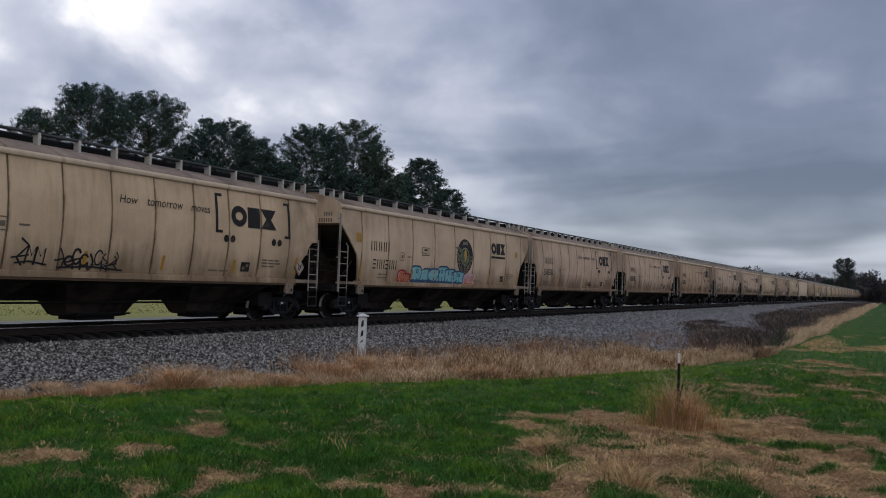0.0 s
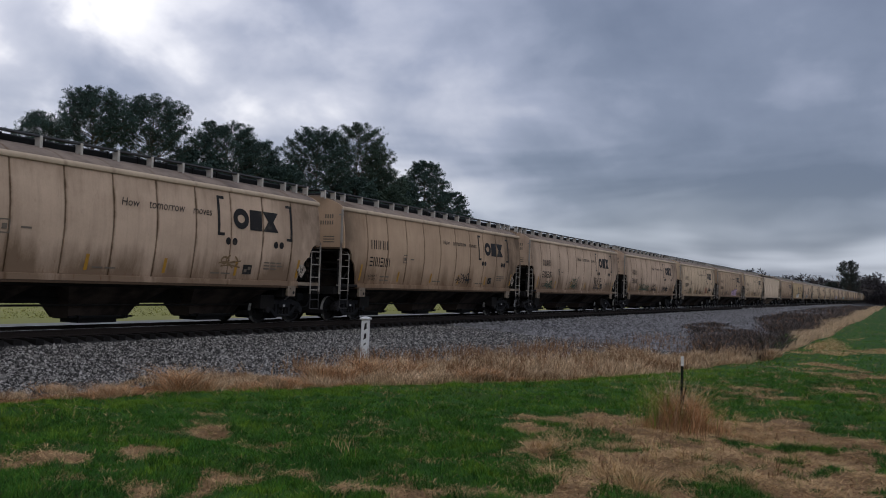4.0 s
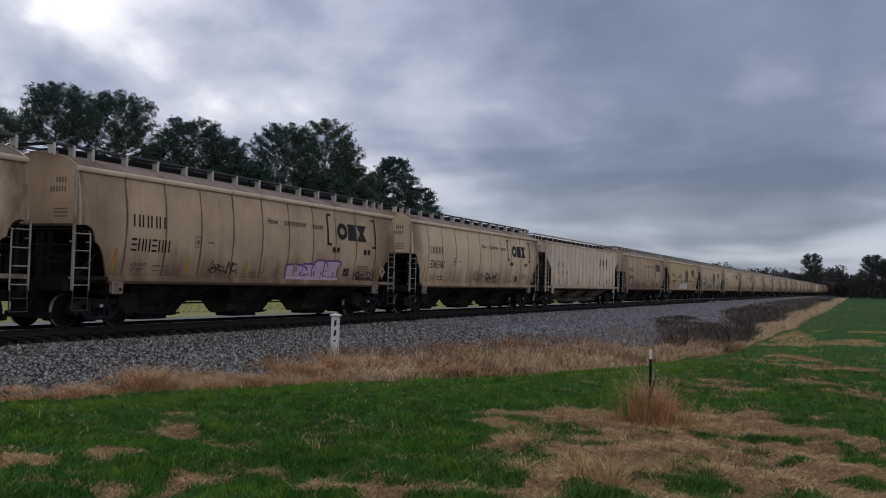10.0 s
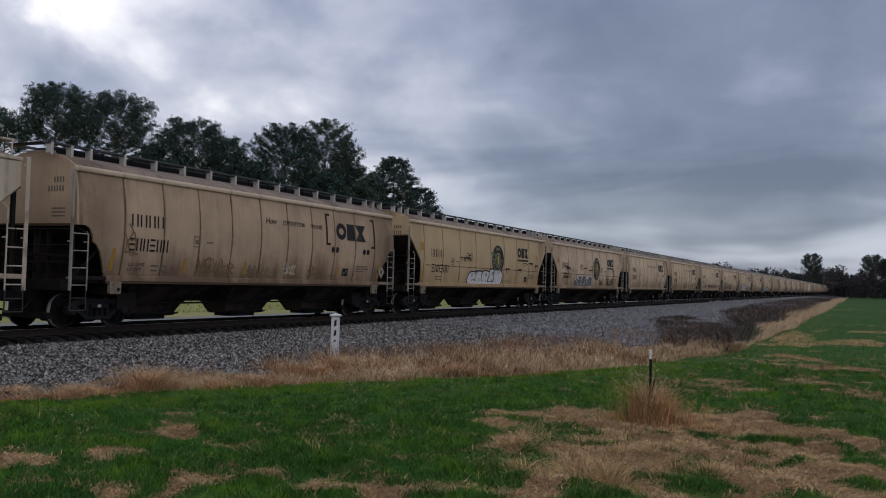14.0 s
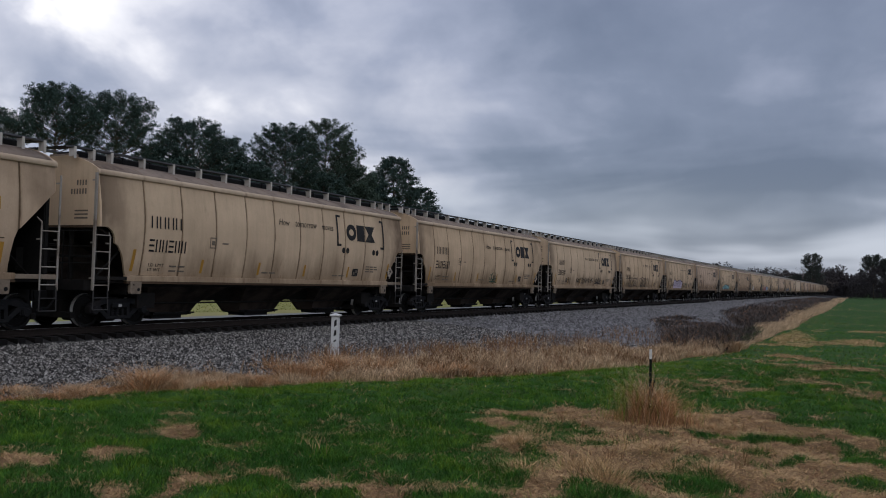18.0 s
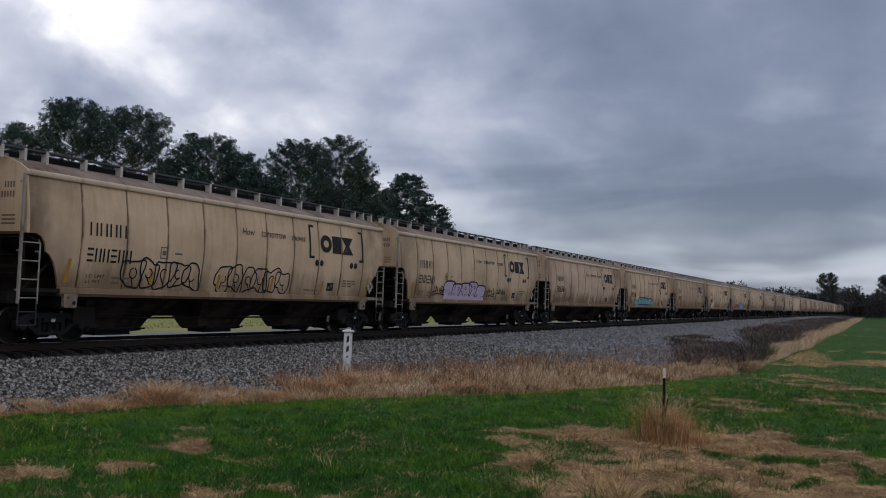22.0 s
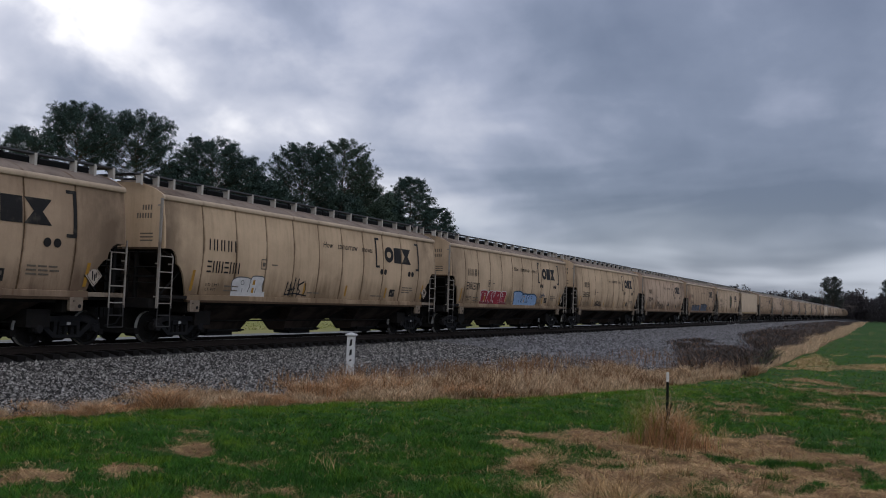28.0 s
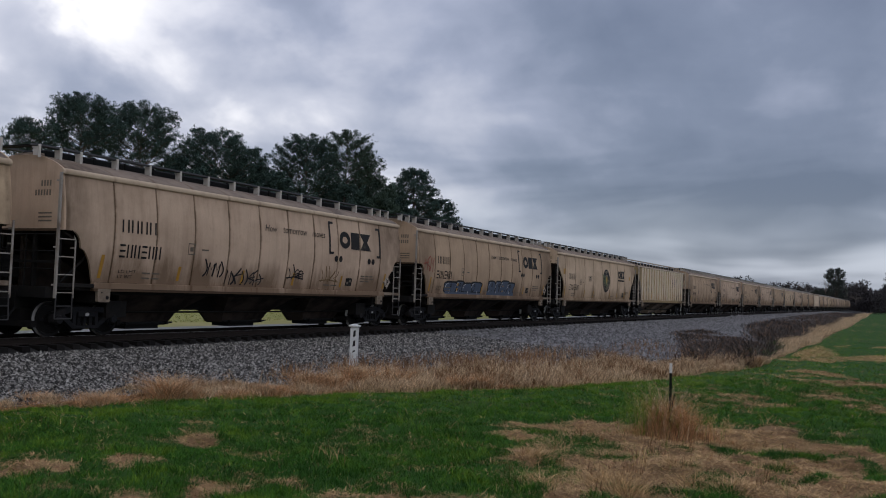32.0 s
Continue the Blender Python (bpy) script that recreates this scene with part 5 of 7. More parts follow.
# ---- spray-can tags on the cars ----
SPRAYS = {"k": spray("spray_black", (0.02, 0.02, 0.022)), "g": spray("spray_dark_green", (0.03, 0.07, 0.045)),
          "r": spray("spray_maroon", (0.28, 0.07, 0.05)), "red": spray("spray_red", (0.30, 0.03, 0.045)), "cyan": spray("spray_cyan", (0.20, 0.42, 0.44)), "rose": spray("spray_rose", (0.50, 0.22, 0.17)), "orange": spray("spray_orange", (0.45, 0.15, 0.07)), "maroon": spray("spray_deep_maroon", (0.16, 0.035, 0.04)), "plum": spray("spray_plum", (0.045, 0.025, 0.05)),
          "teal": spray("spray_teal", (0.10, 0.22, 0.19)), "pink": spray("spray_pink", (0.52, 0.36, 0.46)), "lav": spray("spray_lavender", (0.48, 0.40, 0.50)),
          "pale": spray("spray_pale", (0.46, 0.40, 0.33)), "w": spray("spray_white", (0.62, 0.60, 0.58)), "blue": spray("spray_blue", (0.24, 0.36, 0.55)), "silver": spray("spray_silver", (0.12, 0.115, 0.115)),
          "dk": spray("spray_slate", (0.08, 0.10, 0.14)), "violet": spray("spray_violet", (0.14, 0.08, 0.20)), "tan": spray("spray_brown", (0.20, 0.13, 0.07)), "navy": spray("spray_navy", (0.03, 0.07, 0.13))}


def scribble(kind, s0, s1, z0, z1, seed, weight=0.05):
    """A fast tag: a dense row of slanting jabs, hooks and loops, tied by a line below."""
    rng = random.Random(seed)
    d = Decal(kind)
    n = max(3, int((s1 - s0) / 0.21))
    w = (s1 - s0) / n
    lift = 0.013
    for k in range(n):
        c, tall = s0 + w * (k + 0.5), (z1 - z0) * rng.uniform(0.55, 1.0)
        low = z0 + rng.uniform(0, 0.25) * (z1 - z0 - tall)
        lean = rng.uniform(0.0, 0.14)
        form = rng.randrange(4)
        if form == 0:       # zigzag
            q = [(rng.uniform(-0.7, 0.7), v) for v in (0.0, 0.3, 0.45, 0.75, 1.0)]
        elif form == 1:     # hook
            q = [(0.5 * math.sin(3.4 * v) - 0.2, v ** 1.2) for v in np.linspace(0, 1, 8)]
        elif form == 2:     # loop with a tail
            q = [(0.55 * math.cos(a), 0.62 + 0.36 * math.sin(a)) for a in np.linspace(0.5, 6.0, 11)] + [(0.7, 0.0)]
        else:               # two jabs and a bar
            q = [(-0.5, 0.0), (-0.35, 1.0), (0.1, 0.45), (0.5, 0.95), (0.45, -0.05)]
        d.stroke([(c + u * w + lean * v * tall, low + v * tall) for u, v in q], weight * rng.uniform(0.7, 1.3), lift + 0.0003 * k)
        if rng.random() < 0.4:
            zz = low + tall * rng.uniform(0.3, 0.7)
            d.stroke([(c - w * 0.9, zz - 0.03), (c + w * 0.9, zz + 0.05)], weight * 0.8, lift + 0.0003 * k + 0.00015)
    if rng.random() < 0.6:
        z = z0 + (z1 - z0) * 0.08
        d.stroke([(s0, z), ((s0 + s1) / 2, z + 0.05), (s1 + 0.1, z - 0.02)], weight * 0.9)
    return d


def piece(kind, s0, s1, z0, z1, seed, line=0.075):
    """A filled piece: a row of swollen upright lobes, thickly outlined, on a painted foot with drips."""
    rng = random.Random(seed)
    d = Decal(kind)
    n = max(2, int((s1 - s0) / 0.78))
    w = (s1 - s0) / n
    h = z1 - z0
    d.rect(s0 - 0.1, s1 + 0.1, z0 - 0.06, z0 + h * 0.26, 0.0108, 3)
    for k in range(n):
        c, tall, fat = s0 + w * (k + 0.5), h * rng.uniform(0.72, 1.0), w * rng.uniform(0.55, 0.82)
        lean, foot = rng.uniform(-0.1, 0.35), rng.uniform(0.0, 0.2) * h
        knot, turn = rng.uniform(0.05, 0.16), rng.uniform(0, 6.28)
        out = []
        for i in range(24):
            a = i * math.tau / 24
            ca, sa = math.cos(a), math.sin(a)
            ex = 0.55 if sa > 0 else 0.35
            v = 0.5 + 0.5 * math.copysign(abs(sa) ** ex, sa)
            waist = 1 - 0.28 * math.sin(math.pi * v) * (k % 2) + knot * math.sin(3 * a + turn)
            out.append((c + fat * waist * math.copysign(abs(ca) ** 0.6, ca) + lean * (v - 0.5) * h, z0 + foot + v * (tall - foot)))
        d.blob(out, 0.012 + 0.0006 * k, 0)
        d.stroke(out, line, 0.0125 + 0.0006 * k, 1, True)
        slit = c + fat * rng.uniform(-0.2, 0.3)
        d.stroke([(slit, z0 + foot), (slit + 0.03, z0 + tall * rng.uniform(0.3, 0.5))], line * 0.75, 0.0127 + 0.0006 * k, 1)
        if rng.random() < 0.65:
            eye = [(slit + 0.08 * math.cos(a), z0 + tall * 0.72 + 0.07 * math.sin(a)) for a in np.linspace(0, math.tau, 9)[:-1]]
            d.stroke(eye, line * 0.6, 0.0128 + 0.0006 * k, 1, True)
        d.stroke([(c - fat * 0.75, z0 + tall * 0.55), (c - fat * 0.7, z0 + tall * 0.78), (c - fat * 0.4, z0 + tall * 0.9)], 0.026, 0.013 + 0.0006 * k, 2)
        x = c + fat * rng.uniform(-0.8, 0.8)
        d.stroke([(x, z0 + h * 0.3), (x + 0.01, z0 + h * 0.3 - rng.uniform(0.1, 0.3) * h)], 0.022, 0.0185, 2)
    return d


def bubbles(kind, s0, s1, z0, z1, seed):
    """Outlined swollen forms, leaning over one another."""
    rng = random.Random(seed)
    d = Decal(kind)
    n = max(3, int((s1 - s0) / 0.55))
    w = (s1 - s0) / n
    for k in range(n):
        c, zc, h = s0 + w * (k + 0.5), (z0 + z1) / 2 + rng.uniform(-0.04, 0.04), (z1 - z0) * rng.uniform(0.85, 1.05)
        ph = [rng.uniform(0, 6.28) for _ in range(3)]
        out = []
        for i in range(26):
            a = i * math.tau / 26
            r = 1 + 0.16 * math.sin(2 * a + ph[0]) + 0.15 * math.sin(3 * a + ph[1]) + 0.07 * math.sin(5 * a + ph[2])
            ca, sa = math.cos(a), math.sin(a)
            z = zc + h * 0.45 * r * math.copysign(abs(sa) ** 0.6, sa)
            out.append((c + w * 0.6 * r * math.copysign(abs(ca) ** 0.7, ca) + 0.12 * (z - zc), max(z, 1.40)))
        d.stroke(out, 0.05, 0.013 + 0.0004 * k, 0, True)
        q = [(c + w * 0.22 * math.cos(a), zc + h * 0.16 * math.sin(a)) for a in np.linspace(ph[0], ph[0] + rng.uniform(2.5, 6.0), 9)]
        d.stroke(q, 0.04, 0.0135 + 0.0004 * k)
        d.stroke([(c + w * rng.uniform(-0.3, 0.3), zc - h * 0.4), (c + w * rng.uniform(-0.2, 0.2), zc - h * 0.1)], 0.04, 0.014 + 0.0004 * k)
    return d


TAGS = [
    (0, 5.0, 5.8, 1.55, 2.28, "k"), (0, 6.2, 8.2, 1.49, 2.04, "k"), (5, 2.4, 3.7, 1.47, 1.99, "g"), (5, 6.7, 8.2, 1.51, 2.37, "g"),
    (5, 11.5, 13.0, 1.56, 2.37, "k"), (6, 4.1, 7.0, 1.61, 2.2, "g"), (6, 7.8, 9.6, 1.6, 2.2, "k"), (6, 11.6, 13.6, 1.65, 2.1, "k"), (7, 3.9, 5.0, 1.45, 2.2, "g"),
    (7, 7.1, 8.1, 1.43, 2.01, "k"), (7, 8.6, 10.1, 1.46, 1.99, "k"), (7, 11.7, 12.6, 1.6, 2.3, "r"), (7, 13.1, 14.3, 1.85, 2.2, "k"),
    (8, 5.1, 6.5, 1.57, 2.0, "k"), (8, 14.0, 15.4, 1.46, 1.91, "k"), (9, 7.2, 8.4, 1.58, 2.12, "tan"), (9, 8.6, 10.4, 1.49, 2.1, "k"),
    (11, 4.6, 6.4, 1.55, 2.1, "tan"), (11, 7.0, 8.4, 1.5, 1.95, "tan"), (11, 9.2, 9.8, 1.6, 2.15, "pale"), (11, 10.6, 11.5, 1.55, 2.0, "tan"), (11, 1.6, 2.1, 2.0, 2.9, "tan"), (13, 11.7, 12.1, 2.44, 3.1, "k"), (13, 11.5, 12.4, 1.59, 2.06, "k"), (13, 13.6, 14.8, 1.53, 2.1, "k"),
    (15, 8.7, 9.6, 1.49, 2.2, "g"), (16, 3.6, 4.6, 1.65, 2.05, "k"), (16, 6.0, 10.2, 1.65, 2.1, "k"), (16, 10.8, 12.6, 1.6, 2.1, "k"),
    (17, 3.2, 6.1, 1.5, 2.35, "k"), (17, 6.9, 10.6, 1.5, 2.3, "k"), (18, 3.4, 4.5, 1.61, 2.16, "k"), (18, 9.5, 10.5, 1.62, 2.12, "k"), (18, 10.8, 12.0, 1.8, 2.12, "g"),
    (22, 5.9, 7.1, 1.49, 2.19, "k"), (24, 4.8, 6.3, 1.55, 1.98, "k"), (25, 5.1, 6.1, 1.73, 2.3, "k"), (25, 6.2, 8.0, 1.51, 2.1, "k"),
    (25, 9.3, 10.2, 1.77, 2.3, "k"), (25, 11.3, 12.4, 1.72, 2.35, "tan"), (26, 0.6, 1.4, 2.43, 3.2, "r"), (23, 12.2, 13.0, 1.9, 2.2, "navy"), (2, 10.2, 11.0, 1.6, 1.9, "k"),
    (3, 12.0, 12.8, 1.8, 2.3, "tan"), (19, 4.0, 4.8, 1.6, 1.9, "tan"), (31, 5.0, 6.5, 1.6, 2.1, "k"), (30, 9.0, 11.0, 1.6, 2.1, "g"), (4, 9.5, 11.0, 1.6, 2.1, "k"),
]
PIECES = [
    (1, 5.5, 10.4, 1.38, 2.26, "cyan", "navy", "navy"), (1, 10.75, 11.7, 1.40, 2.0, "rose", "pink", "orange"), (1, 4.4, 5.3, 1.40, 1.95, "orange", "red", "r"),
    (8, 9.4, 12.6, 1.38, 2.2, "pink", "violet", "pink"),
    (12, 6.7, 11.0, 1.38, 2.3, "w", "k", "w"), (13, 5.2, 9.2, 1.36, 2.2, "silver", "w", "silver"), (18, 4.6, 9.1, 1.38, 2.5, "lav", "plum", "lav"),
    (20, 4.7, 8.9, 1.38, 2.2, "cyan", "k", "navy"), (20, 3.4, 4.6, 1.40, 2.0, "cyan", "teal", "teal"), (20, 9.0, 9.9, 1.42, 2.0, "cyan", "teal", "teal"), (22, 3.2, 4.7, 1.42, 2.15, "w", "silver", "w"), (23, 3.7, 7.0, 1.36, 2.2, "red", "w", "maroon"),
    (23, 8.3, 11.4, 1.40, 2.3, "blue", "navy", "blue"), (26, 3.0, 6.8, 1.42, 2.1, "dk", "k", "dk"), (26, 7.8, 11.2, 1.42, 2.4, "dk", "k", "dk"),
]


def make_tags():
    for k, (i, s0, s1, z0, z1, c) in enumerate(TAGS):
        kind = kind_of(i)
        drawn = bubbles(kind, s0, s1, z0 - 0.08, z1, 100 + k) if z1 - z0 > 0.68 and s1 - s0 > 2.5 else scribble(kind, s0, s1, z0, z1, 140 + 3 * k)
        tagged(part("graffiti_tag", drawn.mesh("graffiti_tag", [SPRAYS[c]]), TRAIN[i], "hasty sprayed scrawl", (-kind.length / 2, 0, 0)), kind="stuff")
    for k, (i, s0, s1, z0, z1, c, e, base) in enumerate(PIECES):
        kind = kind_of(i)
        part("graffiti_piece", piece(kind, s0, s1, z0, z1, 300 + k, 0.036 if e in ("w", "silver") else 0.075).mesh("graffiti_piece", [SPRAYS[c], SPRAYS[e], SPRAYS["w"], SPRAYS[base]]), TRAIN[i], "filled sprayed piece with thick outlines", (-kind.length / 2, 0, 0))


def make_scars():
    """Peeled and rusty scars along the second emblem car."""
    rng = random.Random(9)
    kind = EMBLEM
    for i in (13, 12):
        for k in range(15 if i == 13 else 7):
            s, z, w = rng.uniform(2.0, 17.0), rng.choice((2.62, 2.75, 2.9, 2.3, 2.05, 2.72)), rng.uniform(0.3, 1.1)
            d = Decal(kind)
            pts = [(s + w * j / 8, z + rng.uniform(-0.04, 0.04)) for j in range(9)]
            d.stroke(pts, rng.uniform(0.04, 0.11), 0.011)
            for j in range(4):
                x0 = s + w * rng.random()
                d.stroke([(x0, z), (x0 + 0.02, z - rng.uniform(0.1, 0.4))], 0.03, 0.0115)
            part("rust_scar", d.mesh("rust_scar", [SEAM]), TRAIN[i], "peeled rusty scar", (-kind.length / 2, 0, 0))
        d = Decal(kind)
        d.rect(1.6, 17.2, 2.26, 2.288, 0.009)
        part("weld_line", d.mesh("weld_line", [SEAM]), TRAIN[i], "", (-kind.length / 2, 0, 0))


make_tags()
make_scars()


# ---- posts by the track ----
def make_milepost(x, y, turn):
    z = float(land(x, y))
    t = thing("milepost", "whitewashed square concrete milepost in dry grass", "milepost", at=pose(x, y, z, 0, 1.2, turn))
    sh = Shape()
    w = 0.105
    sh.box(-w, w, -w, w, -0.3, 1.12, 0, None, 0.02)
    part("shaft", sh.mesh("shaft", [POSTWHITE]), t)
    cap = Shape()
    cap.box(-0.15, 0.15, -0.15, 0.15, 1.12, 1.18, 0, None, 0.015)
    v = [(-0.13, -0.13, 1.18), (0.13, -0.13, 1.18), (0.13, 0.13, 1.18), (-0.13, 0.13, 1.18), (0, 0, 1.22)]
    cap.add(v, [(0, 1, 4), (1, 2, 4), (2, 3, 4), (3, 0, 4)])
    part("cap", cap.mesh("cap", [POSTWHITE]), t)
    for k, (z0, z1) in enumerate(((0.82, 1.04), (0.55, 0.75), (0.38, 0.47))):
        b = Shape()
        b.add([(-w - 0.004, 0.03, z0), (-w - 0.004, -0.05, z0 + 0.04), (-w - 0.004, -0.05, z1), (-w - 0.004, 0.01, z1 - 0.03)], [(0, 1, 2, 3)])
        part("number_bar", b.mesh("number_bar", [BLACK_MARK]), t, "black painted mark")
    return t


def make_fence_post(x, y):
    z = float(land(x, y))
    t = thing("fence_post", "dark green steel fence post with a white tip", "fence post", at=pose(x, y, z, 0, 0.6, 25))
    sh = Shape()
    sh.box(-0.021, 0.021, -0.004, 0.004, -0.3, 1.145)
    sh.box(-0.004, 0.004, 0.004, 0.035, -0.3, 1.145)
    for k in range(19):
        sh.box(-0.012, 0.012, -0.012, -0.004, 0.1 + k * 0.055, 0.125 + k * 0.055)
    part("stake", sh.mesh("stake", [POSTGREEN]), t)
    tip = Shape()
    tip.box(-0.023, 0.023, -0.0065, 0.0065, 1.145, 1.315)
    tip.box(-0.0065, 0.0065, 0.0065, 0.037, 1.145, 1.315)
    part("tip", tip.mesh("tip", [WHITE_MARK]), t, "white painted tip")
    clip = Shape()
    clip.rod((-0.02, -0.02, 0.60), (-0.10, -0.04, 0.78), 0.012, 5)
    clip.rod((-0.02, -0.02, 0.45), (-0.03, -0.02, 0.62), 0.012, 5)
    part("wire_clip", clip.mesh("wire_clip", [POSTGREEN]), t)
    return t


make_milepost(21.6, 13.75, 22)
make_fence_post(15.9, 3.447)


# ---- grass and stones ----
def blades(name, x, y, z, height, width, lean, aim, mat, label, joints=True, lie=0.0):
    """Many blades in one mesh: base, bend and tip. lean: how far the tip leans over, aim: which way."""
    n = len(x)
    a = np.random.RandomState(5).rand(n) * math.tau
    dx, dy = np.cos(a) * width / 2, np.sin(a) * width / 2
    lx, ly = np.cos(aim) * lean, np.sin(aim) * lean
    b = np.stack([x, y, z], 1)
    side = np.stack([dx, dy, np.zeros(n)], 1)
    rise = height * (1 - lie)
    if joints:
        mid = b + np.stack([lx * 0.35, ly * 0.35, rise * 0.62], 1)
        tip = b + np.stack([lx, ly, rise], 1)
        v = np.stack([b - side, b + side, mid - side * 0.75, mid + side * 0.75, tip], 1).reshape(-1, 3)
        base = np.arange(n)[:, None] * 5
        tri = (base[:, :, None] + np.array([[0, 1, 3], [0, 3, 2], [2, 3, 4]])[None]).reshape(-1, 3)
    else:
        tip = b + np.stack([lx, ly, rise], 1)
        v = np.stack([b - side, b + side, tip], 1).reshape(-1, 3)
        tri = np.arange(n * 3).reshape(-1, 3)
    return triangles(name, v, tri, mat, label)


def triangles(name, v, tri, mat, label, category="grass"):
    me = bpy.data.meshes.new(name)
    me.vertices.add(len(v))
    me.vertices.foreach_set("co", np.asarray(v, dtype=np.float32).ravel())
    me.loops.add(len(tri) * 3)
    me.loops.foreach_set("vertex_index", np.asarray(tri, dtype=np.int32).ravel())
    me.polygons.add(len(tri))
    me.polygons.foreach_set("loop_start", np.arange(0, len(tri) * 3, 3, dtype=np.int32))
    me.materials.append(mat)
    me.update(calc_edges=True)
    return tagged(new(name, me), label, category, kind="stuff")


def fan(rng, n, r0, r1, a0=33.0, a1=96.0):
    """Points spread over a sector of the field, thinning out with distance."""
    r = r0 * (r1 / r0) ** rng.rand(n) if r1 / r0 > 2.5 else np.sqrt(r0 * r0 + (r1 * r1 - r0 * r0) * rng.rand(n))
    a = np.radians(a0 + (a1 - a0) * rng.rand(n))
    return r * np.sin(a), r * np.cos(a)


def tufts(name, rng, cx, cy, count, height, width, arch, mat, label, reach=0.035):
    """Clumps of arching blades that spring from one root."""
    n = len(cx)
    x, y = np.repeat(cx, count), np.repeat(cy, count)
    h = np.repeat(height, count) * (0.55 + 0.6 * rng.rand(n * count))
    x, y = x + reach * rng.randn(len(x)), y + reach * rng.randn(len(x))
    blades(name, x, y, land(x, y) - 0.005, h, width * (0.7 + 0.6 * rng.rand(len(x))), h * arch * (0.2 + rng.rand(len(x))), rng.rand(len(x)) * math.tau, mat, label)


def make_tufts():
    rng = np.random.RandomState(91)
    # green clumps in the pasture
    x, y = fan(rng, 15000, 7.6, 30)
    keep = (dryness(x, y) < 0.58) & (y < np.interp(x, TOE_X, TOE_Y) - 0.1)
    x, y = x[keep], y[keep]
    lump = value_noise(x, y, 0.55, 93)
    h = 0.03 + 0.12 * lump ** 1.5 + 0.03 * rng.rand(len(x))
    near = np.clip((y - np.interp(x, TOE_X, TOE_Y) + 3.2) / 2.6, 0, 1)
    part_of = 0.5 * rng.rand(len(x)) + 0.8 * value_noise(x, y, 0.38, 95) - 0.14 + 0.25 * (lump - 0.5) + 0.36 * near + 0.2 * (value_noise(x, y, 2.4, 96) - 0.5)
    part_of = part_of - 0.45 * np.clip((dryness(x, y) + 0.15) / 0.5, 0, 1)
    for lo, hi, mat, lab in ((-9, 0.40, GRASS_DEEP, "deep green tufts in the pasture"), (0.40, 0.72, GRASS, "green tufts in the pasture"), (0.72, 9, GRASS_LIGHT, "light green tufts in the pasture")):
        sel = (part_of >= lo) & (part_of < hi)
        tufts("grass_tufts", rng, x[sel], y[sel], 20, h[sel], 0.007, 1.2, mat, lab, 0.065)
    # matted straw clumps on the bare ground
    x, y = fan(rng, 2600, 7.6, 19)
    keep = (dryness(x, y) > 0.62) & (value_noise(x, y, 1.0, 97) > 0.45)
    x, y = x[keep], y[keep]
    tufts("straw_tufts", rng, x, y, 14, 0.03 + 0.05 * rng.rand(len(x)), 0.006, 2.4, STRAW, "matted clumps of dry straw")
    # arching tufts along the verge
    n = 1100
    x = 9 + 28 * rng.rand(n)
    toe, top = np.interp(x, TOE_X, TOE_Y), np.interp(x, VERGE_X, VERGE_Y)
    y = toe + 0.1 + (np.maximum(top - toe, 0.5)) * rng.rand(n)
    keep = value_noise(x, y, 1.1, 99) > np.interp(x, [9, 16, 20], [0.80, 0.74, 0.42])
    x, y = x[keep], y[keep]
    h = (0.16 + 0.12 * np.clip((x - 15) / 8, 0, 1)) * (0.6 + 0.9 * rng.rand(len(x)))
    pale = rng.rand(len(x)) < 0.7
    tufts("verge_tufts", rng, x[pale], y[pale], 26, h[pale], 0.009, 1.0, BANK_STRAW, "arching tufts of pale dry grass")
    tufts("verge_tufts", rng, x[~pale], y[~pale], 22, h[~pale], 0.009, 1.0, RUSSET, "brown tufts of dead grass")


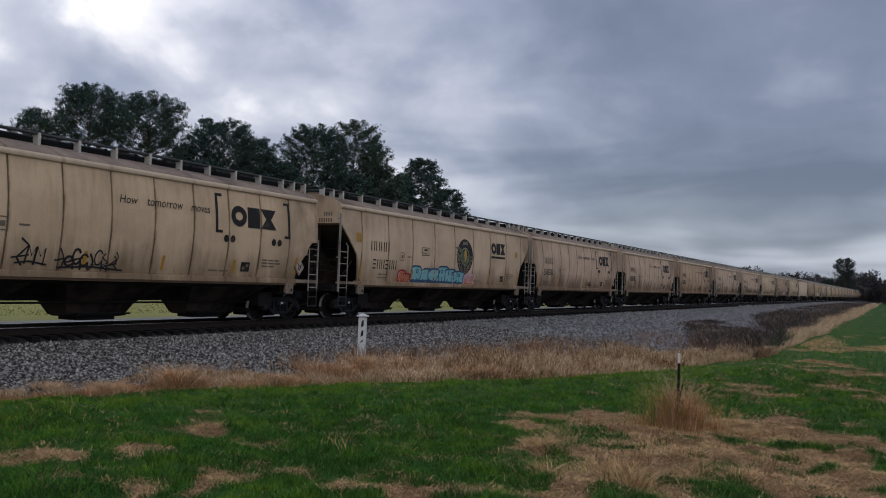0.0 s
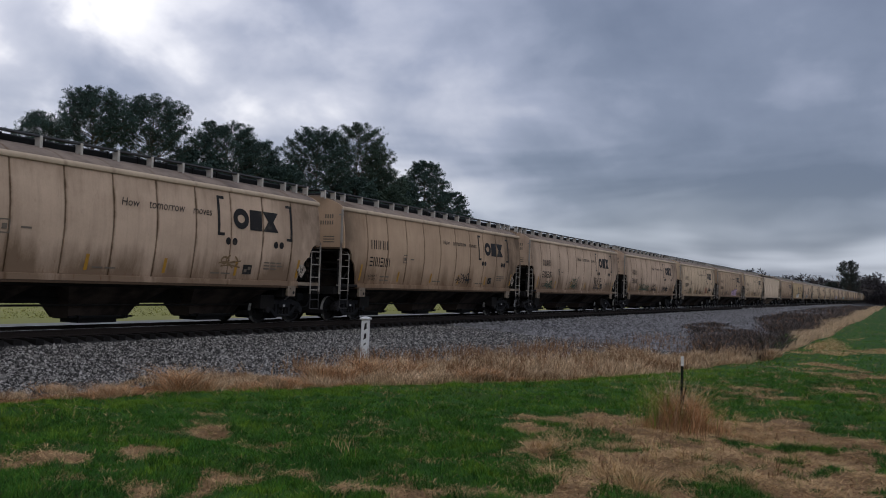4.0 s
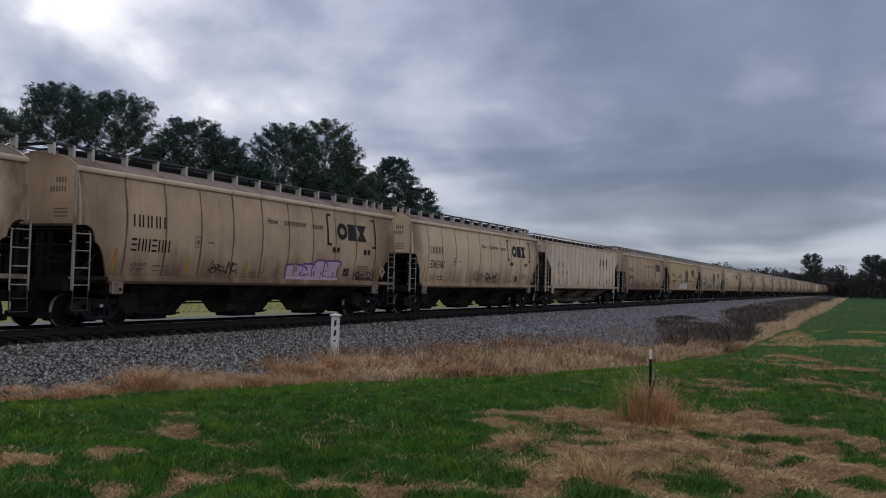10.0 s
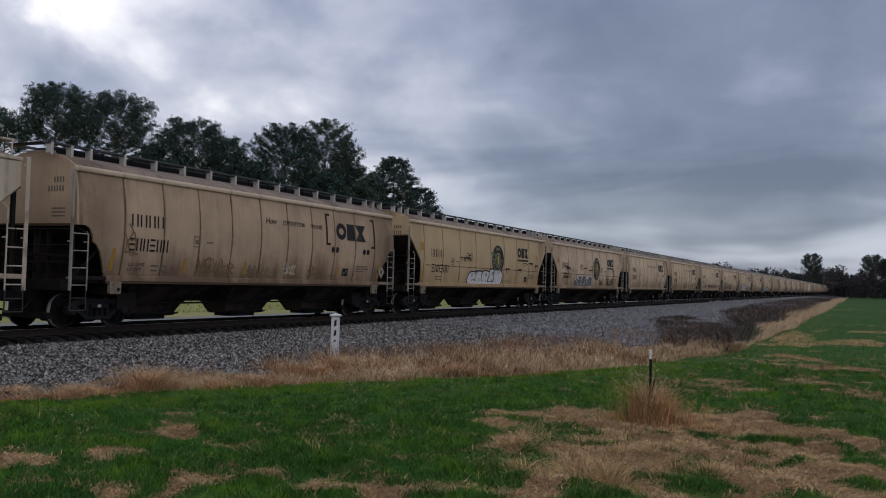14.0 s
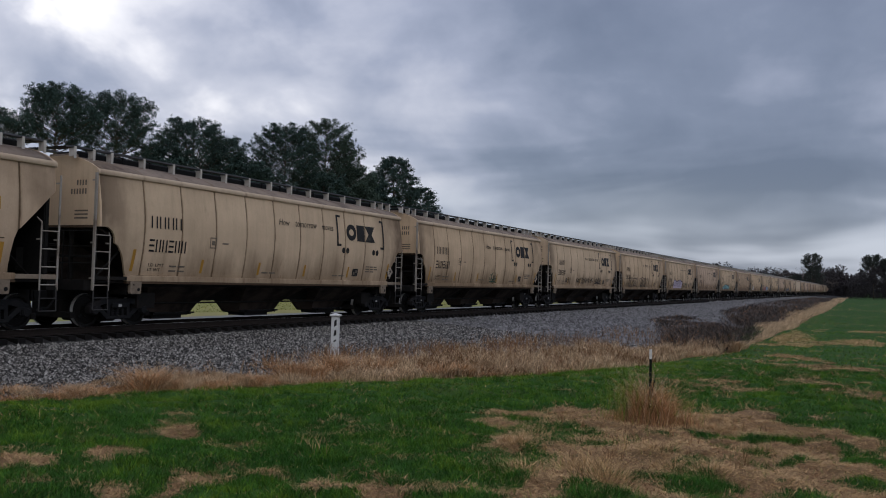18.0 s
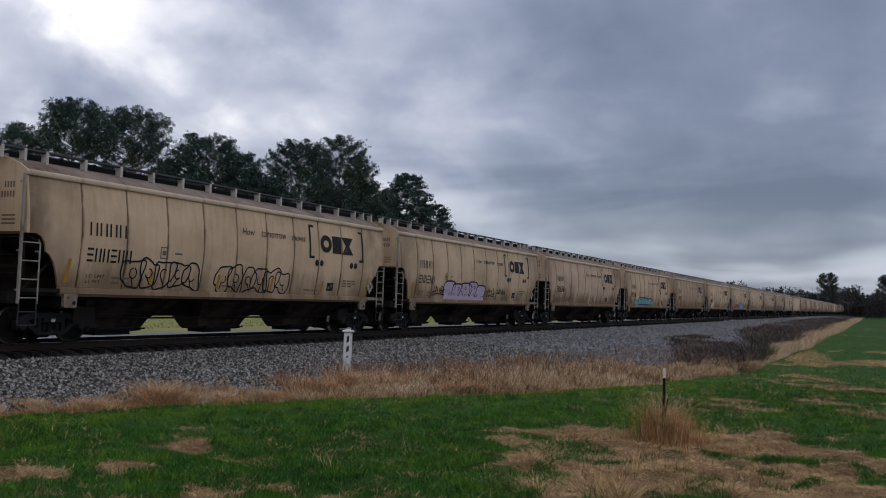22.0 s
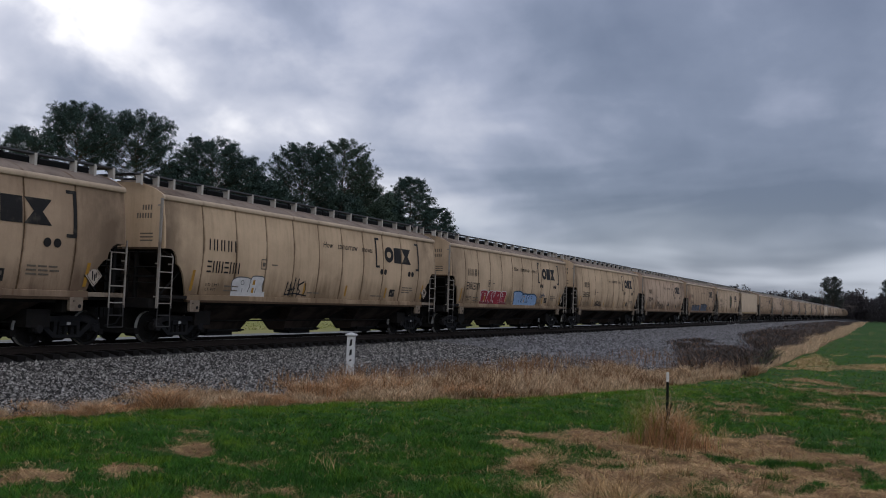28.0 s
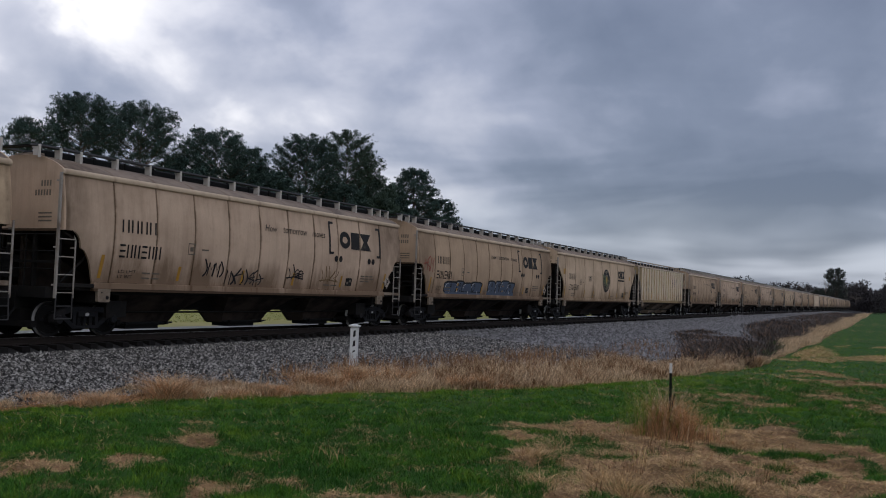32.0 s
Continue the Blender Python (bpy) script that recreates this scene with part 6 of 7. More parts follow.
def make_field():
    rng = np.random.RandomState(11)
    for name, n, r0, r1, h, w, joints in (("field_grass", 170000, 7.6, 15.5, 0.044, 0.0065, True), ("field_grass", 130000, 15.5, 30, 0.065, 0.014, False), ("field_grass", 150000, 30, 260, 0.07, 0.032, False)):
        x, y = fan(rng, n, r0, r1)
        toe = np.interp(x, TOE_X, TOE_Y) + 0.5 * (value_noise(x, y, 0.7, 8) - 0.5) + 0.7 * (value_noise(x, y * 0, 1.6, 78) - 0.5)
        d = dryness(x, y) + 0.42 * (rng.rand(n) - 0.5)
        keep = (y < toe) & (d < np.where(x > 19.5, 0.35 + 0.5 * rng.rand(n), 0.47))
        x, y = x[keep], y[keep]
        k = len(x)
        tuft = 0.35 + 1.5 * value_noise(x, y, 0.30, 9) * (0.35 + value_noise(x, y, 1.3, 10))
        hh = h * tuft * (0.6 + 0.7 * rng.rand(k))
        near = np.clip((y - np.interp(x, TOE_X, TOE_Y) + 3.6) / 3.0, 0, 1)
        light = rng.rand(k) < 0.02 + 0.34 * value_noise(x, y, 0.55, 29) + 0.65 * near + (0.18 if r1 > 20 else 0.0)
        aim = rng.rand(k) * math.tau
        z = land(x, y) - 0.005
        deep = ~light & (r1 < 100) & (value_noise(x, y, 1.1, 61) + 0.5 * (rng.rand(k) - 0.5) > 0.52)
        dead = rng.rand(k) < 0.035 * value_noise(x, y, 0.8, 63)
        dry = np.clip((dryness(x, y) + 0.15) / 0.5, 0, 1)          # the grass thins and dulls round the bare patches
        light &= rng.rand(k) > 0.8 * dry
        dead |= rng.rand(k) < 0.34 * dry ** 2
        hh = np.where(deep, hh * 1.35, hh)
        yellow = light & ~dead & (rng.rand(k) < 0.75 * near * value_noise(x, y, 1.2, 67) + 0.12)
        for sel, mat, lab in ((~light & ~deep & ~dead, GRASS, "dense green pasture grass"), (light & ~dead & ~yellow, GRASS_LIGHT, "bright green grass along the verge"), (yellow, GRASS_YELLOW, "yellow-green grass along the verge"),
                              (deep & ~dead, GRASS_DEEP, "deep green clumps of grass"), (dead, STRAW, "dead pale blades among the grass")):
            blades(name, x[sel], y[sel], z[sel], hh[sel], w * (0.7 + 0.6 * rng.rand(sel.sum())), hh[sel] * (0.5 + 1.2 * rng.rand(sel.sum())), aim[sel], mat, lab, joints)
    # straw lying over the bare patches
    x, y = fan(rng, 150000, 7.6, 34)
    more = fan(rng, 110000, 19, 38, 70.0, 96.0)
    x, y = np.concatenate([x, more[0]]), np.concatenate([y, more[1]])
    d = dryness(x, y) + 0.5 * (rng.rand(len(x)) - 0.5)
    keep = (d > 0.40) & (y < np.interp(x, TOE_X, TOE_Y))
    x, y = x[keep], y[keep]
    k = len(x)
    far = np.hypot(x, y)
    L = (0.05 + 0.12 * rng.rand(k)) * (1 + far / 40)
    russet = rng.rand(k) < 0.30 + 0.45 * (value_noise(x, y, 0.5, 27) > 0.5)
    for sel, mat in ((~russet, STRAW), (russet, RUSSET)):
        q = sel.sum()
        blades("straw_litter", x[sel], y[sel], land(x[sel], y[sel]) + 0.01, 0.012 + 0.045 * rng.rand(q) ** 2, 0.005 + 0.0006 * far[sel], L[sel], rng.rand(q) * math.tau, mat, "flattened dry straw on bare soil")
    x, y = fan(rng, 190000, 7.6, 18)
    keep = (dryness(x, y) + 0.2 * (rng.rand(len(x)) - 0.5) > 0.5) & (y < np.interp(x, TOE_X, TOE_Y))
    x, y = x[keep], y[keep]
    q = len(x)
    blades("short_straw", x, y, land(x, y) + 0.006, 0.008 + 0.035 * rng.rand(q) ** 2, 0.004 + 0.0004 * np.hypot(x, y), 0.05 + 0.11 * rng.rand(q), rng.rand(q) * math.tau, STRAW, "short dry straw on bare soil", False)
    x, y = fan(rng, 90000, 34, 260)
    more = fan(rng, 60000, 34, 62, 80.0, 96.0)
    x, y = np.concatenate([x, more[0]]), np.concatenate([y, more[1]])
    keep = (np.maximum(dryness(x, y) - 0.45, np.where(x > 45, strips(x, y) - 0.74, -1) - 0.12 * rng.rand(len(x))) > 0) & (y < np.interp(x, TOE_X, TOE_Y))
    x, y = x[keep], y[keep]
    n = len(x)
    blades("bleached_strip", x, y, land(x, y), 0.03 + 0.05 * rng.rand(n), 0.018 + 0.0004 * x, 0.06 + 0.12 * rng.rand(n), rng.rand(n) * math.tau, STRAW, "bleached strips across the pasture", False)
    # drooping heaps of long pale straw
    cx = np.array([10.6, 11.3, 12.2, 12.9, 11.9, 13.6, 14.4, 16.3, 13.3, 10.6, 11.0, 11.8])
    cy = np.array([3.9, 3.5, 4.6, 2.7, 2.3, 4.9, 1.4, 2.4, 3.9, 2.8, 3.1, 1.8])
    tall = np.array([0.16, 0.18, 0.18, 0.14, 0.16, 0.10, 0.12, 0.1, 0.12, 0.32, 0.30, 0.14])
    q = 5200
    i = rng.randint(0, len(cx), q)
    ox, oy = rng.randn(q) * 0.24, rng.randn(q) * 0.24
    x, y = cx[i] + ox, cy[i] + oy
    lift = tall[i] * np.exp(-(ox ** 2 + oy ** 2) / 0.08)
    aim = np.arctan2(oy, ox) + 0.9 * rng.randn(q)
    blades("straw_heap", x, y, land(x, y) + lift * 0.35 * rng.rand(q), lift * (0.4 + 0.8 * rng.rand(q)) + 0.02, 0.006 + 0 * x, 0.12 + 0.26 * rng.rand(q), aim, STRAW, "drooping heaps of pale dry straw")
    # dark russet weeds on the bare ground
    q = 60
    x, y = 10.5 + 6 * rng.rand(q), 1.2 + 3.6 * rng.rand(q)
    x, y = np.repeat(x, 7) + 0.05 * rng.randn(q * 7), np.repeat(y, 7) + 0.05 * rng.randn(q * 7)
    keep = dryness(x, y) > 0.4
    x, y = x[keep], y[keep]
    q = len(x)
    blades("russet_weeds", x, y, land(x, y), 0.07 + 0.12 * rng.rand(q), 0.012 + 0 * x, 0.06 * rng.rand(q), rng.rand(q) * math.tau, RUSSET, "small russet weeds on bare ground")
    # a few bent dead weeds standing in the grass
    for wx, wy, tall in ((9.9, 6.5, 0.32), (10.2, 6.9, 0.24), (13.2, 4.5, 0.3), (12.4, 3.1, 0.34), (17.2, 2.6, 0.3), (19.0, 2.2, 0.3)):
        q = 9
        x, y = wx + 0.05 * rng.randn(q), wy + 0.05 * rng.randn(q)
        blades("dead_weed", x, y, land(x, y), tall * (0.5 + 0.6 * rng.rand(q)), 0.009 + 0 * x, tall * (0.3 + 0.7 * rng.rand(q)), rng.rand(q) * math.tau, STRAW, "bent pale dead weed in the grass")
    # single light green weeds
    x, y = fan(rng, 2500, 8, 24)
    keep = (y < np.interp(x, TOE_X, TOE_Y) - 0.3)
    x, y = x[keep], y[keep]
    blades("field_weeds", x, y, land(x, y), 0.07 + 0.10 * rng.rand(len(x)), 0.005 + 0 * x, 0.05 + 0.12 * rng.rand(len(x)), rng.rand(len(x)) * math.tau, GRASS_LIGHT, "scattered taller green weeds")


def make_post_tussock(px, py):
    """The tangle of dry grass round the fence post: a low ragged mound, green sprays to one side, thin weeds to the other."""
    rng = np.random.RandomState(31)
    across = np.array([0.46, -0.89])
    for mat, n, r, h, lab in ((STRAW, 420, 0.34, 0.86, "straw-coloured grass round the fence post"), (TUSSOCK, 3000, 0.46, 0.78, "rust-brown dead grass round the fence post"), (RUSSET, 2600, 0.62, 0.36, "dark dead stems at the foot of the tussock")):
        a, q = rng.rand(n) * math.tau, np.abs(rng.randn(n)) * r
        u, v = q * np.cos(a) * 1.1 + 0.06, q * np.sin(a) * 0.6 + 0.12
        x, y = px + u * across[0] + v * 0.89, py + u * across[1] + v * 0.46
        uneven = 0.25 + 1.2 * value_noise(x, y, 0.20, 37)
        hh = h * np.exp(-(q / 0.62) ** 2) * uneven * (0.25 + 0.85 * rng.rand(n))
        blades("tall_tussock", x, y, land(x, y), hh, 0.004 + 0.005 * rng.rand(n), hh * (0.1 + 1.3 * rng.rand(n) ** 1.3) + 0.04, rng.rand(n) * math.tau, mat, lab)
    # feathery stalks: a stem with short blades along its upper half
    for mat, n, at, wide, tall, lab in ((GRASS_YELLOW, 110, -0.40, 0.26, 0.98, "yellow-green feathery stems in the tussock"), (BANK_STRAW, 110, -0.10, 0.26, 1.10, "pale feathery stems in the tussock"),
                                        (GRASS_LIGHT, 16, 0.62, 0.20, 0.66, "thin green weeds beside the tussock"), (STRAW, 26, 0.95, 0.34, 0.46, "thin dry weeds with seed heads"), (TUSSOCK, 150, 0.16, 0.30, 0.78, "rust-brown feathery stems")):
        u, v = at + wide * rng.randn(n), 0.1 + 0.2 * rng.randn(n)
        x, y = px + u * across[0] + v * 0.89, py + u * across[1] + v * 0.46
        hh, aim = tall * (0.5 + 0.5 * rng.rand(n)) * np.exp(-((u - at) / (2.2 * wide)) ** 2), rng.rand(n) * math.tau
        lean = hh * (0.1 + 0.4 * rng.rand(n))
        z = land(x, y)
        blades("feathery_stems", x, y, z, hh, 0.005 + 0 * x, lean, aim, mat, lab)
        k = 12
        f = 0.5 + 0.5 * rng.rand(n, k)
        bx = x[:, None] + np.cos(aim)[:, None] * lean[:, None] * f ** 1.7
        by = y[:, None] + np.sin(aim)[:, None] * lean[:, None] * f ** 1.7
        bz = z[:, None] + hh[:, None] * f
        m = n * k
        blades("seed_heads", bx.ravel(), by.ravel(), bz.ravel(), 0.02 + 0.05 * rng.rand(m), 0.008 + 0 * bx.ravel(), 0.03 + 0.06 * rng.rand(m), rng.rand(m) * math.tau, mat, "bushy tips of the tall stems", False)


def make_verge():
    """Dry grass between the field and the gravel, low by the near end, tall further on."""
    rng = np.random.RandomState(41)
    n = 110000
    x = 9 + 30 * rng.rand(n) ** 1.25
    toe = np.interp(x, TOE_X, TOE_Y)
    top = np.interp(x, VERGE_X, VERGE_Y)
    span = np.maximum(top - toe, 0.45)
    u = rng.rand(n) ** 1.3
    y = toe - 0.12 + u * (span + 0.25) + (value_noise(x, x * 0, 0.8, 12) - 0.5) * 0.5 + (value_noise(x, x * 0, 1.6, 78) - 0.5) * 0.7
    clump = 0.62 * value_noise(x, y, 1.15, 13) + 0.38 * value_noise(x, y, 0.34, 43)
    keep = (clump + 0.34 * rng.rand(n) > np.interp(x, [9, 16, 20], [0.96, 0.90, 0.54])) & (y < YC - 2.6)
    x, y, u, clump = x[keep], y[keep], u[keep], clump[keep]
    k = len(x)
    tall = 0.07 + 0.17 * np.clip((x - 15) / 9, 0, 1) + 0.15 * np.clip((x - 40) / 20, 0, 1)
    hh = tall * (0.05 + 2.8 * clump ** 2.3) * (0.35 + 0.95 * rng.rand(k))
    w = 0.008 + 0.0004 * x
    russet = rng.rand(k) < 0.10 + 0.42 * (value_noise(x, y, 1.8, 14) > 0.55) + 0.2 * (u > 0.7)
    for sel, mat, lab in ((~russet, BANK_STRAW, "pale dry grass below the gravel bank"), (russet, RUSSET, "brown dead weeds below the gravel bank")):
        q = sel.sum()
        blades("verge_grass", x[sel], y[sel], land(x[sel], y[sel]), hh[sel], w[sel], hh[sel] * (0.3 + 0.9 * rng.rand(q)), 4.2 + 1.6 * rng.randn(q), mat, lab)
    # matted straw lying between the mounds
    k = 26000
    x = 9 + 16 * rng.rand(k)
    y = np.interp(x, TOE_X, TOE_Y) - 0.05 + 0.5 * rng.rand(k) + (value_noise(x, x * 0, 1.6, 78) - 0.5) * 0.7
    keep = value_noise(x, y, 0.7, 57) + 0.3 * rng.rand(k) > 0.55
    x, y = x[keep], y[keep]
    k = len(x)
    dull = rng.rand(k) < 0.45
    for sel, mat in ((~dull, TUSSOCK), (dull, RUSSET)):
        q = sel.sum()
        blades("verge_litter", x[sel], y[sel], land(x[sel], y[sel]) + 0.012, 0.02 + 0.05 * rng.rand(q), 0.008 + 0 * x[sel], 0.1 + 0.16 * rng.rand(q), rng.rand(q) * math.tau, mat, "matted straw along the foot of the bank")
    # separate arching clumps along the near foot of the bank
    cx = np.array([9.6, 10.7, 11.2, 12.1, 13.0, 13.3, 14.3, 15.0, 15.5, 16.3, 17.0, 17.4, 18.3, 19.0, 19.6, 20.5, 21.3, 22.4, 23.2])
    cy = np.interp(cx, TOE_X, TOE_Y) + 0.28 + 0.25 * rng.rand(len(cx))
    big = (0.20 + 0.20 * rng.rand(len(cx))) * np.interp(cx, [9, 16, 20], [0.45, 0.6, 1.0])
    red = rng.rand(len(cx)) < 0.35
    # larger heaps, bent over by the weather
    hx, hy = np.array([14.15, 14.5, 12.6, 12.1, 15.5, 16.3, 17.7, 18.2, 19.3, 20.4]), np.array([13.65, 13.45, 13.95, 15.0, 12.85, 12.5, 12.5, 12.2, 12.2, 11.6])
    tall = np.array([0.52, 0.30, 0.24, 0.12, 0.16, 0.24, 0.40, 0.30, 0.44, 0.34])
    for mat, count in ((BANK_STRAW, 300), (TUSSOCK, 420)):
        tufts("verge_heap", rng, hx, hy, count, tall, 0.009, 2.3, mat, "heap of bent dead grass by the gravel", 0.18)
    for sel, mat in ((~red, BANK_STRAW), (red, TUSSOCK)):
        tufts("verge_clump", rng, cx[sel], cy[sel], 260, big[sel], 0.008, 1.9, mat, "arching clump of dead grass by the gravel", 0.13)
    # upright stalks with bushy tips standing out of the band
    k = 1400
    x = 14 + 24 * rng.rand(k)
    toe, top = np.interp(x, TOE_X, TOE_Y), np.interp(x, VERGE_X, VERGE_Y)
    y = toe + 0.15 + np.maximum(top - toe, 0.4) * rng.rand(k)
    keep = value_noise(x, y, 1.6, 55) > 0.38
    x, y = x[keep], y[keep]
    k = len(x)
    hh, aim = (0.26 + 0.34 * rng.rand(k)) * np.clip(0.5 + (x - 14) / 12, 0.5, 1.1), rng.rand(k) * math.tau
    lean, z = hh * (0.1 + 0.5 * rng.rand(k)), land(x, y)
    brown = rng.rand(k) < 0.25 + 0.5 * (y - toe[keep]) / np.maximum(top - toe, 0.4)[keep]
    for sel, mat in ((~brown, BANK_STRAW), (brown, RUSSET)):
        q = sel.sum()
        blades("verge_stalks", x[sel], y[sel], z[sel], hh[sel], 0.011 + 0 * x[sel], lean[sel], aim[sel], mat, "upright dead stalks below the gravel bank")
        f = 0.55 + 0.45 * rng.rand(q, 9)
        bx, by = (x[sel] + np.cos(aim[sel]) * lean[sel] * f.T ** 1.7).T, (y[sel] + np.sin(aim[sel]) * lean[sel] * f.T ** 1.7).T
        bz = (z[sel] + hh[sel] * f.T).T
        m = q * 9
        blades("seed_heads", bx.ravel(), by.ravel(), bz.ravel(), 0.02 + 0.05 * rng.rand(m), 0.014 + 0 * bx.ravel(), 0.03 + 0.05 * rng.rand(m), rng.rand(m) * math.tau, mat, "bushy tips of dead stalks", False)
    # thin brown weeds straggling up into the gravel
    k = 4500
    x = 18 + 27 * rng.rand(k)
    lo, hi = np.interp(x, VERGE_X, VERGE_Y), np.interp(x, BED_X, BED_Y) + 0.4
    y = lo + (np.maximum(hi - lo, 0.3)) * rng.rand(k) ** 1.4
    keep = value_noise(x, y, 1.3, 33) > 0.42
    x, y = x[keep], y[keep]
    k = len(x)
    hh = 0.15 + 0.4 * rng.rand(k)
    blades("bank_weed", x, y, land(x, y), hh, 0.012 + 0 * x, hh * 0.7 * rng.rand(k), rng.rand(k) * math.tau, RUSSET, "thin brown weeds on the gravel")
    n = 60000
    x = 36 + 250 * rng.rand(n) ** 1.7
    lo, hi = np.interp(x, TOE_X, TOE_Y) - 0.5 + 1.1 * value_noise(x, x * 0, 5.0, 53), np.interp(x, VERGE_X, VERGE_Y) + 0.3 * np.clip((x - 48) / 8, 0, 1)
    y = lo + (hi - lo) * rng.rand(n)
    hh = (0.35 + 0.4 * rng.rand(n)) * (0.25 + 1.2 * value_noise(x, y, 3, 15)) * np.interp(x, [36, 47, 54, 300], [0.2, 0.3, 0.75, 1.0])
    blades("bank_grass", x, y, land(x, y), hh, 0.014 + 0.0003 * x, hh * (0.3 + 0.7 * rng.rand(n)), rng.rand(n) * math.tau, BANK_STRAW, "long tan grass along the far bank", False)


def inside(x, y, outline):
    """Which points lie within an outline on the plan."""
    hit = np.zeros(len(x), bool)
    for (xa, ya), (xb, yb) in zip(outline, outline[1:] + outline[:1]):
        if ya != yb:
            hit ^= ((ya > y) != (yb > y)) & (x < (xb - xa) * (y - ya) / (yb - ya) + xa)
    return hit


THICKETS = [([(34.5, 5.0), (34.8, 7.0), (44, 8.8), (60, 12.8), (66, 11.8), (59, 8.9), (52, 6.3), (46, 4.9), (40, 4.7)], 13000, 0.70),
            ([(54, 5.5), (63, 8.4), (88, 12.0), (130, 13.6), (190, 14.6), (290, 14.6), (300, 8.2), (160, 6.6), (105, 6.0), (75, 5.6)], 34000, 1.0)]


def make_brush():
    """Dark leafless brambles on the bank."""
    rng = np.random.RandomState(51)
    for outline, n, tall in THICKETS:
        xs, ys = [p[0] for p in outline], [p[1] for p in outline]
        x = min(xs) + (max(xs) - min(xs)) * rng.rand(n * 4) ** (1.0 if max(xs) < 100 else 1.7)
        y = min(ys) + (max(ys) - min(ys)) * rng.rand(n * 4)
        keep = inside(x + rng.randn(n * 4) * 0.5, y + rng.randn(n * 4) * 0.35, outline) & (value_noise(x, y, 1.5, 16) + 0.55 * rng.rand(n * 4) > 0.5)
        x, y = x[keep][:n], y[keep][:n]
        k = len(x)
        depth = np.clip((y - np.interp(x, TOE_X, TOE_Y)) / 5, 0, 1)      # lower and thinner up the gravel
        hh = tall * (1.0 - 0.65 * depth) * (0.25 + 0.9 * rng.rand(k)) * (0.4 + 1.1 * value_noise(x, y, 1.3, 47))
        brown = rng.rand(k) < 0.04 + 0.06 * depth
        for sel, mat, lab in ((~brown, BRUSH, "dark leafless bramble thicket on the bank"), (brown, RUSSET, "brown dead stems among the brambles")):
            q = sel.sum()
            blades("bramble_brush", x[sel], y[sel], land(x[sel], y[sel]) - 0.03, hh[sel], 0.010 + 0.00045 * x[sel], hh[sel] * (0.4 + 1.3 * rng.rand(q)), rng.rand(q) * math.tau, mat, lab)
    n = 2600
    x, y = 41 + 13 * rng.rand(n), 4.9 + 1.1 * rng.rand(n)
    blades("bank_weeds", x, y, land(x, y), 0.12 + 0.3 * rng.rand(n), 0.04 + 0 * x, 0.2 * rng.rand(n), rng.rand(n) * math.tau, GRASS, "low green weeds below the brambles", False)
    # pasture grass beyond the track
    n = 30000
    x = 14 + 130 * rng.rand(n) ** 1.4
    y = YC + 9 + 45 * rng.rand(n) ** 1.4
    blades("far_pasture_grass", x, y, land(x, y), 0.03 + 0.06 * rng.rand(n), 0.06 + 0 * x, 0.12 * rng.rand(n), rng.rand(n) * math.tau, PASTURE, "yellow-green pasture beyond the track", False)


def make_stones():
    """Crushed stone on the bank: broken octahedra of uneven size."""
    rng = np.random.RandomState(61)
    for n, x0, x1, size in ((100000, 7, 36, 0.031), (40000, 36, 120, 0.062), (20000, 120, 330, 0.14)):
        x = x0 + (x1 - x0) * rng.rand(n) ** 1.25
        bed = np.minimum(np.interp(x, BED_X, BED_Y), np.interp(x, VERGE_X, VERGE_Y)) - 0.2
        # stones stop short of the ties; the near-black bed there stands for shade
        y = bed + (YC - 1.62 - bed) * rng.rand(n)
        s = size * (0.5 + 1.0 * rng.rand(n) ** 1.5)
        z = land(x, y) + s * 0.15
        octa = np.array([[1, 0, 0], [-1, 0, 0], [0, 1, 0], [0, -1, 0], [0, 0, 1.1]], float)
        v = octa[None] * (0.6 + 0.8 * rng.rand(n, 5, 1)) + 0.25 * rng.randn(n, 5, 3)
        v[:, :, 2] *= 0.75
        a = rng.rand(n) * math.tau
        c, q = np.cos(a)[:, None], np.sin(a)[:, None]
        v = np.stack([v[:, :, 0] * c - v[:, :, 1] * q, v[:, :, 0] * q + v[:, :, 1] * c, v[:, :, 2]], 2)
        v = v * s[:, None, None] + np.stack([x, y, z], 1)[:, None]
        tri = np.array([[0, 2, 4], [2, 1, 4], [1, 3, 4], [3, 0, 4]])
        tri = (np.arange(n)[:, None, None] * 5 + tri[None]).reshape(-1, 3)
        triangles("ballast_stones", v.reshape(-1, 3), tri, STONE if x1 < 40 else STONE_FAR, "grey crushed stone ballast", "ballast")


PASTURE = material("pasture_blade", (0.27, 0.265, 0.075), 0.8, 0, 0.15, 2, island=0.4, space="World", big_scale=0.2, big=0.3)
make_field()
make_tufts()
make_post_tussock(15.9, 3.447)
make_verge()
make_brush()
make_stones()


# ---- trees ----
def branch_mesh(segments, sides=4):
    sh = Shape()
    for a, b, r0, r1 in segments:
        sh.rod(a, b, r0, sides, 0, r1, False)
    return sh


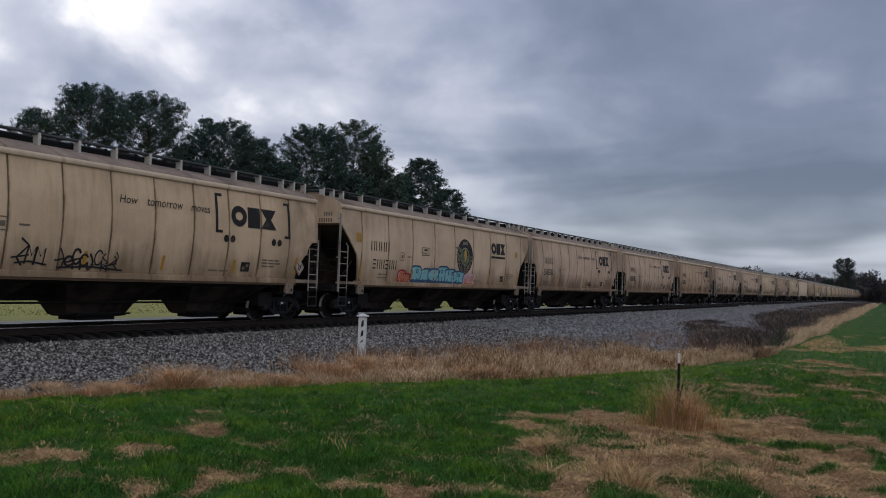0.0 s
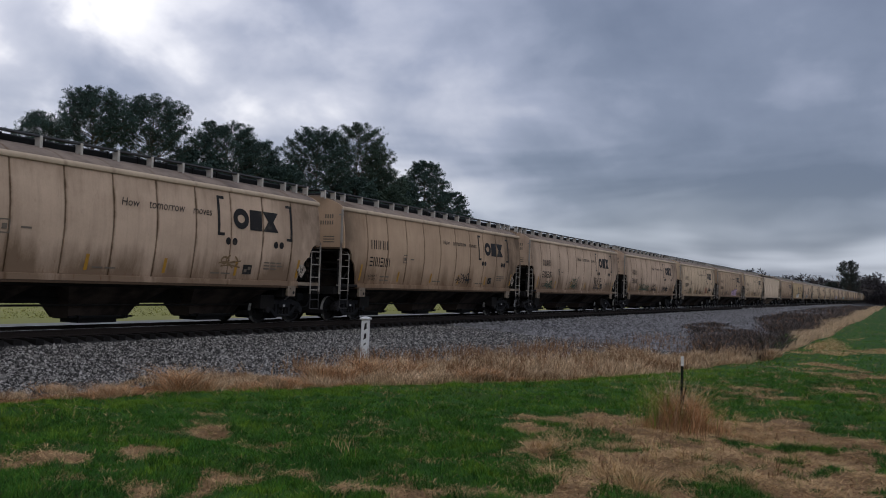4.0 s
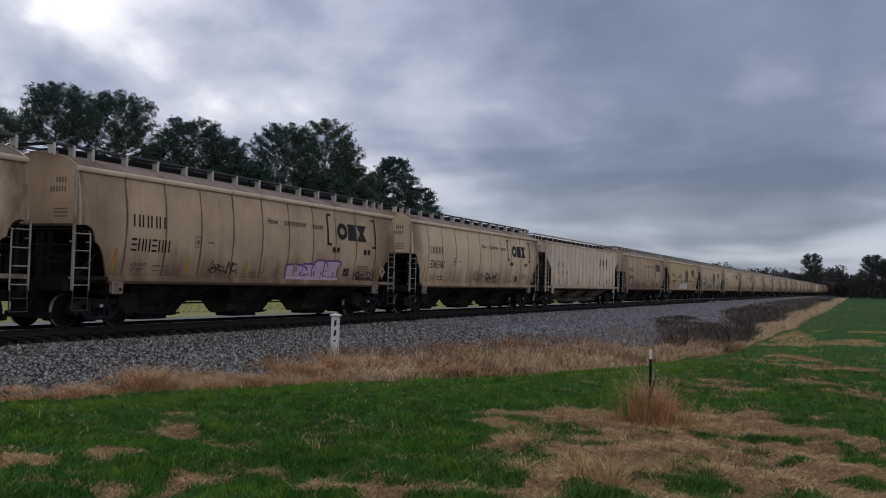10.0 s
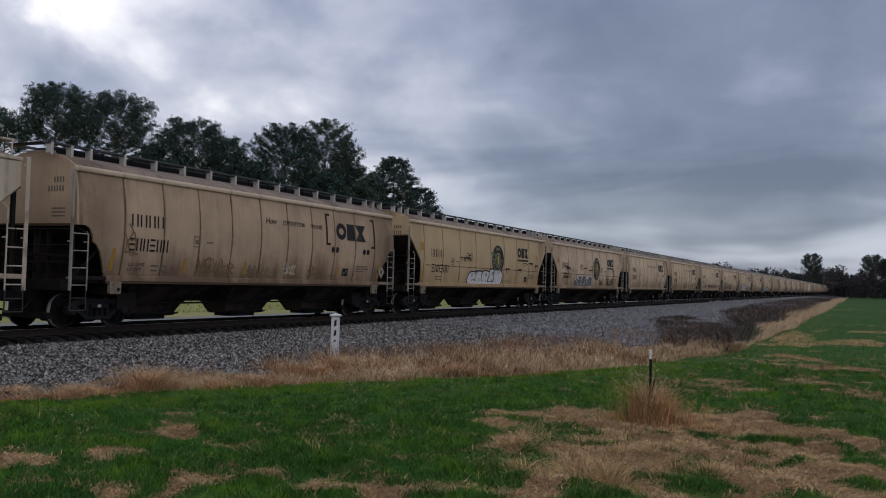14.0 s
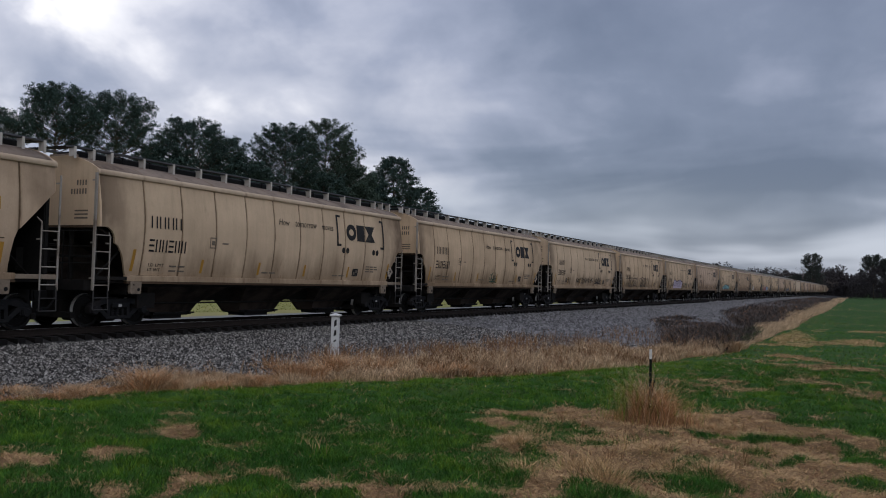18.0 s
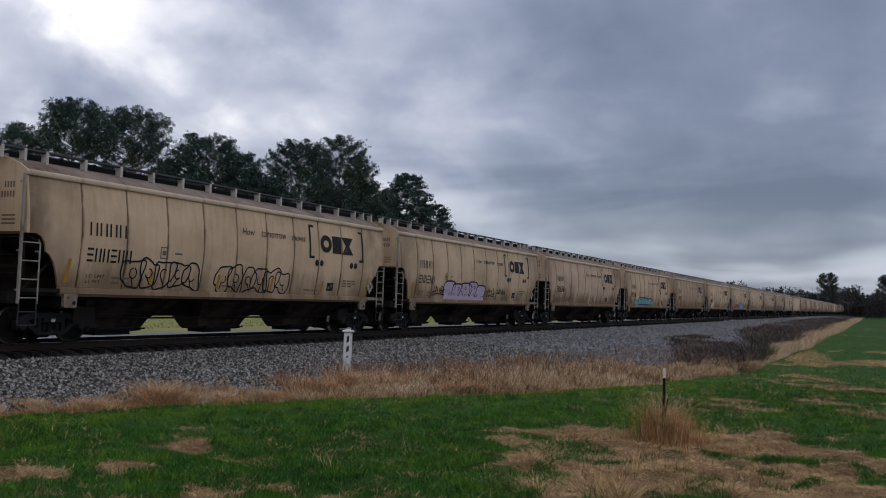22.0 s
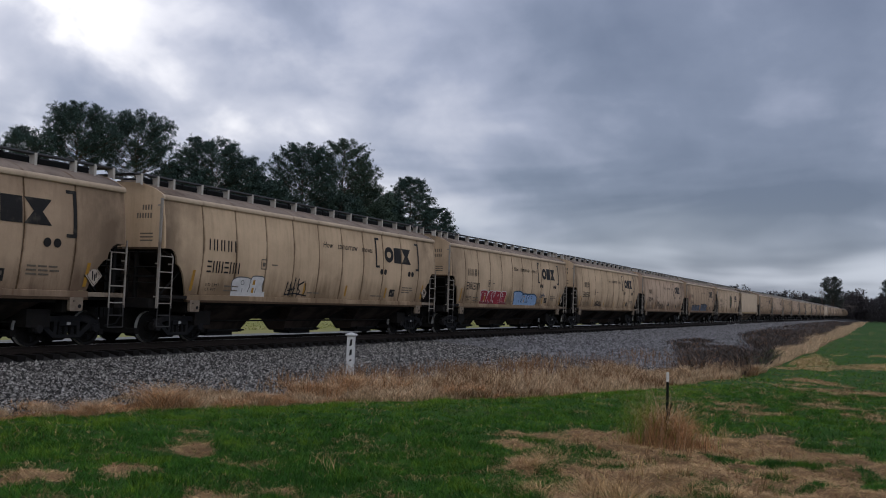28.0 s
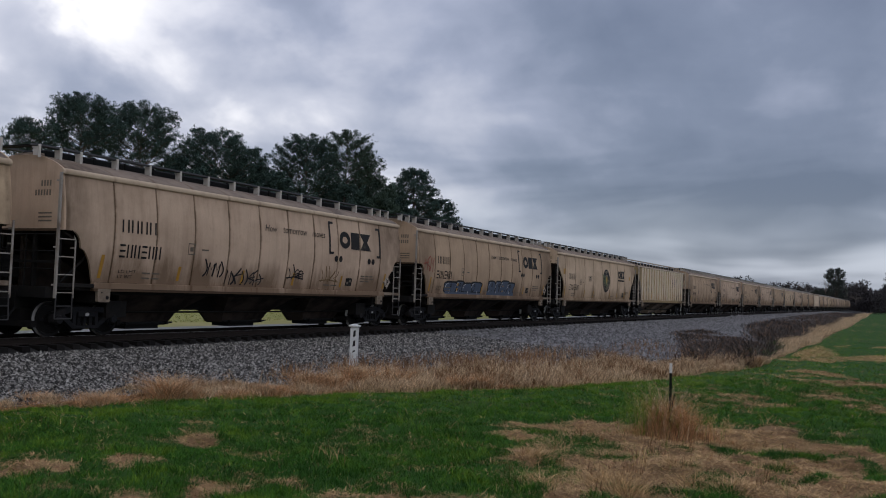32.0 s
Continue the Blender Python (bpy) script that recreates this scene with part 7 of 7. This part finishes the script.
def needle_clumps(centres, reach, count, size, rng, flat=0.7, thin=0.22):
    """Tufts of needles: thin slivers that point outwards and up from each tuft. Also gives each tuft's outward direction."""
    n = len(centres) * count
    c = np.repeat(np.array(centres), count, 0)
    r = np.repeat(np.array(reach), count)
    d = rng.randn(n, 3)
    d /= np.linalg.norm(d, axis=1)[:, None]
    p = c + d * np.array([1, 1, flat]) * (r * rng.rand(n) ** 0.7)[:, None]
    a = rng.randn(n, 3) * 0.35 + d * 0.9 + np.array([0, 0, 0.3])
    a /= np.linalg.norm(a, axis=1)[:, None]
    b = rng.randn(n, 3)
    b -= a * np.sum(a * b, 1)[:, None]
    b /= np.linalg.norm(b, axis=1)[:, None]
    face = np.cross(b, a)
    b[np.sum(face * d, 1) < 0] *= -1
    s = size * (0.6 + 0.8 * rng.rand(n)) * (0.55 + 0.45 * r / np.mean(r))
    w = b * (s * thin)[:, None]
    v = np.stack([p - w, p + w, p + a * s[:, None]], 1).reshape(-1, 3)
    out = d + np.array([0, 0, 0.25]) + 0.10 * rng.randn(n, 3)
    out /= np.linalg.norm(out, axis=1)[:, None]
    return v, np.arange(len(v)).reshape(-1, 3), np.repeat(out, 3, 0)


def crown_mesh(v, tri, out, mat):
    """Needles shaded as soft tufts: each takes the direction of its tuft's surface."""
    me = bpy.data.meshes.new("crown")
    me.vertices.add(len(v))
    me.vertices.foreach_set("co", np.asarray(v, dtype=np.float32).ravel())
    me.loops.add(len(tri) * 3)
    me.loops.foreach_set("vertex_index", np.asarray(tri, dtype=np.int32).ravel())
    me.polygons.add(len(tri))
    me.polygons.foreach_set("loop_start", np.arange(0, len(tri) * 3, 3, dtype=np.int32))
    me.materials.append(mat)
    me.update(calc_edges=True)
    me.normals_split_custom_set_from_vertices(out.astype(np.float32).tolist())
    return me


def make_pine(x, y, height, base, radius, seed, mat, shape="round", limbs=46, count=30, size=0.125, tuft=0.185, label="tall dark green pine with a broad uneven crown"):
    """Trunk, limbs that rise outwards, and pads of needle tufts at their ends."""
    rng = np.random.RandomState(seed)
    z = float(land(x, y)) - 0.1
    t = thing("pine_tree", label, "pine tree", "pines behind the track", at=(x, y, z))
    seg = []
    lean = rng.randn(2) * 0.25
    pts = [Vector((lean[0] * k * k, lean[1] * k * k, height * 0.95 * k)) for k in np.linspace(0, 1, 9)]
    r0 = 0.011 * height + 0.05
    for i in range(8):
        seg.append((pts[i], pts[i + 1], r0 * (1 - i / 8.8), r0 * (1 - (i + 1) / 8.8)))
    centres, reach = [], []
    lump = rng.uniform(0.84, 1.08, 9)
    for k in range(limbs):
        u = ((k + rng.rand()) / limbs) ** 0.68
        a = k * 2.4 + rng.rand() * 0.9
        if shape == "round":
            env = 0.72 + 0.28 * u / 0.35 if u < 0.35 else math.sqrt(max(0.0, 1 - ((u - 0.35) / 0.68) ** 2.6))
            env *= lump[int((a % math.tau) / math.tau * 8.99)]
            rise = 0.42 + 0.30 * u
        else:
            env = (1.04 - u) ** 0.6
            rise = 0.10
        spread = radius * 1.07 * env * rng.uniform(0.70, 1.0)
        h = base + (height - base - tuft * 0.8) * u
        tip = Vector((math.cos(a) * spread, math.sin(a) * spread, h))
        h0 = max(base * 0.8, h - spread * rise - 0.3)
        p0 = pts[0].lerp(pts[-1], min(1.0, h0 / (height * 0.95)))
        tip += Vector((p0.x, p0.y, 0))
        mid = p0.lerp(tip, 0.5) - Vector((0, 0, 0.07 * spread))
        rr = 0.035 + 0.04 * (1 - u) * radius / 4
        seg += [(p0, mid, rr, rr * 0.7), (mid, tip, rr * 0.7, rr * 0.3)]
        # side shoots off the limb, each ending in a few tight tufts
        way = tip - p0
        flatway = Vector((way.x, way.y, 0)).normalized()
        side = Vector((-flatway.y, flatway.x, 0))
        m = 4 + int(spread * 1.15)
        for j in range(m + 1):
            f = 0.36 + 0.64 * (j + rng.rand() * 0.8) / m if j < m else 1.0
            f = min(f, 1.0)
            root = p0.lerp(tip, f)
            turn = rng.uniform(0.35, 1.1) * (1 if j % 2 else -1) if j < m else 0.0
            reach_out = (0.40 + 0.34 * spread * (1.15 - f)) * rng.uniform(0.7, 1.1)
            end = root + (flatway * math.cos(turn) + side * math.sin(turn)) * reach_out + Vector((0, 0, reach_out * rng.uniform(0.1, 0.55)))
            end.z = min(end.z, height - tuft * 0.5)
            seg.append((root, end, rr * 0.35, 0.010))
            for g in (0.25, 0.6, 0.85, 1.0, 1.0, 1.0):      # a dense heart, then single tufts at the twig ends
                q = root.lerp(end, g) + Vector(rng.randn(3)) * (0.14 if g < 1 else 0.26) + Vector((0, 0, 0.08))
                q.z = min(q.z, height - tuft * 0.5)
                centres.append(tuple(q))
                reach.append(tuft * rng.uniform(0.75, 1.25) * (1.55 if g < 0.8 else 1.0))
    crest = 0.9 if shape == "round" else 0.35
    for k in range(50):
        dx, dy = rng.randn(2) * crest
        centres.append((pts[-1].x + dx, pts[-1].y + dy, height - tuft * 0.6 - rng.rand() * 0.8 - 0.35 * (dx * dx + dy * dy)))
        reach.append(tuft)
    # dead stubs below the crown
    for k in range(7):
        h = base * rng.uniform(0.45, 1.0)
        a = rng.rand() * 6.28
        p0 = pts[0].lerp(pts[-1], h / height)
        seg.append((p0, p0 + Vector((math.cos(a), math.sin(a), 0.15)) * rng.uniform(0.8, 2.0), 0.04, 0.012))
    trunk = branch_mesh(seg[:8], 8)
    part("trunk", trunk.mesh("trunk", [BARK], True), t)
    tagged(part("limb_mass", branch_mesh(seg[8:], 3).mesh("limb_mass", [BARK], True), t), kind="stuff")
    v, tri, out = needle_clumps(centres, reach, count, size, rng, 0.9, 0.21 if size < 0.3 else 0.25)
    tagged(part("crown", crown_mesh(v, tri, out, mat), t), kind="stuff")
    return t


PINES = [
    (64.2, 76.0, 21.4, 15.4, 3.9, 1, NEEDLE, "round", 52), (59.3, 76.8, 17.9, 14.0, 2.7, 2, NEEDLE, "round", 26), (73.0, 76.4, 22.4, 15.0, 4.9, 3, NEEDLE, "round", 62),
    (85.4, 76.0, 21.6, 11.0, 5.1, 4, NEEDLE, "round", 92), (91.6, 76.0, 20.3, 10.0, 3.3, 5, NEEDLE, "round", 58), (80.4, 77.0, 17.4, 9.0, 3.6, 15, NEEDLE, "round", 36, 20, 0.24, 0.34), (95.4, 76.5, 18.4, 8.0, 3.2, 13, NEEDLE, "round", 40),
    (99.3, 72.0, 23.0, 10.0, 5.4, 6, NEEDLE, "round", 104), (108.6, 72.0, 25.4, 12.0, 4.8, 7, NEEDLE_OLIVE, "round", 78), (113.8, 71.6, 22.8, 14.0, 3.4, 8, NEEDLE_OLIVE, "round", 34), (118.0, 72.5, 19.6, 8.0, 4.0, 11, NEEDLE_OLIVE, "round", 44, 20, 0.24, 0.34),
    (129.8, 72.0, 22.7, 6.0, 8.4, 9, NEEDLE, "cone", 120), (139.0, 71.5, 18.6, 4.0, 8.0, 10, NEEDLE, "cone", 84), (124.5, 73.0, 18.2, 5.0, 4.2, 20, NEEDLE, "round", 44, 20, 0.24, 0.34),
    (78.5, 74.2, 15.6, 7.0, 3.8, 16, NEEDLE, "round", 38, 20, 0.24, 0.34), (93.0, 73.4, 17.2, 6.0, 4.0, 17, NEEDLE, "round", 42, 20, 0.24, 0.34), (112.0, 68.0, 16.4, 5.0, 4.4, 18, NEEDLE_OLIVE, "round", 42, 20, 0.24, 0.34), 
    (150.0, 69.0, 13.2, 2.0, 6.0, 12, NEEDLE, "cone", 46, 20, 0.24, 0.34), (104.0, 69.0, 17.0, 5.0, 4.0, 14, NEEDLE, "round", 40, 20, 0.24, 0.34),
]
for q in PINES:
    make_pine(*q)
# pines at the end of the field
for x, y, h, b, r, s in ((452, 23.0, 19.8, 11.5, 5.0, 21), (450, 22.2, 14.0, 2, 4.9, 22), (470, 31, 10, 2, 4.5, 23), (352, -2.5, 16.2, 9, 4.4, 25), (350, -7.5, 14.8, 7, 4.0, 26),
                         (356, -12, 12.5, 5, 4.0, 27), (352, -19, 12.5, 4, 5.5, 29)):
    make_pine(x, y, h, b, r, s, NEEDLE_HAZED, "round", 34, 12, 0.26, 0.40, "distant dark pine at the end of the field")


def make_bare_tree(x, y, height, seed, label="leafless tree with fine grey twigs"):
    rng = np.random.RandomState(seed)
    t = thing("bare_tree", label, "bare tree", at=(x, y, float(land(x, y)) - 0.1))
    seg, tips = [], []

    def grow(p, d, length, r, depth):
        q = p + d * length
        seg.append((p, q, r, r * 0.65))
        if depth == 0:
            return
        for k in range(3 if depth > 1 else 4):
            nd = (d + Vector(rng.randn(3)) * 0.42 + Vector((0, 0, 0.12))).normalized()
            grow(p.lerp(q, rng.uniform(0.55, 1.0)), nd, length * rng.uniform(0.55, 0.8), r * 0.55, depth - 1)

    grow(Vector((0, 0, 0)), Vector((0, 0, 1)), height * 0.34, height * 0.014, 5)
    part("trunk", branch_mesh(seg[:1], 7).mesh("trunk", [TWIG]), t)
    tagged(part("twig_mass", branch_mesh(seg[1:], 3).mesh("twig_mass", [TWIG]), t), kind="stuff")
    return t


for k, (x, y, h) in enumerate(((54.6, 78.0, 18.6), (51.0, 79.0, 17.0), (470, 37, 15), (478, 52, 15), (458, 19, 18.5), (456, 27, 17), (480, 75, 15))):
    make_bare_tree(x, y, h, 70 + k)


def make_far_wood():
    """The line of woods on the horizon: trunks, twigs and dull green tops."""
    rng = np.random.RandomState(81)
    n = 4600
    u = rng.rand(n)
    # from behind the pines, round the end of the line, to the near edge of the field
    x = np.interp(u, [0, 0.12, 0.48, 0.56, 0.72, 1.0], [330, 500, 700, 690, 470, 375])
    y = np.interp(u, [0, 0.12, 0.48, 0.56, 0.72, 1.0], [190, 130, 46, 22, 10.5, -75])
    x, y = x + rng.randn(n) * 7, y + rng.randn(n) * 4
    h = 11.5 * (0.62 + 0.6 * value_noise(x * 0.4, y, 7.0, 17)) * np.where(u > 0.66, 0.85, 1.45)
    top = h * (0.06 + 0.94 * rng.rand(n) ** 0.8)
    v, tri, out = needle_clumps(np.stack([x, y, land(x, y) + top], 1), 0.5 + 1.3 * rng.rand(n), 22, 0.8, rng, 0.9, 0.3)
    triangles("far_woods", v, tri, FARWOOD, "far line of dull winter woods", "woods")
    # a bare overgrown thicket under the last pines
    n = 900
    bx, by = 350 + 5 * rng.randn(n), 5 - 30 * rng.rand(n)
    bh = 15.0 * (0.55 + 0.6 * value_noise(bx * 0.3, by, 4.0, 18)) * np.clip((6.5 - by) / 5, 0.25, 1) * rng.rand(n) ** 0.6
    v, tri, out = needle_clumps(np.stack([bx, by, land(bx, by) + bh], 1), 0.6 + 1.1 * rng.rand(n), 40, 0.34, rng, 0.9, 0.3)
    triangles("far_thicket", v, tri, FARWOOD, "bare brown thicket at the end of the field", "woods")
    # stems below the twigs
    n = 2600
    k = rng.randint(0, len(x), n)
    blades("far_stems", x[k], y[k], land(x[k], y[k]) - 0.3, h[k] * (0.7 + 0.4 * rng.rand(n)), 0.16 + 0.2 * rng.rand(n), 0.8 * rng.rand(n), rng.rand(n) * math.tau, FARWOOD, "thin stems of the far woods", False)["category"] = "woods"


make_far_wood()


# ---- ties, laid last ----
def make_ties():
    sh = Shape()
    sh.box(-0.115, 0.115, -1.30, 1.30, -0.17, 0.0, 0, None, 0.012)
    me = sh.mesh("tie", [TIE])
    plate = Shape()
    plate.box(-0.09, 0.09, -0.17, 0.17, 0.0, 0.012)
    for yy in (-0.12, 0.12):
        plate.rod((0.05, yy, 0.0), (0.05, yy, 0.035), 0.016, 6)
    plate_mesh_data = plate.mesh("tie_plate", [RAILSTEEL])
    rng = random.Random(4)
    for k in range(280):
        x = 2.0 + k * 0.53
        tie = part("tie", me, track, "", pose(x, track_y(x) + rng.uniform(-0.04, 0.04), RAIL - 0.181, 0, 0, rng.uniform(-1.2, 1.2)))
        if k < 90:
            for side in (-0.755, 0.755):
                part("tie_plate", plate_mesh_data, tie, "", (0, side, 0.0))
    rest = Shape()
    x = 2.0 + 280 * 0.53
    while x < 660:
        rest.box(x - 0.115, x + 0.115, track_y(x) - 1.3, track_y(x) + 1.3, RAIL - 0.35, RAIL - 0.181)
        x += 0.53
    tagged(part("tie", rest.mesh("tie", [TIE]), track), kind="stuff")


make_ties()


# ---- what moves ----
def motions():
    times = [SECONDS * k / 32 for k in range(33)]
    for i, car in enumerate(TRAIN):
        s = start_of(i) + kind_of(i).length / 2
        walk(car, [(t, on_track(s - rolled(t))) for t in times])
    # wheels: one turn for each 2.87 m of track; all axles turn alike
    lead = {}
    for car in TRAIN:
        for bogie in car.children:
            if not bogie.name.startswith("bogie"):
                continue
            for w in bogie.children:
                if not w.name.startswith("wheelset"):
                    continue
                side = w.location.x > 0
                if side not in lead:
                    rows = []
                    for k in range(0, int(SECONDS * FPS) + 1):
                        t = k / FPS
                        rows.append((t, Matrix.Translation(w.location) @ Matrix.Rotation(-rolled(t) / 0.457, 4, "Y")))
                    walk(w, rows)
                    lead[side] = w.animation_data
                else:
                    w.rotation_mode = "QUATERNION"
                    keys = w.animation_data_create()
                    keys.action = lead[side].action
                    keys.action_slot = lead[side].action_slot


motions()
